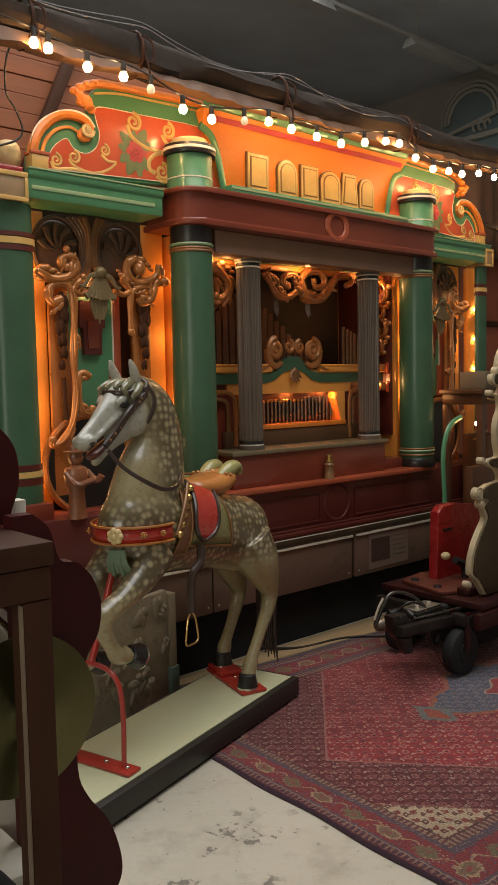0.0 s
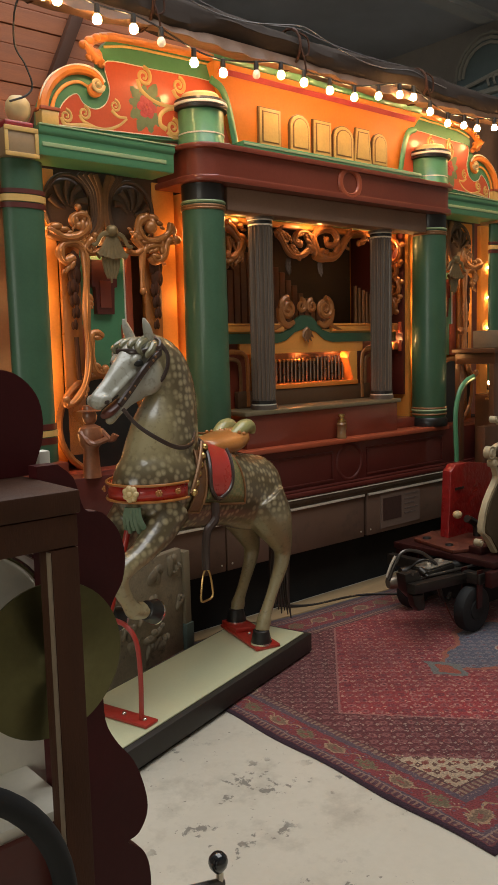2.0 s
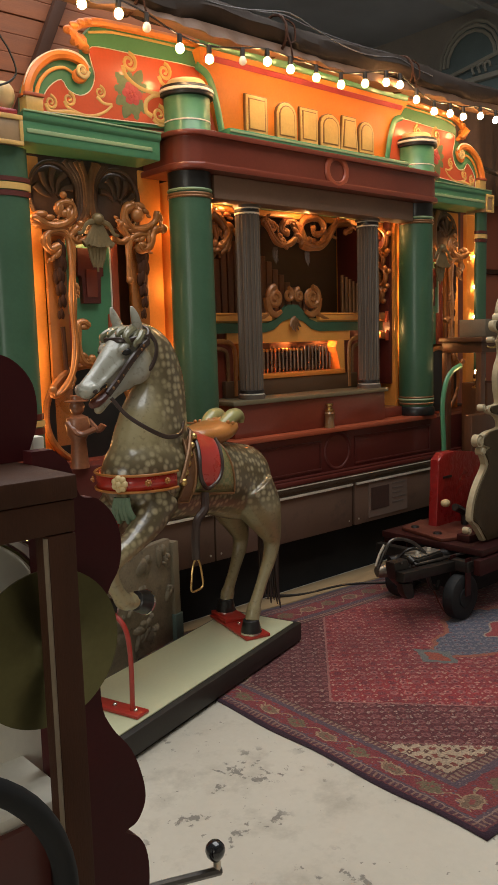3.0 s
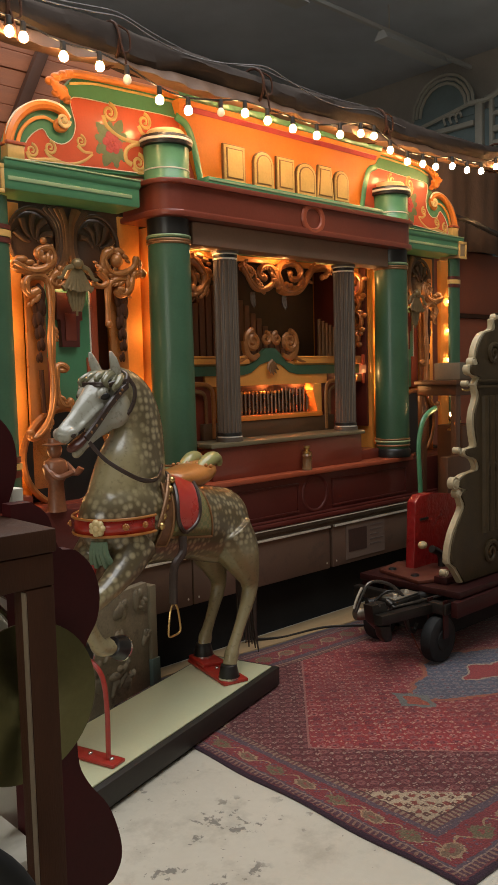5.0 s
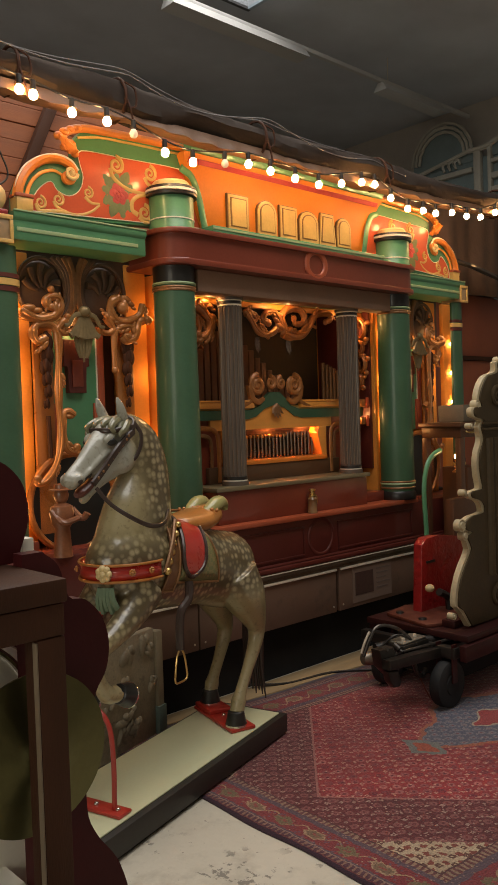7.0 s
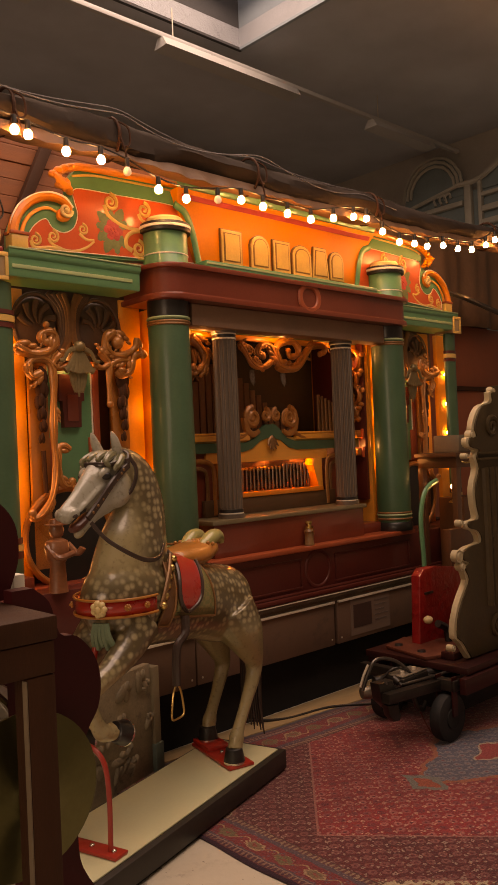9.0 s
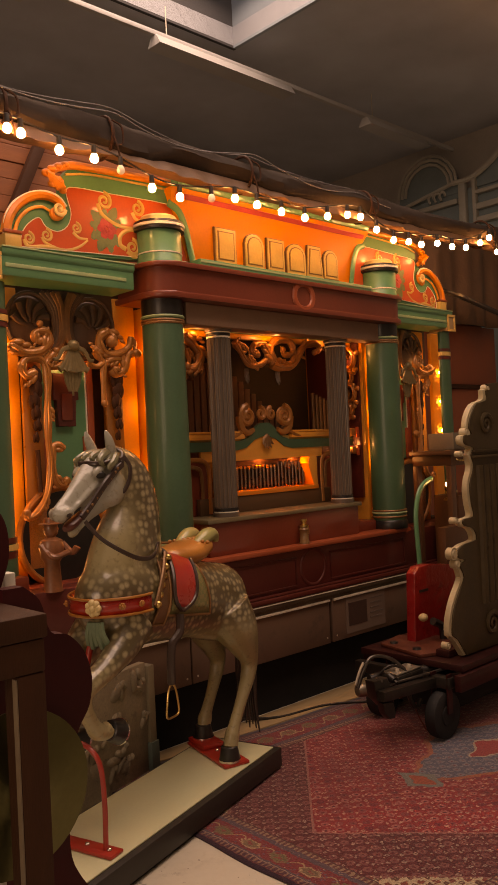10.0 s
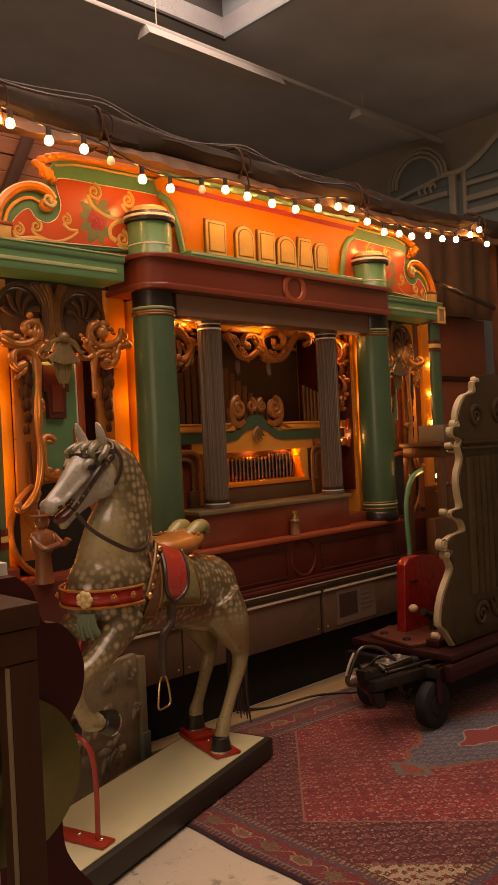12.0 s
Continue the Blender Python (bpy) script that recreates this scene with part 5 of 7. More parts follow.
for v in (-0.036, 0.036):
    ball(bm, H(-0.728, v * 1.1, 1.385), 0.078, 0.034, 0.078, 18, 12)
    limb(bm, [(-0.77, v * 1.25, 1.465, 0.014), (-0.80, v * 1.45, 1.452, 0.017), (-0.825, v * 1.3, 1.435, 0.012)], 0.8, 8, 3)
    limb(bm, [(-0.80, v * 1.3, 1.405, 0.012), (-0.86, v * 1.0, 1.358, 0.011), (-0.915, v * 0.85, 1.318, 0.008)], 0.8, 8, 3)
    limb(bm, [(-0.925, v * 0.75, 1.300, 0.012), (-0.952, v * 0.95, 1.312, 0.017), (-0.972, v * 0.8, 1.300, 0.014), (-0.965, v * 0.7, 1.282, 0.010)], 0.8, 10, 3)
    limb(bm, [(-0.70, v * 1.05, 1.49, 0.028), (-0.715, v * 1.3, 1.53, 0.027), (-0.735, v * 1.4, 1.572, 0.021), (-0.75, v * 1.35, 1.605, 0.007)], 0.55, 10)
# hind legs, standing
limb(bm, [(0.02, -0.06, 0.78, 0.13), (0.06, -0.10, 0.68, 0.105), (0.10, -0.115, 0.59, 0.070), (0.125, -0.118, 0.52, 0.045), (0.105, -0.118, 0.45, 0.036), (0.03, -0.118, 0.35, 0.028), (-0.035, -0.118, 0.265, 0.029), (-0.052, -0.118, 0.235, 0.036), (-0.066, -0.118, 0.205, 0.034), (-0.075, -0.118, 0.185, 0.038)], 0.95)
limb(bm, [(0.05, 0.06, 0.78, 0.13), (0.12, 0.10, 0.67, 0.105), (0.185, 0.115, 0.57, 0.068), (0.225, 0.12, 0.49, 0.044), (0.215, 0.122, 0.43, 0.037), (0.165, 0.123, 0.34, 0.029), (0.115, 0.124, 0.265, 0.029), (0.098, 0.124, 0.235, 0.036), (0.088, 0.124, 0.205, 0.034), (0.082, 0.124, 0.185, 0.038)], 0.95)
# forelegs, lifted
limb(bm, [(-0.585, 0, 1.30, 0.085), (-0.605, 0, 1.20, 0.128), (-0.640, 0, 1.10, 0.145), (-0.68, 0, 1.00, 0.150), (-0.69, 0, 0.94, 0.150)], 0.70, 18)
limb(bm, [(-0.68, -0.07, 0.86, 0.10), (-0.76, -0.09, 0.79, 0.068), (-0.86, -0.095, 0.735, 0.048), (-0.955, -0.095, 0.70, 0.043), (-0.995, -0.095, 0.675, 0.042), (-0.985, -0.095, 0.625, 0.034), (-0.95, -0.095, 0.565, 0.029), (-0.925, -0.095, 0.53, 0.034), (-0.89, -0.095, 0.515, 0.032), (-0.865, -0.095, 0.517, 0.036)], 0.95)
limb(bm, [(-0.68, 0.07, 0.86, 0.10), (-0.79, 0.09, 0.77, 0.075), (-0.90, 0.095, 0.70, 0.054), (-0.985, 0.095, 0.645, 0.043), (-1.01, 0.095, 0.61, 0.042), (-0.99, 0.095, 0.56, 0.034), (-0.945, 0.095, 0.50, 0.029), (-0.92, 0.095, 0.47, 0.034), (-0.885, 0.095, 0.455, 0.032), (-0.86, 0.095, 0.457, 0.036)], 0.95)
body = part("body", bm, HORSE, horse, "dapple grey gloss painted body")
rm = body.modifiers.new("blend", "REMESH")
rm.mode, rm.voxel_size, rm.use_smooth_shade = "VOXEL", 0.007, True
sm = body.modifiers.new("soften", "SMOOTH")
sm.factor, sm.iterations = 0.5, 3

# carved mane, forelock and tail
MANE = surface("grey_green_hair_paint", (0.17, 0.16, 0.09), 0.35, coat=0.8, vary=0.35, scale=22, bump=0.5)
bm = bmesh.new()
for k in range(7):
    v = -0.054 + 0.018 * k
    cu, cz = -0.772 + 0.014 * (k % 2), 1.497 - 0.008 * (k % 2) - abs(v) * 0.25
    limb(bm, [(-0.70, v * .5, 1.500, 0.012), (-0.735, v * .8, 1.516, 0.017)] + [(cu - (0.036 - 0.0055 * i) * math.cos(2.2 - 0.85 * i), v * 1.1, cz + (0.030 - 0.0045 * i) * math.sin(2.2 - 0.85 * i), 0.0145 - 0.0014 * i) for i in range(2, 7)], 0.9, 8, 3)
    limb(bm, [(-0.69, v * .9, 1.505, 0.010), (-0.72, v * 1.35, 1.503, 0.015), (-0.755, v * 1.6, 1.478, 0.014), (-0.775, v * 1.5, 1.462, 0.009), (-0.768, v * 1.5, 1.452, 0.004)], 0.9, 8, 3)
part("forelock", bm, MANE, horse, "curled carved forelock")
bm = bmesh.new()
for k in range(15):
    a = k / 14
    u = -0.655 + 0.20 * a ** 1.3
    z = 1.525 - 0.40 * a ** 1.25
    limb(bm, [(u + 0.02, 0.0, z, 0.022), (u + 0.035, 0.035, z - 0.015, 0.024), (u + 0.045, 0.075, z - 0.06, 0.018), (u + 0.03, 0.09, z - 0.11, 0.006)], 0.8, 7, 3)
part("mane", bm, MANE, horse)
bm = bmesh.new()
for k in range(9):
    d = 0.012 * (k - 4)
    limb(bm, [(0.19, 0, 0.86, 0.02), (0.255 + d * .3, d * .5, 0.80, 0.022), (0.285 + d * .4, d, 0.66, 0.018), (0.29 + d * .6, d * 1.3, 0.45, 0.014), (0.285 + d, d * 1.6, 0.28, 0.010), (0.275 + d * 1.2, d * 2.2, 0.155 + 0.012 * (k % 3), 0.003)], 0.9, 6, 4)
part("tail", bm, STRAP, horse, "long dark horsehair tail")

for nm, u, v, z, tip in (("hoof", -0.082, -0.118, 0.137, 0), ("hoof", 0.078, 0.124, 0.152, 0), ("hoof", -0.825, -0.095, 0.505, 1), ("hoof", -0.82, 0.095, 0.445, 1)):
    bm = bmesh.new()
    mm = Matrix.Translation(H(u, v, z)) @ Matrix.Rotation(HA, 4, "Z")
    if tip:
        mm = Matrix.Translation(H(u - 0.05, v, z + 0.012)) @ Matrix.Rotation(HA, 4, "Z") @ Matrix.Rotation(radians(112), 4, "Y") @ Matrix.Rotation(math.pi, 4, "X") @ Matrix.Translation((0, 0, -0.075))
    lathe(bm, [(0.046, 0.0), (0.047, 0.006), (0.040, 0.04), (0.037, 0.056), (0.031, 0.06)], None, 20, mm)
    hf = part(nm, bm, BLACK, horse, "black painted hoof")
    bm = bmesh.new()
    lathe(bm, [(0.042, -0.006), (0.049, -0.006), (0.049, 0.003), (0.042, 0.003)], None, 20, mm)
    part("horseshoe", bm, CHROME, hf)
for v in (-0.058, 0.058):
    part("eye", ball(bmesh.new(), H(-0.797, v * 1.0, 1.434), 0.022, 0.009, 0.014, 14, 8), BLACK, horse, "dark glass eye")
    part("nostril", ball(bmesh.new(), H(-0.958, v * .70, 1.300), 0.012, 0.006, 0.009, 10, 6), STRAP, horse)


bm = bmesh.new()
limb(bm, [(-0.845, 0, 1.292, 0.016), (-0.885, 0, 1.268, 0.020), (-0.920, 0, 1.252, 0.018), (-0.938, 0, 1.246, 0.010)], 1.2, 10, 3)
part("mouth", bm, surface("dark_red_mouth_paint", (0.10, 0.025, 0.015), 0.4, coat=0.4), horse, "dark red open mouth")


def torso(u):
    us = [t[0] for t in TORSO]
    return np.interp(u, us, [t[1] for t in TORSO]), np.interp(u, us, [t[2] for t in TORSO])


def drape(bm, corners, off, side=-1, nu=10, na=12, thick=0.008):
    """A patch laid on the barrel. corners: u at the front and back edge for the top and the bottom, and the two angles from the spine."""
    (u0, u1), (u2, u3), a0, a1, rnd = corners
    grid = []
    for i in range(na + 1):
        q = i / na
        row = []
        squeeze = 1 - rnd * max(0, (q - 0.55) / 0.45) ** 4
        for k in range(nu + 1):
            s = k / nu
            mid_u = ((u0 + u1) * (1 - q) + (u2 + u3) * q) / 2
            half = ((u1 - u0) * (1 - q) + (u3 - u2) * q) / 2 * squeeze
            u = mid_u + half * (2 * s - 1)
            a = radians(a0 + (a1 - a0) * q)
            c, r = torso(u)
            row.append((u, side * (r * LAT + off) * math.sin(a), c + (r + off) * math.cos(a)))
        grid.append(row)
    front = [[bm.verts.new(H(*p)) for p in row] for row in grid]
    for i in range(na):
        for k in range(nu):
            bm.faces.new((front[i][k], front[i][k + 1], front[i + 1][k + 1], front[i + 1][k]))
    return grid


def patch(name, corners, off, mat_, label="", parent=None, edge=None, edge_r=0.006):
    bm = bmesh.new()
    grid = drape(bm, corners, off)
    ob = part(name, bm, mat_, parent or horse, label)
    so = ob.modifiers.new("thick", "SOLIDIFY")
    so.thickness, so.offset = 0.010, -1
    if edge:
        rim = grid[0][:1] + [r[0] for r in grid] + grid[-1][1:-1] + [r[-1] for r in grid[::-1]]
        bm = bmesh.new()
        tube(bm, [tuple(H(*p)) for p in rim], edge_r, seg=7, smooth=2)
        part("gold_edge", bm, edge, ob)
    return ob


patch("saddle_cloth", ((-0.475, -0.245), (-0.545, -0.225), 22, 108, 0.0), 0.016, OLIVE, "olive green painted saddle cloth", edge=GOLD_D)
def chequered():
    m, nt, b = nodes_of("chequered_cloth_paint")
    co = nt.nodes.new("ShaderNodeTexCoord")
    ch = add(nt, "ShaderNodeTexChecker", Scale=62.0)
    ch.inputs[1].default_value, ch.inputs[2].default_value = (0.30, 0.25, 0.10, 1), (0.17, 0.20, 0.075, 1)
    nz = add(nt, "ShaderNodeTexNoise", Scale=35.0, Detail=4.0)
    for n in (ch, nz):
        nt.links.new(co.outputs["Object"], n.inputs[0])
    nt.links.new(mixed(nt, calc(nt, "MULTIPLY", nz.outputs[0], 0.7), ch.outputs[0], (0.16, 0.12, 0.045)), b.inputs["Base Color"])
    b.inputs["Roughness"].default_value, b.inputs["Coat Weight"].default_value = 0.4, 0.4
    bp = add(nt, "ShaderNodeBump", Strength=0.5, Distance=0.004)
    nt.links.new(ch.outputs[1], bp.inputs["Height"])
    nt.links.new(bp.outputs[0], b.inputs["Normal"])
    return m


patch("cloth_inset", ((-0.462, -0.258), (-0.528, -0.243), 24, 102, 0.0), 0.022, chequered(), "pale green chequered inset")
patch("saddle_flap", ((-0.435, -0.268), (-0.555, -0.375), 20, 100, 0.85), 0.034, HRED, "glossy red saddle flap", edge=STRAP, edge_r=0.009)
bm = bmesh.new()
limb(bm, [(-0.385, 0, 1.075, 0.022), (-0.34, 0, 1.065, 0.040), (-0.27, 0, 1.06, 0.050), (-0.18, 0, 1.065, 0.054), (-0.10, 0, 1.08, 0.046), (-0.06, 0, 1.095, 0.032)], 2.0, 18)
part("saddle_seat", bm, TAN, horse, "tan painted saddle seat")
bm = bmesh.new()
for v in (-0.048, 0.048):
    limb(bm, [(-0.19, v * .8, 1.085, 0.012), (-0.14, v, 1.105, 0.026), (-0.09, v * 1.05, 1.125, 0.033), (-0.045, v * 1.05, 1.130, 0.029), (-0.01, v, 1.112, 0.020), (-0.005, v, 1.09, 0.012)], 1.05, 14)
part("cantle", bm, LIME, horse, "pale green carved scalloped cantle")
bm = bmesh.new()
for i in range(9):
    v = -0.10 + 0.025 * i
    ball(bm, H(-0.155, v, 1.118 - abs(v) * .12), 0.009, u=8, v=6)
part("cantle_beads", bm, TAN, horse)

# breast strap with rosettes, bridle, reins, girth, stirrup
def breast(phi, z=0.0, off=0.0):
    return H(-0.665 - (0.183 + off) * math.cos(phi), (0.158 + off) * math.sin(phi), 0.946 + z)


phis = [radians(-90 + 200 * i / 30) for i in range(31)]
bm = bmesh.new()
for a, b in zip(phis, phis[1:]):
    q = [breast(a, -.029, .010), breast(b, -.029, .010), breast(b, .029, .010), breast(a, .029, .010)]
    bm.faces.new([bm.verts.new(p) for p in q])
bmesh.ops.remove_doubles(bm, verts=bm.verts, dist=1e-5)
bs = part("breast_strap", bm, HRED, horse, "red breast strap with gold edges")
bs.modifiers.new("thick", "SOLIDIFY").thickness = 0.012
for z in (-.031, .031):
    bm = bmesh.new()
    tube(bm, [tuple(breast(a, z, .014)) for a in phis], 0.0055, seg=8, smooth=1, up=(0, 0, 1))
    part("gold_edge", bm, TAN, bs)
for ph, rr in ((-0.28, 0.033), (-0.85, 0.014), (-1.25, 0.013), (0.75, 0.013)):
    bm = bmesh.new()
    c = breast(radians(math.degrees(ph)), 0.004, .016)
    out = (c - H(-0.68, 0, 0.959)).normalized()
    mm = Matrix.Translation(c) @ out.to_track_quat("Z", "Y").to_matrix().to_4x4()
    for k in range(7):
        ball(bm, mm @ Vector((rr * .6 * math.cos(math.tau * k / 7), rr * .6 * math.sin(math.tau * k / 7), 0.006)), rr * .42, u=8, v=6)
    ball(bm, mm @ Vector((0, 0, 0.012)), rr * .4, u=10, v=8)
    part("rosette", bm, CREAM if rr > .03 else TAN, bs, "cream carved rosette")
bm = bmesh.new()
for k in range(5):
    c = breast(-0.28 + 0.06 * (k - 2), -0.05, .01)
    d = breast(-0.28 + 0.12 * (k - 2), -0.135 - .012 * (k % 2), -.005)
    tube(bm, [tuple(c), tuple((c + d) / 2 - HU * .01), tuple(d)], 0.012, seg=6, smooth=3)
part("carved_tassel", bm, surface("verdigris_paint", (0.13, 0.20, 0.12), 0.4, coat=0.4, vary=0.4), bs, "green carved tassel")
for rows, r, nm in (([(-0.685, -0.072, 1.47), (-0.735, -0.077, 1.445), (-0.79, -0.072, 1.40), (-0.85, -0.055, 1.33), (-0.895, -0.045, 1.285)], 0.015, "cheek_strap"),
                    ([(-0.68, -0.072, 1.49), (-0.735, -0.074, 1.485), (-0.785, -0.06, 1.475), (-0.81, -0.03, 1.478), (-0.815, 0.03, 1.478)], 0.010, "brow_band"),
                    ([(-0.672, -0.07, 1.50), (-0.655, -0.085, 1.46), (-0.665, -0.088, 1.41), (-0.69, -0.07, 1.36), (-0.705, 0.0, 1.33)], 0.010, "throat_lash"),
                    ([(-0.69, -0.075, 1.475), (-0.665, -0.06, 1.515), (-0.66, 0.0, 1.535), (-0.665, 0.06, 1.515)], 0.011, "head_piece"),
                    ([(-0.885, -0.05, 1.27), (-0.845, -0.085, 1.205), (-0.775, -0.135, 1.145), (-0.69, -0.15, 1.11), (-0.59, -0.135, 1.11), (-0.50, -0.09, 1.145)], 0.009, "rein"),
                    ([(-0.47, -0.10, 1.10), (-0.545, -0.142, 1.035), (-0.60, -0.158, 0.965), (-0.63, -0.16, 0.92)], 0.013, "shoulder_strap")):
    bm = bmesh.new()
    tube(bm, [tuple(H(*p)) for p in rows], r, seg=8, flat=0.6, up=HV)
    part(nm, bm, GOLD_D if nm == "shoulder_strap" else STRAP, horse)
for k in range(6):
    q = k / 5
    part("harness_bell", ball(bmesh.new(), H(-0.48 - .14 * q, -0.12 - .045 * q, 1.085 - .16 * q), 0.015, u=10, v=8), BRASS, horse)
part("stirrup_leather", tube(bmesh.new(), [tuple(H(-0.49, -0.172, 0.86)), tuple(H(-0.515, -0.185, 0.80)), tuple(H(-0.575, -0.19, 0.765)), tuple(H(-0.59, -0.19, 0.70)), tuple(H(-0.592, -0.19, 0.615))], 0.017, seg=8), STRAP, horse, "black stirrup leather")
bm = bmesh.new()
tube(bm, [tuple(H(-0.592 + du, -0.19, z + 0.02)) for du, z in ((0.0, 0.60), (0.022, 0.575), (0.036, 0.52), (0.038, 0.475), (0.0, 0.468), (-0.038, 0.475), (-0.036, 0.52), (-0.022, 0.575), (0.0, 0.60))], 0.0042, seg=8, smooth=3, up=HV)
part("stirrup", bm, BRASS, horse, "worn brass stirrup")
patch("harness_band", ((-0.515, -0.478), (-0.625, -0.555), 25, 120, 0.0), 0.014, surface("brown_harness_paint", (0.17, 0.075, 0.03), 0.4, coat=0.4, vary=0.4, scale=20), "brown painted harness band", edge=GOLD_D, edge_r=0.004)
# chequered segments of the bridle
for k in range(7):
    q = k / 6
    for e in (-1, 1):
        bm = ball(bmesh.new(), H(-0.735 - 0.135 * q + 0.007 * e, -0.085 + 0.028 * q, 1.448 - 0.135 * q + 0.007 * e), 0.006, 0.004, 0.006, 8, 6)
        part("bridle_stud", bm, GOLD_D, horse)


# platform with red iron supports
plat = thing("horse_platform", H(-0.5, 0, 0), "long low platform with a pale cream top and black edges", "platform")


def slab(u0, u1, v0, v1, z0, z1, bevel=0.003):
    bm = boxes((u0, u1, v0, v1, z0, z1), bevel=bevel)
    bmesh.ops.transform(bm, matrix=Matrix.Translation(HO) @ Matrix.Rotation(HA, 4, "Z"), verts=bm.verts)
    return bm


TOPP = surface("pale_cream_board_paint", (0.60, 0.605, 0.385), 0.4, vary=0.10, scale=3, coat=0.2, dirt=None)
for v0 in (-0.205, 0.125):
    part("skid", slab(-1.17, 0.185, v0, v0 + .04, 0.0, 0.022, 0.0), BLACK, plat)
part("edge_frame", slab(-1.19, 0.205, -0.225, 0.185, 0.020, 0.106, 0.004), surface("black_brown_edge_paint", (0.022, 0.018, 0.014), 0.5, vary=0.35), plat)
part("top_board", slab(-1.17, 0.175, -0.198, 0.165, 0.107, 0.114, 0.002), TOPP, plat, "pale cream painted top board")
for u0, u1, v0, v1, z0, z1, tw in ((-0.985, -0.915, -0.185, 0.16, 0.115, 0.128, 0), (-0.062, 0.062, -0.19, 0.19, 0.115, 0.130, 30), (-0.055, 0.055, 0.03, 0.19, 0.130, 0.150, 30)):
    bm = boxes((u0, u1, v0, v1, z0, z1), bevel=0.004)
    if tw:
        bmesh.ops.transform(bm, matrix=Matrix.Rotation(radians(-tw), 4, "Z"), verts=bm.verts)
    bmesh.ops.transform(bm, matrix=Matrix.Translation(HO) @ Matrix.Rotation(HA, 4, "Z"), verts=bm.verts)
    pl = part("red_bar", bm, POST_RED, plat, "red enamelled iron bar")
for u, v in ((-0.95, -0.05), (-0.95, -0.15), (-0.95, 0.1), (0.0, 0.0)):
    part("bolt", ball(bmesh.new(), H(u, v, 0.131), 0.010, 0.010, 0.008, 10, 6), CHROME, plat)
hoop = [(-0.95, -0.135, 0.128), (-0.95, -0.138, 0.30), (-0.955, -0.13, 0.42), (-0.96, -0.095, 0.475), (-0.962, -0.04, 0.492), (-0.962, 0.04, 0.492), (-0.96, 0.095, 0.475), (-0.955, 0.13, 0.42), (-0.95, 0.138, 0.30), (-0.95, 0.135, 0.128)]
part("red_hoop", tube(bmesh.new(), [tuple(H(*p)) for p in hoop], 0.0095, seg=12, up=HU), POST_RED, plat, "bent red steel hoop")
part("red_rod", tube(bmesh.new(), [tuple(H(-0.96, 0.0, 0.49)), tuple(H(-0.90, 0.0, 0.62)), tuple(H(-0.83, 0.0, 0.80))], 0.013, seg=10), POST_RED, plat)

# grey carved board that leans behind the horse
carv = thing("carved_board", H(-0.45, 0.36, 0), "grey carved board with worn scroll relief leaning by the organ", "carved board")
GREYB = surface("grey_worn_plaster_paint", (0.24, 0.20, 0.135), 0.7, vary=0.6, scale=7, bump=0.8, dirt=(0.05, 0.04, 0.03))
part("board", slab(-0.72, -0.06, 0.345, 0.385, 0.0, 0.52, 0.006), GREYB, carv)
rr = random.Random(3)
for k in range(30):
    bm = bmesh.new()
    cu, cz = -0.69 + 0.61 * rr.random(), 0.08 + 0.38 * rr.random()
    turn = Matrix.Rotation(HA, 4, "Z") @ Matrix.Rotation(rr.random() * 3.1, 4, "Y")
    sz = 0.02 + 0.035 * rr.random()
    ball(bm, H(cu, 0.345, cz), sz, 0.014, sz * (0.3 + 0.4 * rr.random()), 12, 8, turn)
    ball(bm, H(cu + sz * .6, 0.345, cz + sz * .5), sz * .5, 0.016, sz * .35, 10, 6, turn)
    part("carved_relief", bm, GREYB, carv)
part("post", slab(-0.06, -0.012, 0.33, 0.385, 0.0, 0.50, 0.004), surface("pale_grey_post_paint", (0.24, 0.20, 0.13), 0.6, vary=0.3), carv)
part("post_foot", slab(-0.066, -0.006, 0.322, 0.39, 0.0, 0.14, 0.003), surface("verdigris_foot", (0.09, 0.13, 0.11), 0.5, vary=0.4), carv)

# small painted figure in front of the round opening: one plain shape
fx, fy, fz = 1.80, 3.26, 0.912
bm = bmesh.new()
lathe(bm, [(0.0, 0.0), (0.045, 0.0), (0.04, 0.06), (0.035, 0.17), (0.05, 0.20), (0.058, 0.26), (0.05, 0.30), (0.02, 0.32), (0.03, 0.335), (0.036, 0.365), (0.03, 0.39), (0.055, 0.395), (0.055, 0.40), (0.03, 0.405), (0.028, 0.43), (0.0, 0.435)], (fx, fy, fz), 18)
tube(bm, [(fx - .05, fy, fz + .28), (fx - .02, fy - .05, fz + .21), (fx + .05, fy - .07, fz + .23)], 0.018)
tube(bm, [(fx + .05, fy, fz + .28), (fx + .08, fy - .04, fz + .22), (fx + .10, fy - .06, fz + .25)], 0.018)
bmesh.ops.scale(bm, vec=(1.0, 0.9, 0.76), space=Matrix.Translation((-fx, -fy, -fz)), verts=bm.verts)
solid("figurine", bm, surface("salmon_figure_paint", (0.27, 0.098, 0.042), 0.42, coat=0.4, vary=0.6, scale=9), "small plain salmon and green painted figurine on the ledge", "figurine")
# ---- rug ----
RUG = [Vector((1.92, 1.24, 0)), Vector((5.02, 1.06, 0)), Vector((4.98, 3.01, 0)), Vector((1.955, 3.255, 0))]
RL, RW = 3.05, 2.0


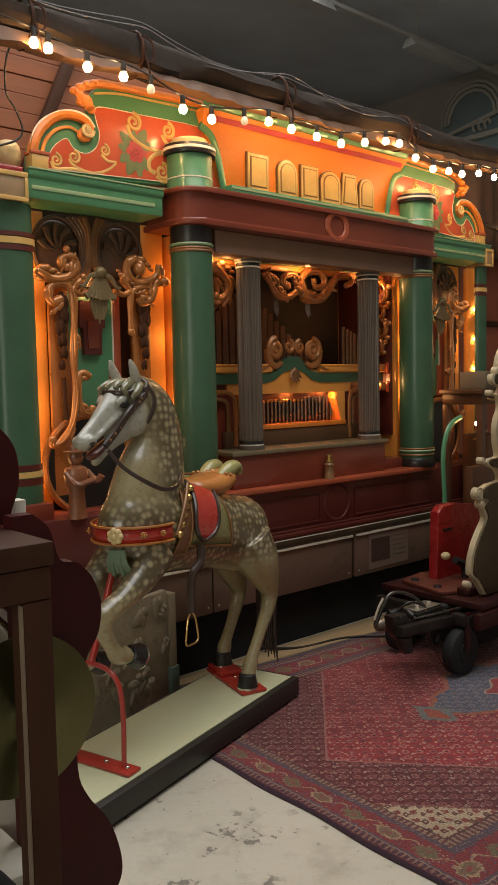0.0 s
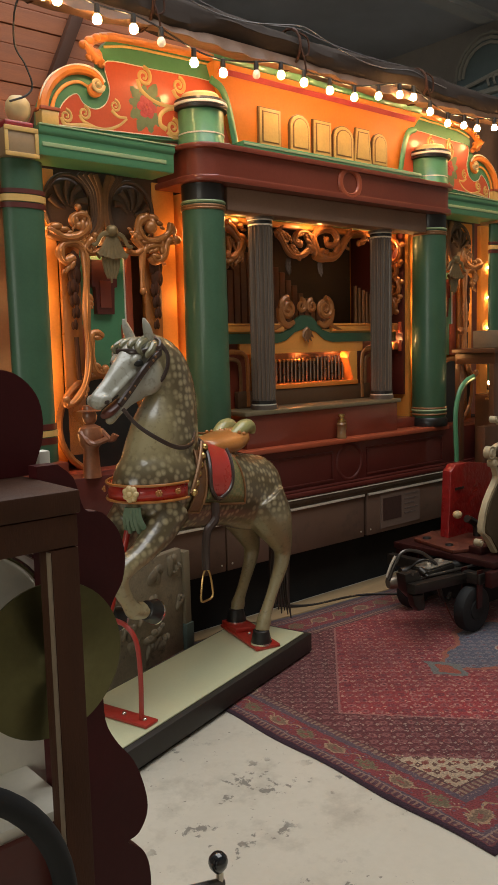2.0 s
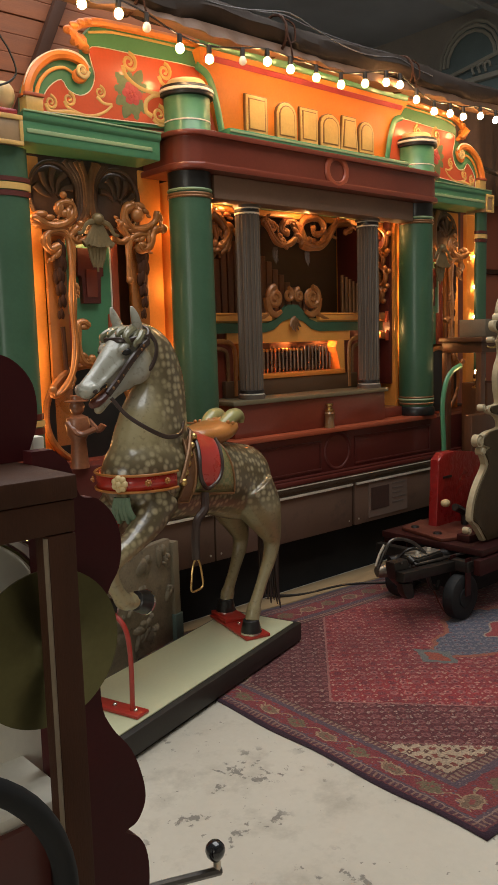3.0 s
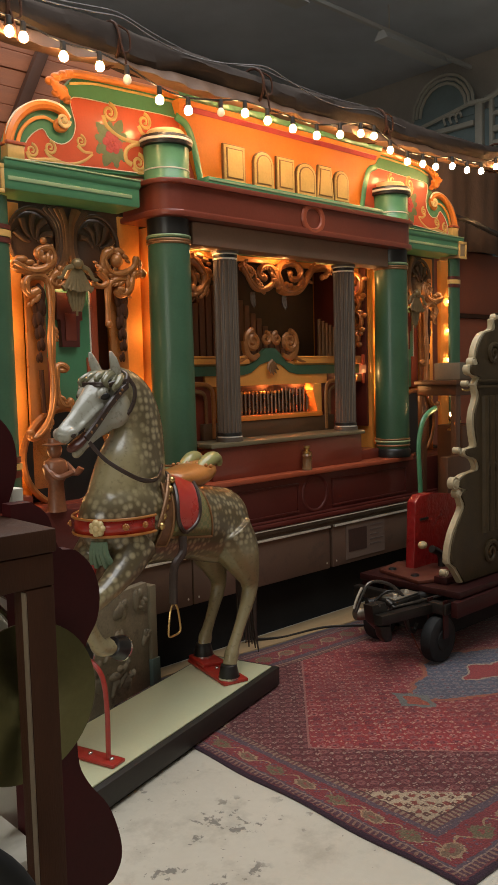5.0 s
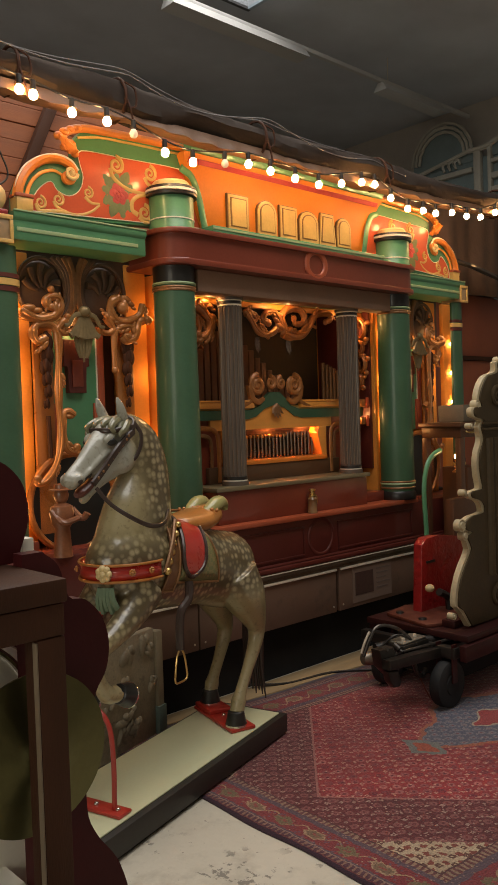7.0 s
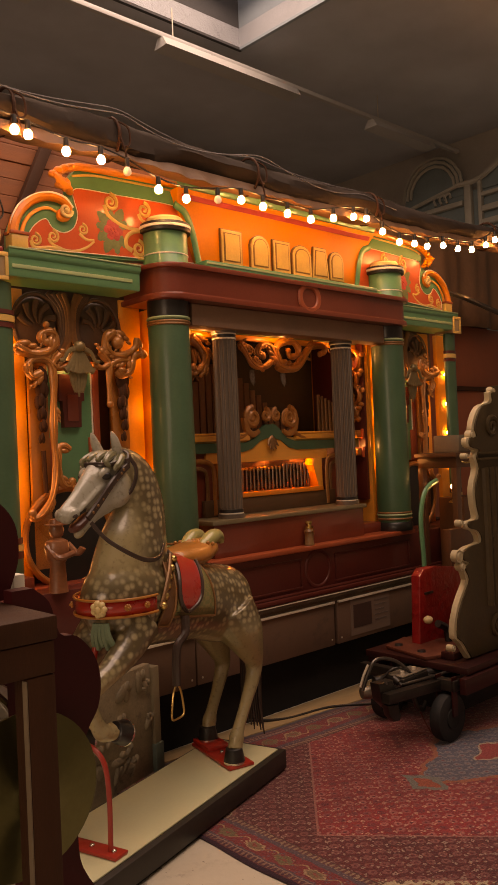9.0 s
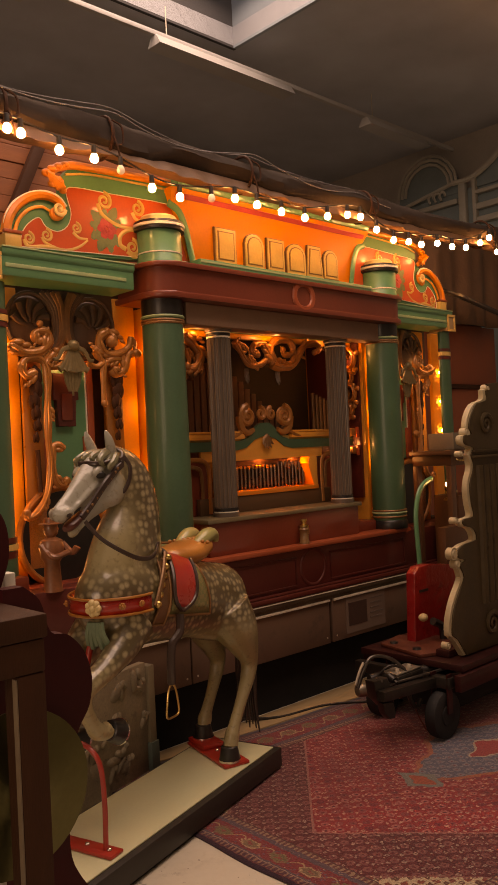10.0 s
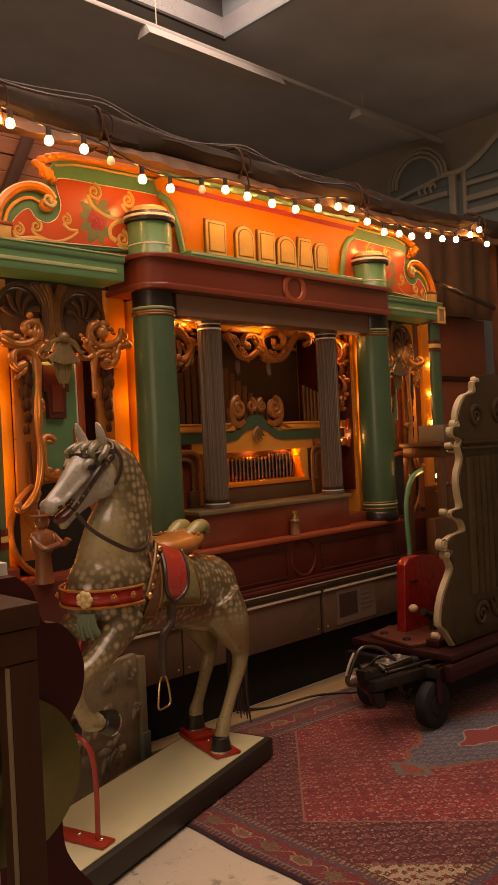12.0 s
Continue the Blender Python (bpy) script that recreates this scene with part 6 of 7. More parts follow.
def rug_paint():
    """Woven pattern laid out in metres: s along the rug, t across it."""
    m, nt, b = nodes_of("woven_wool_rug")
    uv = nt.nodes.new("ShaderNodeUVMap")
    uv.uv_map = "weave"
    sep = nt.nodes.new("ShaderNodeSeparateXYZ")
    nt.links.new(uv.outputs[0], sep.inputs[0])

    def noise_of(scale, detail=3.0):
        n = add(nt, "ShaderNodeTexNoise", Scale=scale, Detail=detail)
        nt.links.new(uv.outputs[0], n.inputs[0])
        return n.outputs[0]

    def C(op, a, b_=0.0, c_=0.0):
        return calc(nt, op, a, b_, c_)
    w = C("MULTIPLY_ADD", noise_of(30.0, 2.0), 0.020, -0.010)
    s, t = C("ADD", sep.outputs[0], w), C("ADD", sep.outputs[1], w)
    ds = C("MINIMUM", s, C("SUBTRACT", RL, s))
    dt = C("MINIMUM", t, C("SUBTRACT", RW, t))
    dsw = C("MULTIPLY", ds, 1.4)
    d = C("MINIMUM", dsw, dt)
    on_short = C("LESS_THAN", dsw, dt)
    along = C("ADD", C("MULTIPLY", on_short, t), C("MULTIPLY", C("SUBTRACT", 1.0, on_short), s))

    def below(x, lim):
        return C("LESS_THAN", x, lim)

    def band(x, lo, hi):
        return C("MULTIPLY", C("GREATER_THAN", x, lo), C("LESS_THAN", x, hi))

    def cells(scale, shift=0.0, rand=0.25, kind="EUCLIDEAN"):
        v = add(nt, "ShaderNodeTexVoronoi", Scale=scale, Randomness=rand)
        v.distance = kind
        mp = nt.nodes.new("ShaderNodeMapping")
        mp.inputs["Location"].default_value = (shift, shift * 0.6, 0)
        mp.inputs["Rotation"].default_value = (0, 0, 0.7)
        nt.links.new(uv.outputs[0], mp.inputs[0])
        nt.links.new(mp.outputs[0], v.inputs[0])
        return v.outputs["Distance"], v.outputs["Color"]
    flower, fcol = cells(19.0, 0.0, 0.10)
    sprig, scol = cells(19.0, 0.026, 0.12, "MANHATTAN")
    fleck, kcol = cells(64.0, 0.4, 1.0)
    rag, yarn, tint, fade = noise_of(75.0), noise_of(140.0, 2.0), noise_of(5.0, 4.0), noise_of(1.3, 3.0)
    hue = nt.nodes.new("ShaderNodeSeparateColor")
    nt.links.new(fcol, hue.inputs[0])
    hue2 = nt.nodes.new("ShaderNodeSeparateColor")
    nt.links.new(kcol, hue2.inputs[0])

    def sprigs(ground, petal, heart, line):
        """Small flowers in a lattice, their outline ragged by the knots."""
        f = C("ADD", flower, C("MULTIPLY_ADD", rag, 0.34, -0.17))
        g = mixed(nt, C("MULTIPLY", band(f, 0.14, 0.33), 0.70), ground, petal)
        g = mixed(nt, C("MULTIPLY", below(f, 0.11), 0.8), g, heart)
        k = C("ADD", sprig, C("MULTIPLY_ADD", rag, 0.5, -0.25))
        g = mixed(nt, C("MULTIPLY", band(k, 0.10, 0.24), 0.60), g, line)
        return mixed(nt, C("MULTIPLY", C("MULTIPLY", below(fleck, 0.26), C("GREATER_THAN", hue2.outputs[0], 0.55)), 0.6), g, line)
    ground = mixed(nt, tint, (0.15, 0.012, 0.018), (0.40, 0.034, 0.036))
    petal = mixed(nt, hue.outputs[0], (0.46, 0.17, 0.15), (0.13, 0.016, 0.03))
    field = sprigs(ground, petal, (0.09, 0.014, 0.026), (0.60, 0.38, 0.28))
    # long scalloped medallion and its pendants
    wav = C("MULTIPLY_ADD", noise_of(9.0, 2.0), 0.12, -0.06)
    a = C("ABSOLUTE", C("SUBTRACT", s, 1.56))
    c = C("ABSOLUTE", C("SUBTRACT", t, 0.97))
    med = C("ADD", C("ADD", C("MULTIPLY", a, 0.58), c), wav)
    blue = sprigs(mixed(nt, tint, (0.06, 0.062, 0.105), (0.12, 0.115, 0.15)), (0.22, 0.19, 0.20), (0.20, 0.03, 0.04), (0.30, 0.26, 0.24))
    field = mixed(nt, band(med, 0.34, 0.37), field, (0.34, 0.10, 0.055))
    field = mixed(nt, below(med, 0.34), field, blue)
    field = mixed(nt, band(med, 0.10, 0.115), field, (0.40, 0.30, 0.22))
    field = mixed(nt, below(med, 0.10), field, (0.32, 0.04, 0.04))
    pend = C("ADD", C("ADD", C("MULTIPLY", C("ABSOLUTE", C("SUBTRACT", ds, 1.0)), 1.2), C("MULTIPLY", c, 0.8)), wav)
    field = mixed(nt, band(pend, 0.06, 0.105), field, (0.17, 0.165, 0.15))
    field = mixed(nt, below(pend, 0.06), field, (0.36, 0.075, 0.04))
    # corner pieces: dark ground with flowers, then ivory
    edge = C("SUBTRACT", C("MULTIPLY_ADD", C("ABSOLUTE", C("SUBTRACT", t, 0.95)), 0.93, 0.33), ds)
    dark = sprigs(mixed(nt, tint, (0.075, 0.010, 0.014), (0.17, 0.022, 0.026)), (0.27, 0.095, 0.085), (0.16, 0.018, 0.026), (0.48, 0.33, 0.26))
    ivory = mixed(nt, tint, (0.36, 0.25, 0.155), (0.56, 0.43, 0.29))
    ivory = mixed(nt, band(C("ADD", sprig, C("MULTIPLY", rag, 0.6)), 0.42, 0.66), ivory, (0.13, 0.05, 0.035))
    ivory = mixed(nt, below(C("ADD", flower, C("MULTIPLY_ADD", rag, 0.8, -0.4)), 0.24), ivory, (0.22, 0.05, 0.035))
    field = mixed(nt, C("GREATER_THAN", edge, 0.0), field, (0.34, 0.13, 0.11))
    field = mixed(nt, C("GREATER_THAN", edge, 0.012), field, dark)
    field = mixed(nt, C("GREATER_THAN", edge, 0.445), field, (0.26, 0.09, 0.08))
    field = mixed(nt, C("GREATER_THAN", C("ADD", edge, C("MULTIPLY_ADD", rag, 0.10, -0.05)), 0.46), field, ivory)
    # borders
    main = mixed(nt, tint, (0.17, 0.018, 0.026), (0.28, 0.04, 0.042))
    u = C("MULTIPLY", C("ABSOLUTE", C("SUBTRACT", C("FRACT", C("MULTIPLY_ADD", along, 1 / 0.31, 0.087)), 0.5)), 0.31)
    u2 = C("SUBTRACT", 0.155, u)
    vine = C("ABSOLUTE", C("SUBTRACT", C("SUBTRACT", d, 0.145), C("MULTIPLY", C("SINE", C("MULTIPLY", along, math.tau / 0.155)), 0.035)))
    main = mixed(nt, C("MULTIPLY", below(vine, 0.005), 0.75), main, (0.42, 0.30, 0.16))
    main = mixed(nt, C("MULTIPLY", C("MULTIPLY", band(fleck, 0.10, 0.34), C("GREATER_THAN", hue2.outputs[1], 0.62)), 0.75), main, (0.12, 0.09, 0.13))
    main = mixed(nt, C("MULTIPLY", C("MULTIPLY", below(fleck, 0.22), below(hue2.outputs[1], 0.25)), 0.8), main, (0.44, 0.33, 0.22))
    rag_m = C("MULTIPLY_ADD", rag, 0.036, -0.018)
    dd = C("ABSOLUTE", C("SUBTRACT", d, 0.145))
    rose = C("ADD", C("MAXIMUM", C("MULTIPLY", dd, 1.15), C("ADD", C("MULTIPLY", dd, 0.6), C("MULTIPLY", u, 0.72))), rag_m)
    leafy = C("ADD", C("MAXIMUM", C("MULTIPLY", dd, 1.0), C("ADD", C("MULTIPLY", dd, 0.7), C("MULTIPLY", u2, 0.8))), C("MULTIPLY", rag_m, 2.2))
    for x, o, i_ in ((leafy, (0.20, 0.13, 0.07), (0.16, 0.12, 0.06)), (rose, (0.38, 0.24, 0.14), (0.20, 0.12, 0.07))):
        main = mixed(nt, below(x, 0.040), main, o)
        main = mixed(nt, below(x, 0.031), main, i_)
        main = mixed(nt, below(x, 0.010), main, (0.28, 0.06, 0.05))
    bead = C("ABSOLUTE", C("SUBTRACT", C("FRACT", C("MULTIPLY", along, 44.0)), 0.5))
    guard = mixed(nt, C("GREATER_THAN", C("ADD", bead, C("MULTIPLY_ADD", rag, 0.4, -0.2)), 0.26), (0.14, 0.04, 0.04), (0.29, 0.18, 0.12))
    guard2 = mixed(nt, C("GREATER_THAN", C("ADD", bead, C("MULTIPLY_ADD", rag, 0.5, -0.25)), 0.30), (0.10, 0.035, 0.05), (0.27, 0.14, 0.10))
    bluish = mixed(nt, below(fleck, 0.24), (0.105, 0.062, 0.08), (0.26, 0.16, 0.14))
    col = field
    for lim, cc in ((0.292, (0.09, 0.03, 0.03)), (0.284, guard), (0.250, bluish), (0.218, main), (0.085, bluish), (0.072, (0.30, 0.19, 0.15)), (0.066, guard2), (0.034, (0.16, 0.04, 0.045)), (0.026, (0.05, 0.018, 0.035))):
        col = mixed(nt, below(d, lim), col, cc)
    shade = nt.nodes.new("ShaderNodeVectorMath")
    shade.operation = "SCALE"
    nt.links.new(col, shade.inputs[0])
    nt.links.new(C("MULTIPLY", C("MULTIPLY_ADD", yarn, 1.3, 0.10), C("MULTIPLY_ADD", fade, 1.1, 0.45)), shade.inputs["Scale"])
    nt.links.new(shade.outputs[0], b.inputs["Base Color"])
    b.inputs["Roughness"].default_value = 0.95
    b.inputs["Sheen Weight"].default_value = 0.2
    bp = add(nt, "ShaderNodeBump", Strength=0.6, Distance=0.004)
    nt.links.new(yarn, bp.inputs["Height"])
    nt.links.new(bp.outputs[0], b.inputs["Normal"])
    return m


bm = bmesh.new()
uvl = bm.loops.layers.uv.new("weave")
NS, NT = 62, 40
grid = []
for j in range(NT + 1):
    row = []
    for i in range(NS + 1):
        s, t = i / NS, j / NT
        p = RUG[0] * (1 - s) * (1 - t) + RUG[1] * s * (1 - t) + RUG[2] * s * t + RUG[3] * (1 - s) * t
        edge = 0.006 * math.sin(t * 23) * (i == 0) + 0.004 * math.sin(s * 31) * (j in (0, NT))
        v = bm.verts.new((p.x + edge, p.y + edge, 0.009 + 0.0025 * noise.noise(p * 2.5)))
        row.append(v)
    grid.append(row)
for j in range(NT):
    for i in range(NS):
        f = bm.faces.new((grid[j][i], grid[j][i + 1], grid[j + 1][i + 1], grid[j + 1][i]))
        for lp, (a, b) in zip(f.loops, ((i, j), (i + 1, j), (i + 1, j + 1), (i, j + 1))):
            lp[uvl].uv = (a / NS * RL, b / NT * RW)
rug = solid("rug", bm, rug_paint(), "worn red and navy patterned oriental rug on the floor", "rug")
rs = rug.modifiers.new("thick", "SOLIDIFY")
rs.thickness, rs.offset = 0.008, -1
solid("floor_batten", extrude(bmesh.new(), [(1.2, 3.30), (1.96, 3.262), (4.98, 3.02), (4.98, 3.33), (1.2, 3.33)], 0.0, 0.010, bevel=0.002, plane="xy"), surface("pale_batten_wood", (0.36, 0.25, 0.13), 0.6, vary=0.3, scale=4, stretch=(0.3, 3, 3)), "pale wooden batten on the floor before the organ", "batten")
solid("floor_cable", tube(bmesh.new(), [(2.95, 3.32, .03), (3.15, 3.22, .012), (3.45, 3.16, .014), (3.65, 3.0, .016), (3.78, 2.86, .018)], 0.008, seg=6), BLACK, "black cable lying across the floor", "cable")

# ---- sheet with a picture on the base board ----
sheet = thing("notice_sheet", (3.96, 3.24, 0.35), "faded paper notice with a dark picture on the base board", "notice")
part("paper", boxes((3.767, 4.150, 3.2405, 3.2445, 0.350, 0.572)), surface("dim_paper", (0.19, 0.125, 0.09), 0.8, vary=0.15), sheet)
part("picture", boxes((3.79, 3.965, 3.2385, 3.2405, 0.395, 0.535)), surface("dark_brown_print", (0.07, 0.035, 0.025), 0.6, vary=0.5, scale=30), sheet)
for k in range(5):
    part("text_bar", boxes((4.00, 4.13 - .02 * (k % 3), 3.2385, 3.2405, 0.53 - .03 * k, 0.538 - .03 * k)), surface("print_ink", (0.14, 0.10, 0.08), 0.7) if k == 0 else bpy.data.materials["print_ink"], sheet)

# ---- brass flask on the ledge ----
flask = thing("brass_flask", (3.426, 3.24, 0.942), "small dark brass and glass flask on the ledge", "flask")
fc = (3.426, 3.24, 0)
part("flask_body", lathe(bmesh.new(), [(0.0, 0.943), (0.030, 0.943), (0.030, 0.954), (0.027, 0.958), (0.027, 1.02), (0.030, 1.024), (0.024, 1.036)], fc, 18), surface("amber_brown_glass", (0.20, 0.10, 0.04), 0.15, vary=0.2, coat=0.8), flask)
part("neck", lathe(bmesh.new(), [(0.020, 1.036), (0.0235, 1.040), (0.0235, 1.052), (0.015, 1.056), (0.015, 1.066), (0.021, 1.07), (0.021, 1.083), (0.0, 1.085)], fc, 18), BRASS, flask, "brass neck and cap")
part("handle", tube(bmesh.new(), [(3.449, 3.24, 1.045), (3.464, 3.24, 1.04), (3.466, 3.24, 1.0), (3.450, 3.24, 0.975)], 0.003, seg=6), BRASS, flask)

# ---- carved and fluted side panel on its cart ----
PY = 2.35
cart = thing("cart", (3.9, 2.45, 0), "low red iron cart with black tow bar and wheels", "cart")
CARTR = surface("dull_red_cart_paint", (0.034, 0.007, 0.006), 0.5, coat=0.15, vary=0.6, scale=9, dirt=(0.008, 0.006, 0.005))
CARTR.node_tree.nodes["Principled BSDF"].inputs["Specular IOR Level"].default_value = 0.25
part("deck", boxes((3.50, 4.75, 2.27, 2.92, 0.335, 0.37), bevel=0.004), CARTR, cart)
part("side_rail", boxes((3.45, 4.75, 2.25, 2.29, 0.25, 0.33), bevel=0.004), CARTR, cart)
part("side_rail", boxes((3.52, 4.75, 2.88, 2.92, 0.25, 0.33), bevel=0.004), CARTR, cart)
part("front_plate", extrude(bmesh.new(), [(3.50, 2.52), (3.72, 2.42), (3.95, 2.62), (3.80, 2.88), (3.58, 2.84)], 0.372, 0.39, bevel=0.003, plane="xy"), surface("rusty_red_plate", (0.12, 0.03, 0.016), 0.5, vary=0.5, scale=12, dirt=(0.03, 0.015, 0.01)), cart)
for bx, by in ((3.58, 2.60), (3.62, 2.78), (3.75, 2.52), (3.80, 2.78)):
    part("stud", lathe(bmesh.new(), [(0.0, 0.402), (0.02, 0.40), (0.024, 0.391)], (bx, by, 0), 14), BLACK, cart)
for wx, wy in ((3.44, 2.36), (3.53, 2.80), (4.5, 2.36), (4.5, 2.80)):
    mm = Matrix.Translation((wx, wy, 0.128)) @ Matrix.Rotation(radians(90), 4, "X")
    wh = part("wheel", lathe(bmesh.new(), [(0.055, -.032), (0.102, -.036), (0.116, -.028), (0.119, 0), (0.116, .028), (0.102, .036), (0.055, .032)], None, 28, mm), surface("black_rubber", (0.008, 0.008, 0.008), 0.75, vary=0.3) if "black_rubber" not in bpy.data.materials else bpy.data.materials["black_rubber"], cart, "black rubber tyre")
    part("hub", lathe(bmesh.new(), [(0.0, -.04), (0.05, -.038), (0.06, -.02), (0.06, .02), (0.05, .038), (0.0, .04)], None, 20, mm), VOID, wh)
    part("leg", boxes((wx - .02, wx + .02, wy - .05, wy - .042, 0.14, 0.335)), CARTR, cart)
    part("leg", boxes((wx - .02, wx + .02, wy + .042, wy + .05, 0.14, 0.335)), CARTR, cart)
tow = part("tow_bar", tube(bmesh.new(), [(3.22, 2.64, 0.30), (3.35, 2.58, 0.31), (3.60, 2.45, 0.31)], 0.03, seg=10, smooth=2), BLACK, cart, "black iron tow bar")
part("coupling", lathe(bmesh.new(), [(0.0, 0), (0.028, .003), (0.034, .02), (0.034, .07), (0.026, .10), (0.022, .16)], None, 18, Matrix.Translation(([(3.185, 0.242)][0][0], 2.70, [(3.185, 0.242)][0][1])) @ Matrix.Rotation(radians(90), 4, "Y") @ Matrix.Rotation(radians(22), 4, "X")), surface("dark_greased_steel", (0.20, 0.17, 0.13), 0.4, metal=0.7, vary=0.5, scale=20), tow)
WORN = surface("worn_lever_steel", (0.10, 0.09, 0.08), 0.35, metal=0.8, vary=0.5, scale=25)
GEAR = surface("black_greased_iron", (0.03, 0.026, 0.022), 0.4, metal=0.5, vary=0.5, scale=15)
part("gear_box", boxes((3.22, 3.44, 2.46, 2.58, 0.265, 0.345), bevel=0.012), GEAR, tow)
# lid in a paler grey than the box below
part("gear_lid", boxes((3.23, 3.43, 2.47, 2.57, 0.346, 0.354), bevel=0.003), surface("pale_grey_iron", (0.20, 0.18, 0.145), 0.45, metal=0.5, vary=0.5, scale=18), tow)
part("draw_beam", extrude(bmesh.new(), [(3.007, 0.335), (3.375, 0.312), (3.676, 0.296), (3.675, 0.244), (3.375, 0.264), (3.006, 0.288)], 2.38, 2.43, bevel=0.004), GEAR, tow)
part("jockey_clamp", extrude(bmesh.new(), [(2.994, 0.380), (3.105, 0.374), (3.131, 0.301), (3.148, 0.241), (3.069, 0.242), (3.010, 0.294)], 2.43, 2.49, bevel=0.01), GEAR, tow)
part("clamp_foot", extrude(bmesh.new(), [(3.015, 0.278), (3.100, 0.264), (3.117, 0.210), (3.108, 0.184), (3.065, 0.189), (3.031, 0.225)], 2.40, 2.44, bevel=0.008), GEAR, tow)
for bx, by in ((3.27, 2.50), (3.38, 2.51), (3.33, 2.55)):
    part("bolt", lathe(bmesh.new(), [(0.0, 0.370), (0.010, 0.368), (0.012, 0.354)], (bx, by, 0), 8), STEEL, tow)
part("spring_cable", tube(bmesh.new(), [(3.20, 2.58, 0.33), (3.25, 2.54, 0.38), (3.30, 2.50, 0.37), (3.33, 2.46, 0.33)], 0.006, seg=6, smooth=3), GEAR, tow)
for bx in (3.62, 3.68, 3.74):
    part("clip", boxes((bx, bx + .025, 2.44, 2.50, 0.372, 0.395), bevel=0.005), GEAR, tow)
for q, (jx, jz) in enumerate(((3.05, 0.36), (3.12, 0.33), (3.17, 0.35))):
    part("clamp_nut", lathe(bmesh.new(), [(0.0, -.022), (0.018, -.022), (0.020, 0.0), (0.018, .016), (0.009, .018), (0.009, .034), (0.0, .035)], None, 6 + 2 * q, Matrix.Translation((jx, 2.46, jz)) @ Matrix.Rotation(radians(70 + 25 * q), 4, "X")), GEAR if q else WORN, tow)
part("brake_rod", tube(bmesh.new(), [(3.14, 2.50, 0.31), (3.30, 2.44, 0.325), (3.52, 2.40, 0.33), (3.64, 2.38, 0.34)], 0.008, seg=8), WORN, tow)
part("hook", tube(bmesh.new(), [(3.27, 2.44, 0.26), (3.29, 2.43, 0.20), (3.33, 2.43, 0.18), (3.36, 2.43, 0.21)], 0.012, seg=8), GEAR, tow)
# black block added to stand for the shade under the deck
part("axle_box", boxes((3.60, 4.70, 2.41, 2.84, 0.09, 0.25), bevel=0.01), VOID, cart)
part("cross_tie", boxes((3.42, 3.47, 2.30, 2.90, 0.262, 0.318), bevel=0.004), GEAR, cart)
part("inner_box", boxes((3.58, 3.76, 2.40, 2.48, 0.371, 0.410), bevel=0.006), CARTR, cart)
part("brake_lever", tube(bmesh.new(), [(3.10, 2.62, 0.29), (3.125, 2.60, 0.37), (3.16, 2.59, 0.425), (3.21, 2.57, 0.435), (3.28, 2.54, 0.41), (3.33, 2.51, 0.36), (3.36, 2.49, 0.32)], 0.009, seg=8, smooth=3), WORN, tow, "bent worn steel lever")
part("chrome_rod", tube(bmesh.new(), [(3.085, 2.62, 0.31), (3.105, 2.61, 0.37), (3.13, 2.60, 0.415)], 0.007, seg=8, smooth=2), STEEL, tow)
part("thin_wire", tube(bmesh.new(), [(3.33, 2.50, 0.28), (3.36, 2.46, 0.14), (3.42, 2.44, 0.03), (3.44, 2.46, 0.12)], 0.003, seg=5), OXIDE, tow)
# red metal guard
gd = thing("red_guard", (4.0, 2.72, 0.37), "dented glossy red metal guard plate standing on the cart", "guard plate")
GUARD = surface("scuffed_red_enamel", (0.24, 0.010, 0.010), 0.3, coat=0.9, vary=0.3, scale=5, grain=26, bump=0.7, depth=0.012)
part("plate", extrude(bmesh.new(), [(3.734, 0.763), (3.776, 0.799), (3.883, 0.800), (4.226, 0.755), (4.473, 0.716), (4.475, 0.127), (3.710, 0.338)], 2.70, 2.76, bevel=0.008), GUARD, gd)
part("slot", boxes((3.77, 3.85, 2.694, 2.70, 0.655, 0.668)), BLACK, gd)
KA = [(3.682, 0.540), (3.771, 0.504), (3.846, 0.469), (3.867, 0.424), (3.867, 0.314)]
part("knob", ball(bmesh.new(), (KA[0][0], 2.62, KA[0][1]), 0.028, 0.026, 0.022, 14, 10), surface("dirty_cream_knob", (0.42, 0.33, 0.17), 0.5, vary=0.4, scale=25), gd, "dirty cream knob")
part("knob_arm", tube(bmesh.new(), [(a, 2.62, b) for a, b in KA[1:]], 0.022, seg=8), BLACK, gd)

OUT = [(4.025, 1.774), (3.971, 1.767), (3.973, 1.717), (3.867, 1.692), (3.811, 1.634), (3.810, 1.564), (3.835, 1.527), (3.762, 1.523), (3.764, 1.477), (3.851, 1.456), (3.819, 1.418), (3.842, 1.356), (3.794, 1.261), (3.801, 1.158), (3.817, 1.090), (3.717, 1.084), (3.720, 1.051), (3.811, 1.024), (3.789, 0.965), (3.690, 0.956), (3.608, 0.933), (3.604, 0.892), (3.671, 0.869), (3.616, 0.849), (3.653, 0.785), (3.599, 0.717), (3.539, 0.628), (3.516, 0.536), (3.518, 0.504)]
RIGHT = [(4.62, 0.372), (4.66, 0.60), (4.60, 0.80), (4.66, 1.0), (4.56, 1.2), (4.60, 1.5), (4.40, 1.74), (4.2, 1.82), (4.0, 1.80)]
OUT = [(a - (0.045 if 1.0 < b < 1.6 else 0.015 if b > 1.6 else 0.0), b) for a, b in OUT]
OUT = [tuple(p) for p in spline(OUT, 3)] + [(OUT[-1][0] + .05, OUT[-1][1] - .03), (OUT[-1][0] + .12, 0.38)]
tallp = thing("fluted_side_panel", (4.0, PY, 0.37), "tall dark fluted panel with a cream scrolled edge on the cart", "carved panel")
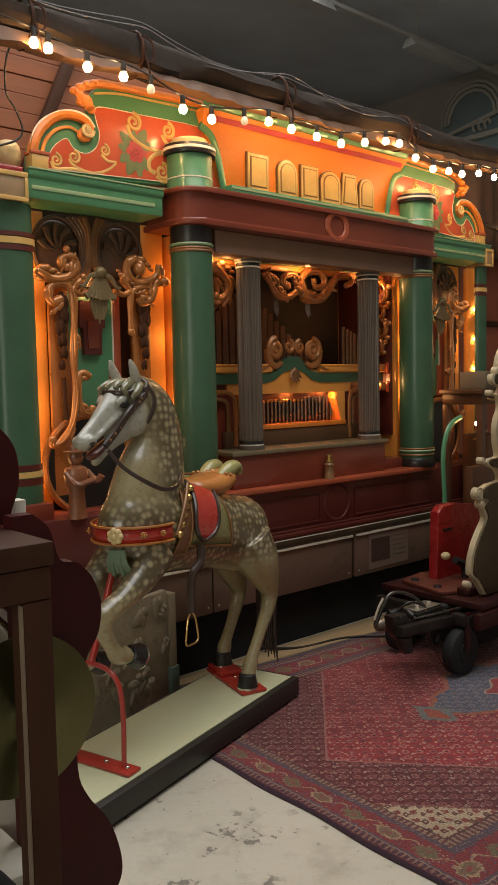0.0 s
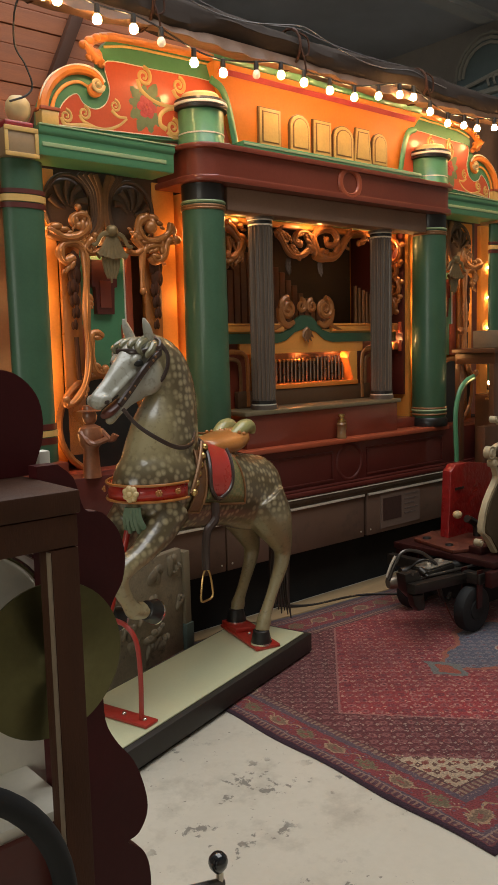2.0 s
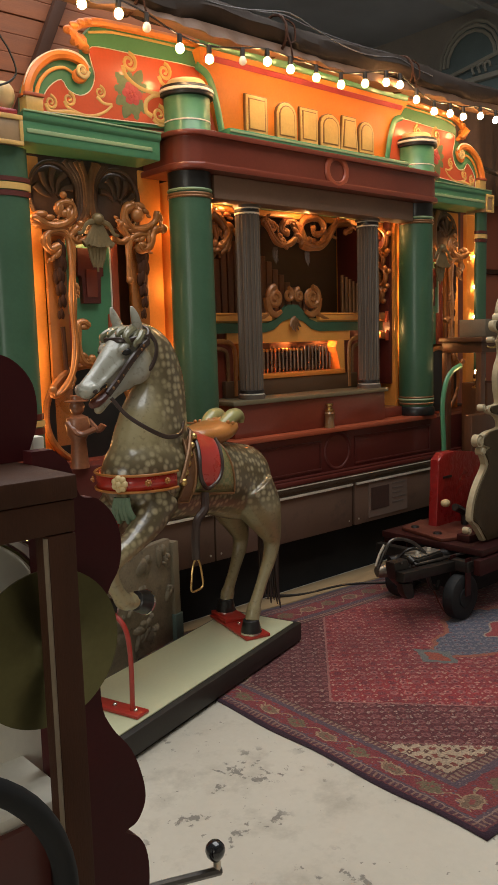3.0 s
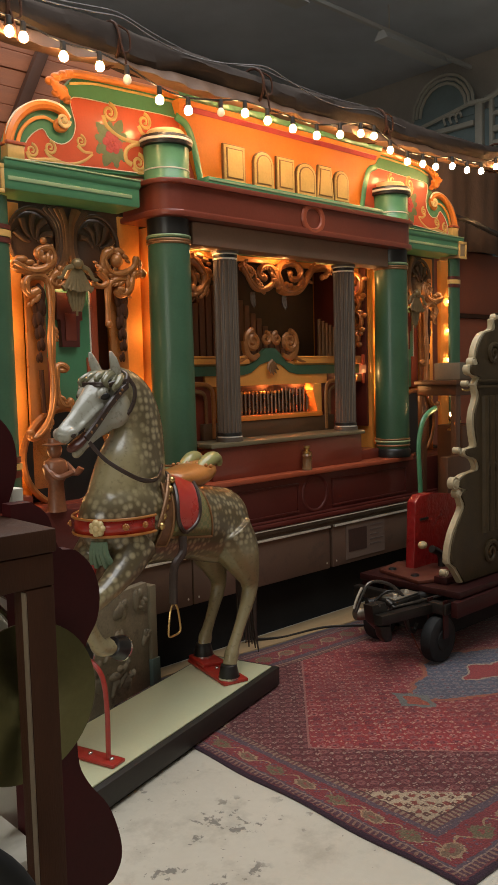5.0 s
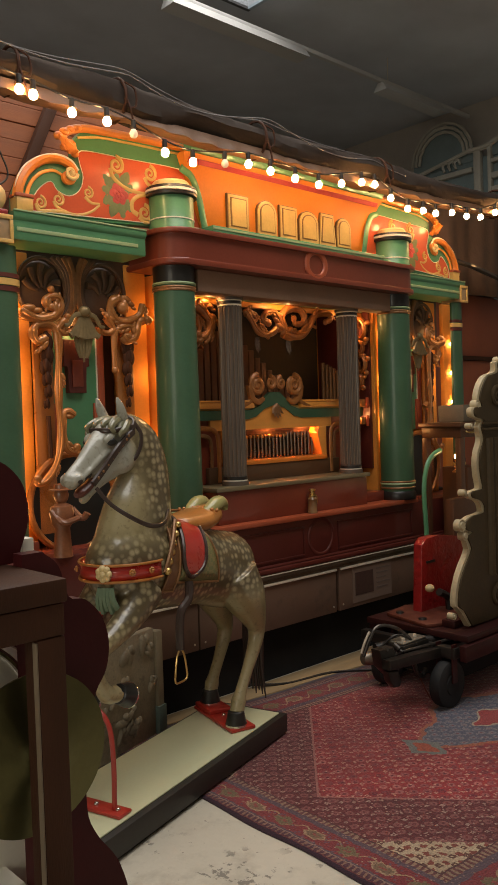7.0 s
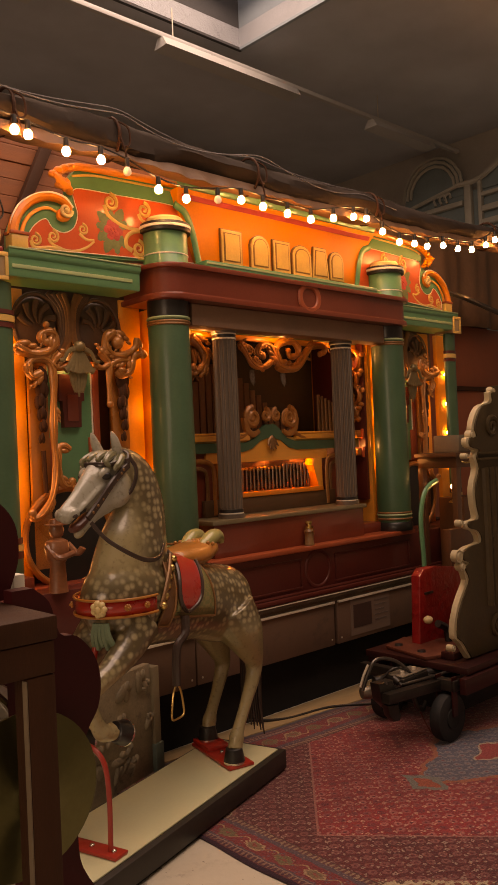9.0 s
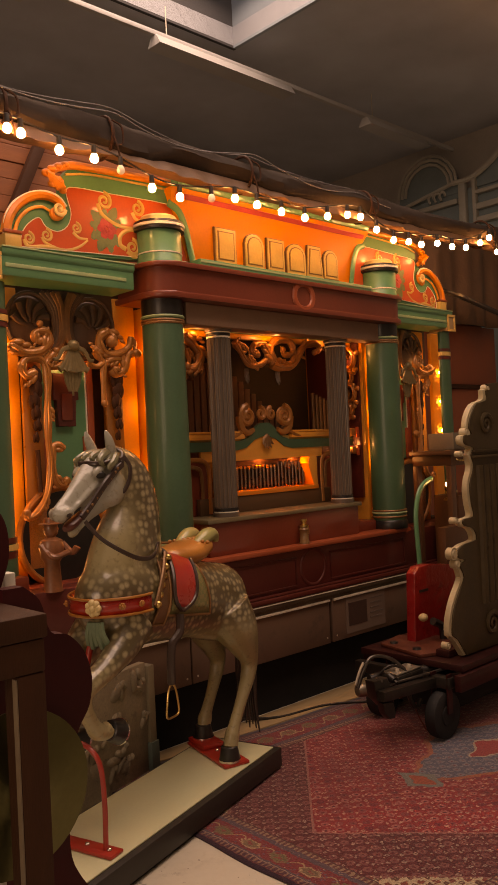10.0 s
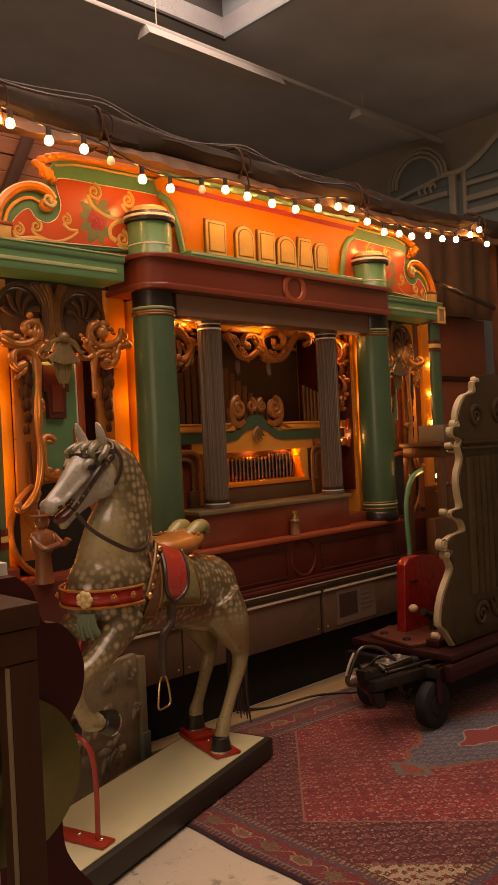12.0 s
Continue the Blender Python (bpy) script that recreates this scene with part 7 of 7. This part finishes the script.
part("scroll_edge", extrude(bmesh.new(), OUT + RIGHT, PY, PY + .032, bevel=0.004), surface("aged_cream_edge_paint", (0.42, 0.35, 0.22), 0.5, vary=0.35, scale=9), tallp, "aged cream scrolled edge")
FACE = surface("dark_olive_brown_paint", (0.050, 0.034, 0.016), 0.5, vary=0.55, scale=9, dirt=(0.080, 0.048, 0.021))
FACE.node_tree.nodes["Principled BSDF"].inputs["Specular IOR Level"].default_value = 0.25
CURLC = bpy.data.materials["aged_cream_edge_paint"]
for (cx, cz), cr in zip([(3.999, 1.778), (3.768, 1.537), (3.703, 1.427), (3.625, 1.082), (3.590, 0.915), (3.617, 0.859), (3.499, 0.460)], (.020, .026, .016, .018, .032, .024, .018)):
    part("edge_curl", lathe(bmesh.new(), [(0.0, -.02), (cr * .5, -.022), (cr * .75, -.014), (cr, -.018), (cr, .018), (0.0, .018)], None, 20, Matrix.Translation((cx, PY + .012, cz)) @ Matrix.Rotation(radians(-90), 4, "X")), CURLC, tallp, "cream scroll curl")
part("face", extrude(bmesh.new(), [(a + .022, b - .004 if b > 1.7 else b) for a, b in OUT] + [(a - .02, b) for a, b in RIGHT], PY - .008, PY + .002, bevel=0.003), FACE, tallp)
for k in range(7):
    fx_ = 3.86 + 0.06 * k
    part("flute", tube(bmesh.new(), [(fx_, PY - .006, 0.62), (fx_ + .004, PY - .006, 1.0), (fx_, PY - .006, 1.36)], 0.026, seg=8, smooth=2), FACE, tallp)
for z in (1.40, 1.43):
    part("cross_moulding", boxes((3.80, 4.55, PY - .025, PY - .006, z, z + .014), bevel=0.003), FACE, tallp)
for cx, cz, r in ((3.92, 0.50, 0.07), (3.95, 1.58, 0.06), (3.92, 0.95, 0.05), (4.2, 1.60, 0.08)):
    part("carved_volute", volute(bmesh.new(), (cx, cz), PY - .012, r, 0.016, 1.7), FACE, tallp)
bm = bmesh.new()
for k in range(7):
    leaf(bm, (4.08 + .01 * k, 0.46), (4.0 + .06 * k, 0.60 - .01 * abs(k - 3)), PY - .012, 0.022, 0.012)
part("carved_leaf", bm, FACE, tallp)

# ---- desk, boxes and small lamp beside the organ ----
desk = thing("writing_desk", (4.85, 3.05, 0), "small brown wooden desk with a drawer and brass handle", "desk")
BROWN = surface("dark_brown_varnished_wood", (0.085, 0.034, 0.014), 0.4, vary=0.4, scale=5, stretch=(3, 1, 1), coat=0.3)
part("desk_top", boxes((4.54, 5.05, 2.95, 3.28, 1.405, 1.435), bevel=0.004), BROWN, desk)
dr = part("drawer", boxes((4.565, 5.02, 2.965, 3.27, 1.335, 1.404), bevel=0.003), BROWN, desk)
part("drawer_handle", tube(bmesh.new(), [(4.62, 2.962, 1.375), (4.63, 2.945, 1.367), (4.70, 2.945, 1.367), (4.71, 2.962, 1.375)], 0.006, seg=8, smooth=2), BRASS, dr, "brass drawer handle")
for lx, ly in ((4.59, 2.99), (5.0, 2.99), (4.59, 3.25), (5.0, 3.25)):
    part("leg", boxes((lx - .025, lx + .025, ly - .02, ly + .02, 0.0, 1.335), bevel=0.003), BROWN, desk)
solid("grey_box", boxes((4.66, 4.98, 3.0, 3.2, 1.436, 1.55), bevel=0.006), surface("grey_board_box", (0.13, 0.105, 0.07), 0.7, vary=0.3), "grey cardboard box on the desk", "box")
solid("wooden_crate", boxes((4.30, 4.72, 2.86, 2.92, 0.372, 0.96), bevel=0.006), BROWN, "brown varnished wooden board crate beside the desk", "crate")
solid("wooden_chest", boxes((4.72, 4.97, 3.02, 3.22, 0.0, 1.13), bevel=0.006), BROWN, "brown wooden chest under the desk", "chest")
lampx = thing("table_lamp", (4.70, 3.06, 1.10), "small lit bare bulb lamp on the chest", "lamp")
part("lamp_foot", lathe(bmesh.new(), [(0.03, 1.101), (0.03, 1.11), (0.008, 1.12), (0.008, 1.17), (0.014, 1.175), (0.014, 1.195)], (4.655, 3.06, 0.0), 14), BRASS, lampx)
part("bulb", ball(bmesh.new(), (4.655, 3.06, 1.208), 0.016, u=14, v=10), BULB, lampx)
solid("green_hoop", tube(bmesh.new(), [(p[0], 3.14, p[1]) for p in [(4.588, 1.250), (4.508, 1.224), (4.439, 1.169), (4.399, 1.068), (4.390, 0.958), (4.398, 0.828), (4.404, 0.680), (4.382, 0.260), (4.359, -0.084)]], 0.020, seg=10, flat=0.7), GREEN_L, "green painted bent hoop beside the organ", "hoop")

# ---- open cabinet with drum and cymbal in the foreground ----
CY = 0.905
cab = thing("drum_cabinet", (0.3, 1.1, 0), "open dark wooden cabinet frame with white inside", "cabinet")
part("cabinet_top", boxes((-0.30, 0.466, CY, 1.12, 1.283, 1.313), bevel=0.003), DARKW, cab)
part("top_rail", boxes((-0.30, 0.462, CY + .003, CY + .03, 1.242, 1.282), bevel=0.002), DARKW, cab)
for x0, x1, y0, y1 in ((0.424, 0.462, CY + .003, CY + .04), (-0.30, -0.26, CY + .003, CY + .04)):
    part("post", boxes((x0, x1, y0, y1, 0.0, 1.241), bevel=0.003), DARKW, cab)
part("post_edge", boxes((0.4222, 0.4238, CY + .004, CY + .014, 0.05, 1.238)), surface("pale_worn_edge", (0.20, 0.15, 0.10), 0.5, vary=0.3), cab)
WH = surface("off_white_cabinet_paint", (0.80, 0.76, 0.64), 0.6, vary=0.15)
part("back_panel", boxes((-0.30, 0.498, 1.10, 1.115, 0.0, 1.241)), WH, cab)
part("white_post", boxes((0.502, 0.520, 1.09, 1.112, 0.0, 1.341), bevel=0.002), WH, cab, "white painted corner post")
part("shelf", boxes((-0.30, 0.46, 0.96, 1.10, 0.86, 0.875), bevel=0.002), WH, cab)
part("shelf_block", boxes((0.18, 0.235, 1.0, 1.05, 0.876, 0.92), bevel=0.003), surface("bare_pine_block", (0.42, 0.26, 0.11), 0.6, vary=0.3), cab, "bare pine block")
part("lower_panel", boxes((-0.30, 0.42, CY + .045, CY + .055, 0.0, 0.858)), MAROON, cab)
MARB = surface("deep_maroon_board_paint", (0.050, 0.004, 0.005), 0.6, coat=0.0, vary=0.3, scale=4)
MARB.node_tree.nodes["Principled BSDF"].inputs["Specular IOR Level"].default_value = 0.25
MB = [(0.495, 1.330), (0.519, 1.307), (0.533, 1.262), (0.560, 1.253), (0.585, 1.225), (0.596, 1.186), (0.590, 1.146), (0.571, 1.116), (0.555, 1.069), (0.549, 0.958), (0.564, 0.910), (0.596, 0.863), (0.614, 0.810), (0.616, 0.772), (0.600, 0.745), (0.579, 0.737), (0.603, 0.717), (0.616, 0.683), (0.616, 0.629), (0.601, 0.566), (0.580, 0.520)]
MB = [tuple(p) for p in spline(MB, 4)] + [(MB[-1][0], 0.0), (0.464, 0.0), (0.464, MB[0][1])]
solid("scalloped_board", extrude(bmesh.new(), MB, 1.02, 1.045), MARB, "deep maroon board with a scalloped edge beside the cabinet", "board")
UB = [(0.384, 1.462), (0.430, 1.463), (0.466, 1.451), (0.492, 1.418), (0.496, 1.370), (0.482, 1.327)]
solid("round_topped_board", extrude(bmesh.new(), [tuple(p) for p in spline(UB, 5)] + [(UB[-1][0], 1.3135), (UB[0][0], 1.3135)], 1.06, 1.085), MARB, "deep maroon board with a rounded top on the cabinet", "board")
cymc = [(0.452, 1.072)]
cym = thing("cymbal", (cymc[0][0], 0.975, cymc[0][1]), "dull dark brass cymbal hung behind the cabinet post", "cymbal")
CYMB = surface("dull_dark_brass", (0.13, 0.12, 0.055), 0.36, metal=1.0, vary=0.3, scale=5, bump=0.2)
mm = Matrix.Translation((cymc[0][0], 0.982, cymc[0][1])) @ Matrix.Rotation(radians(90), 4, "X")
part("plate", lathe(bmesh.new(), [(0.0, 0.026), (0.015, 0.025), (0.026, 0.018), (0.035, 0.012), (0.068, 0.007), (0.107, 0.0), (0.107, -.003), (0.062, 0.004), (0.0, 0.004)], None, 56, mm), CYMB, cym)
part("stud", lathe(bmesh.new(), [(0.0, 0.034), (0.004, 0.033), (0.004, 0.02)], None, 10, mm), STEEL, cym)
part("hanger", tube(bmesh.new(), [(cymc[0][0], 1.0, cymc[0][1]), (cymc[0][0], 1.014, cymc[0][1]), (cymc[0][0] + .06, 1.03, cymc[0][1] - .01)], 0.004, seg=6, smooth=2), STEEL, cym)
drc = [(0.366, 1.099)]
snare = thing("snare_drum", (drc[0][0], 1.06, 0.82), "white headed snare drum with chrome hoop in the cabinet", "drum")
ds = Matrix.Translation((drc[0][0], 1.06, drc[0][1])) @ Matrix.Rotation(radians(90), 4, "X")
part("drumhead", lathe(bmesh.new(), [(0.0, 0.004), (0.117, 0.003), (0.121, 0.0)], None, 48, ds), WH, snare)
part("shell", lathe(bmesh.new(), [(0.122, 0.0), (0.122, -.14)], None, 48, ds), MAROON, snare)
bm = bmesh.new()
tube(bm, [tuple(ds @ Vector((0.125 * math.cos(a), 0.125 * math.sin(a), 0.006))) for a in [math.tau * i / 48 for i in range(49)]], 0.005, seg=8, smooth=1)
part("hoop", bm, CHROME, snare, "chrome hoop")
for k in range(6):
    a = math.tau * (k + .1) / 6
    part("lug", ball(bmesh.new(), ds @ Vector((0.131 * math.cos(a), 0.131 * math.sin(a), 0.0)), 0.009, u=8, v=6), CHROME, snare)
part("rod", tube(bmesh.new(), [tuple(ds @ Vector((0.08, 0.115, 0.008))), tuple(ds @ Vector((0.13, 0.085, 0.01))), tuple(ds @ Vector((0.18, 0.095, 0.008)))], 0.004, seg=6), CHROME, snare)
# wheel and crank low in the foreground
wc = [(0.196, 0.838)]
wheel = thing("hand_wheel", (wc[0][0], 0.84, wc[0][1] - .2), "black iron hand wheel before the cabinet", "wheel")
bm = bmesh.new()
tube(bm, [(wc[0][0] + 0.19 * math.cos(a), 0.84, wc[0][1] + 0.19 * math.sin(a)) for a in [math.tau * i / 56 for i in range(57)]], 0.0145, seg=10, smooth=1)
part("rim", bm, VOID, wheel, "matt black rim")
for k in range(4):
    a = 2.2 + 0.95 * k
    part("spoke", tube(bmesh.new(), [(wc[0][0], 0.84, wc[0][1]), (wc[0][0] + 0.185 * math.cos(a), 0.84, wc[0][1] + 0.185 * math.sin(a))], 0.009, smooth=1), BLACK, wheel)
part("axle", tube(bmesh.new(), [(wc[0][0], 0.82, wc[0][1]), (wc[0][0], 0.92, wc[0][1])], 0.02, smooth=1, up=(0, 0, 1)), BLACK, wheel)
kc = [(0.826, 0.544), (0.832, 0.513), (0.829, 0.499), (0.705, 0.534), (0.571, 0.566)]
crank = thing("crank_handle", (kc[3][0], 1.12, kc[3][1]), "steel crank with a black ball knob", "crank")
part("knob", lathe(bmesh.new(), [(0.006, -.022), (0.010, -.018), (0.0165, -.009), (0.0188, 0.0), (0.0170, 0.008), (0.0105, 0.0155), (0.0, 0.018)], (kc[0][0], 1.12, kc[0][1]), 24), surface("glossy_black_knob", (0.01, 0.011, 0.014), 0.15, coat=0.8, vary=0.1, bump=0), crank, "glossy black ball knob")
part("pin", tube(bmesh.new(), [(kc[0][0] + .003, 1.12, kc[0][1] - .02), (kc[2][0], 1.12, kc[2][1])], 0.007, smooth=1), STEEL, crank)
part("arm", tube(bmesh.new(), [(kc[2][0] + .006, 1.12, kc[2][1]), (kc[3][0], 1.12, kc[3][1]), (kc[4][0], 1.12, kc[4][1]), (0.50, 1.05, kc[4][1] - .02)], 0.0085, seg=8, smooth=1), surface("dark_worn_steel", (0.16, 0.15, 0.14), 0.35, metal=0.9, vary=0.3), crank)
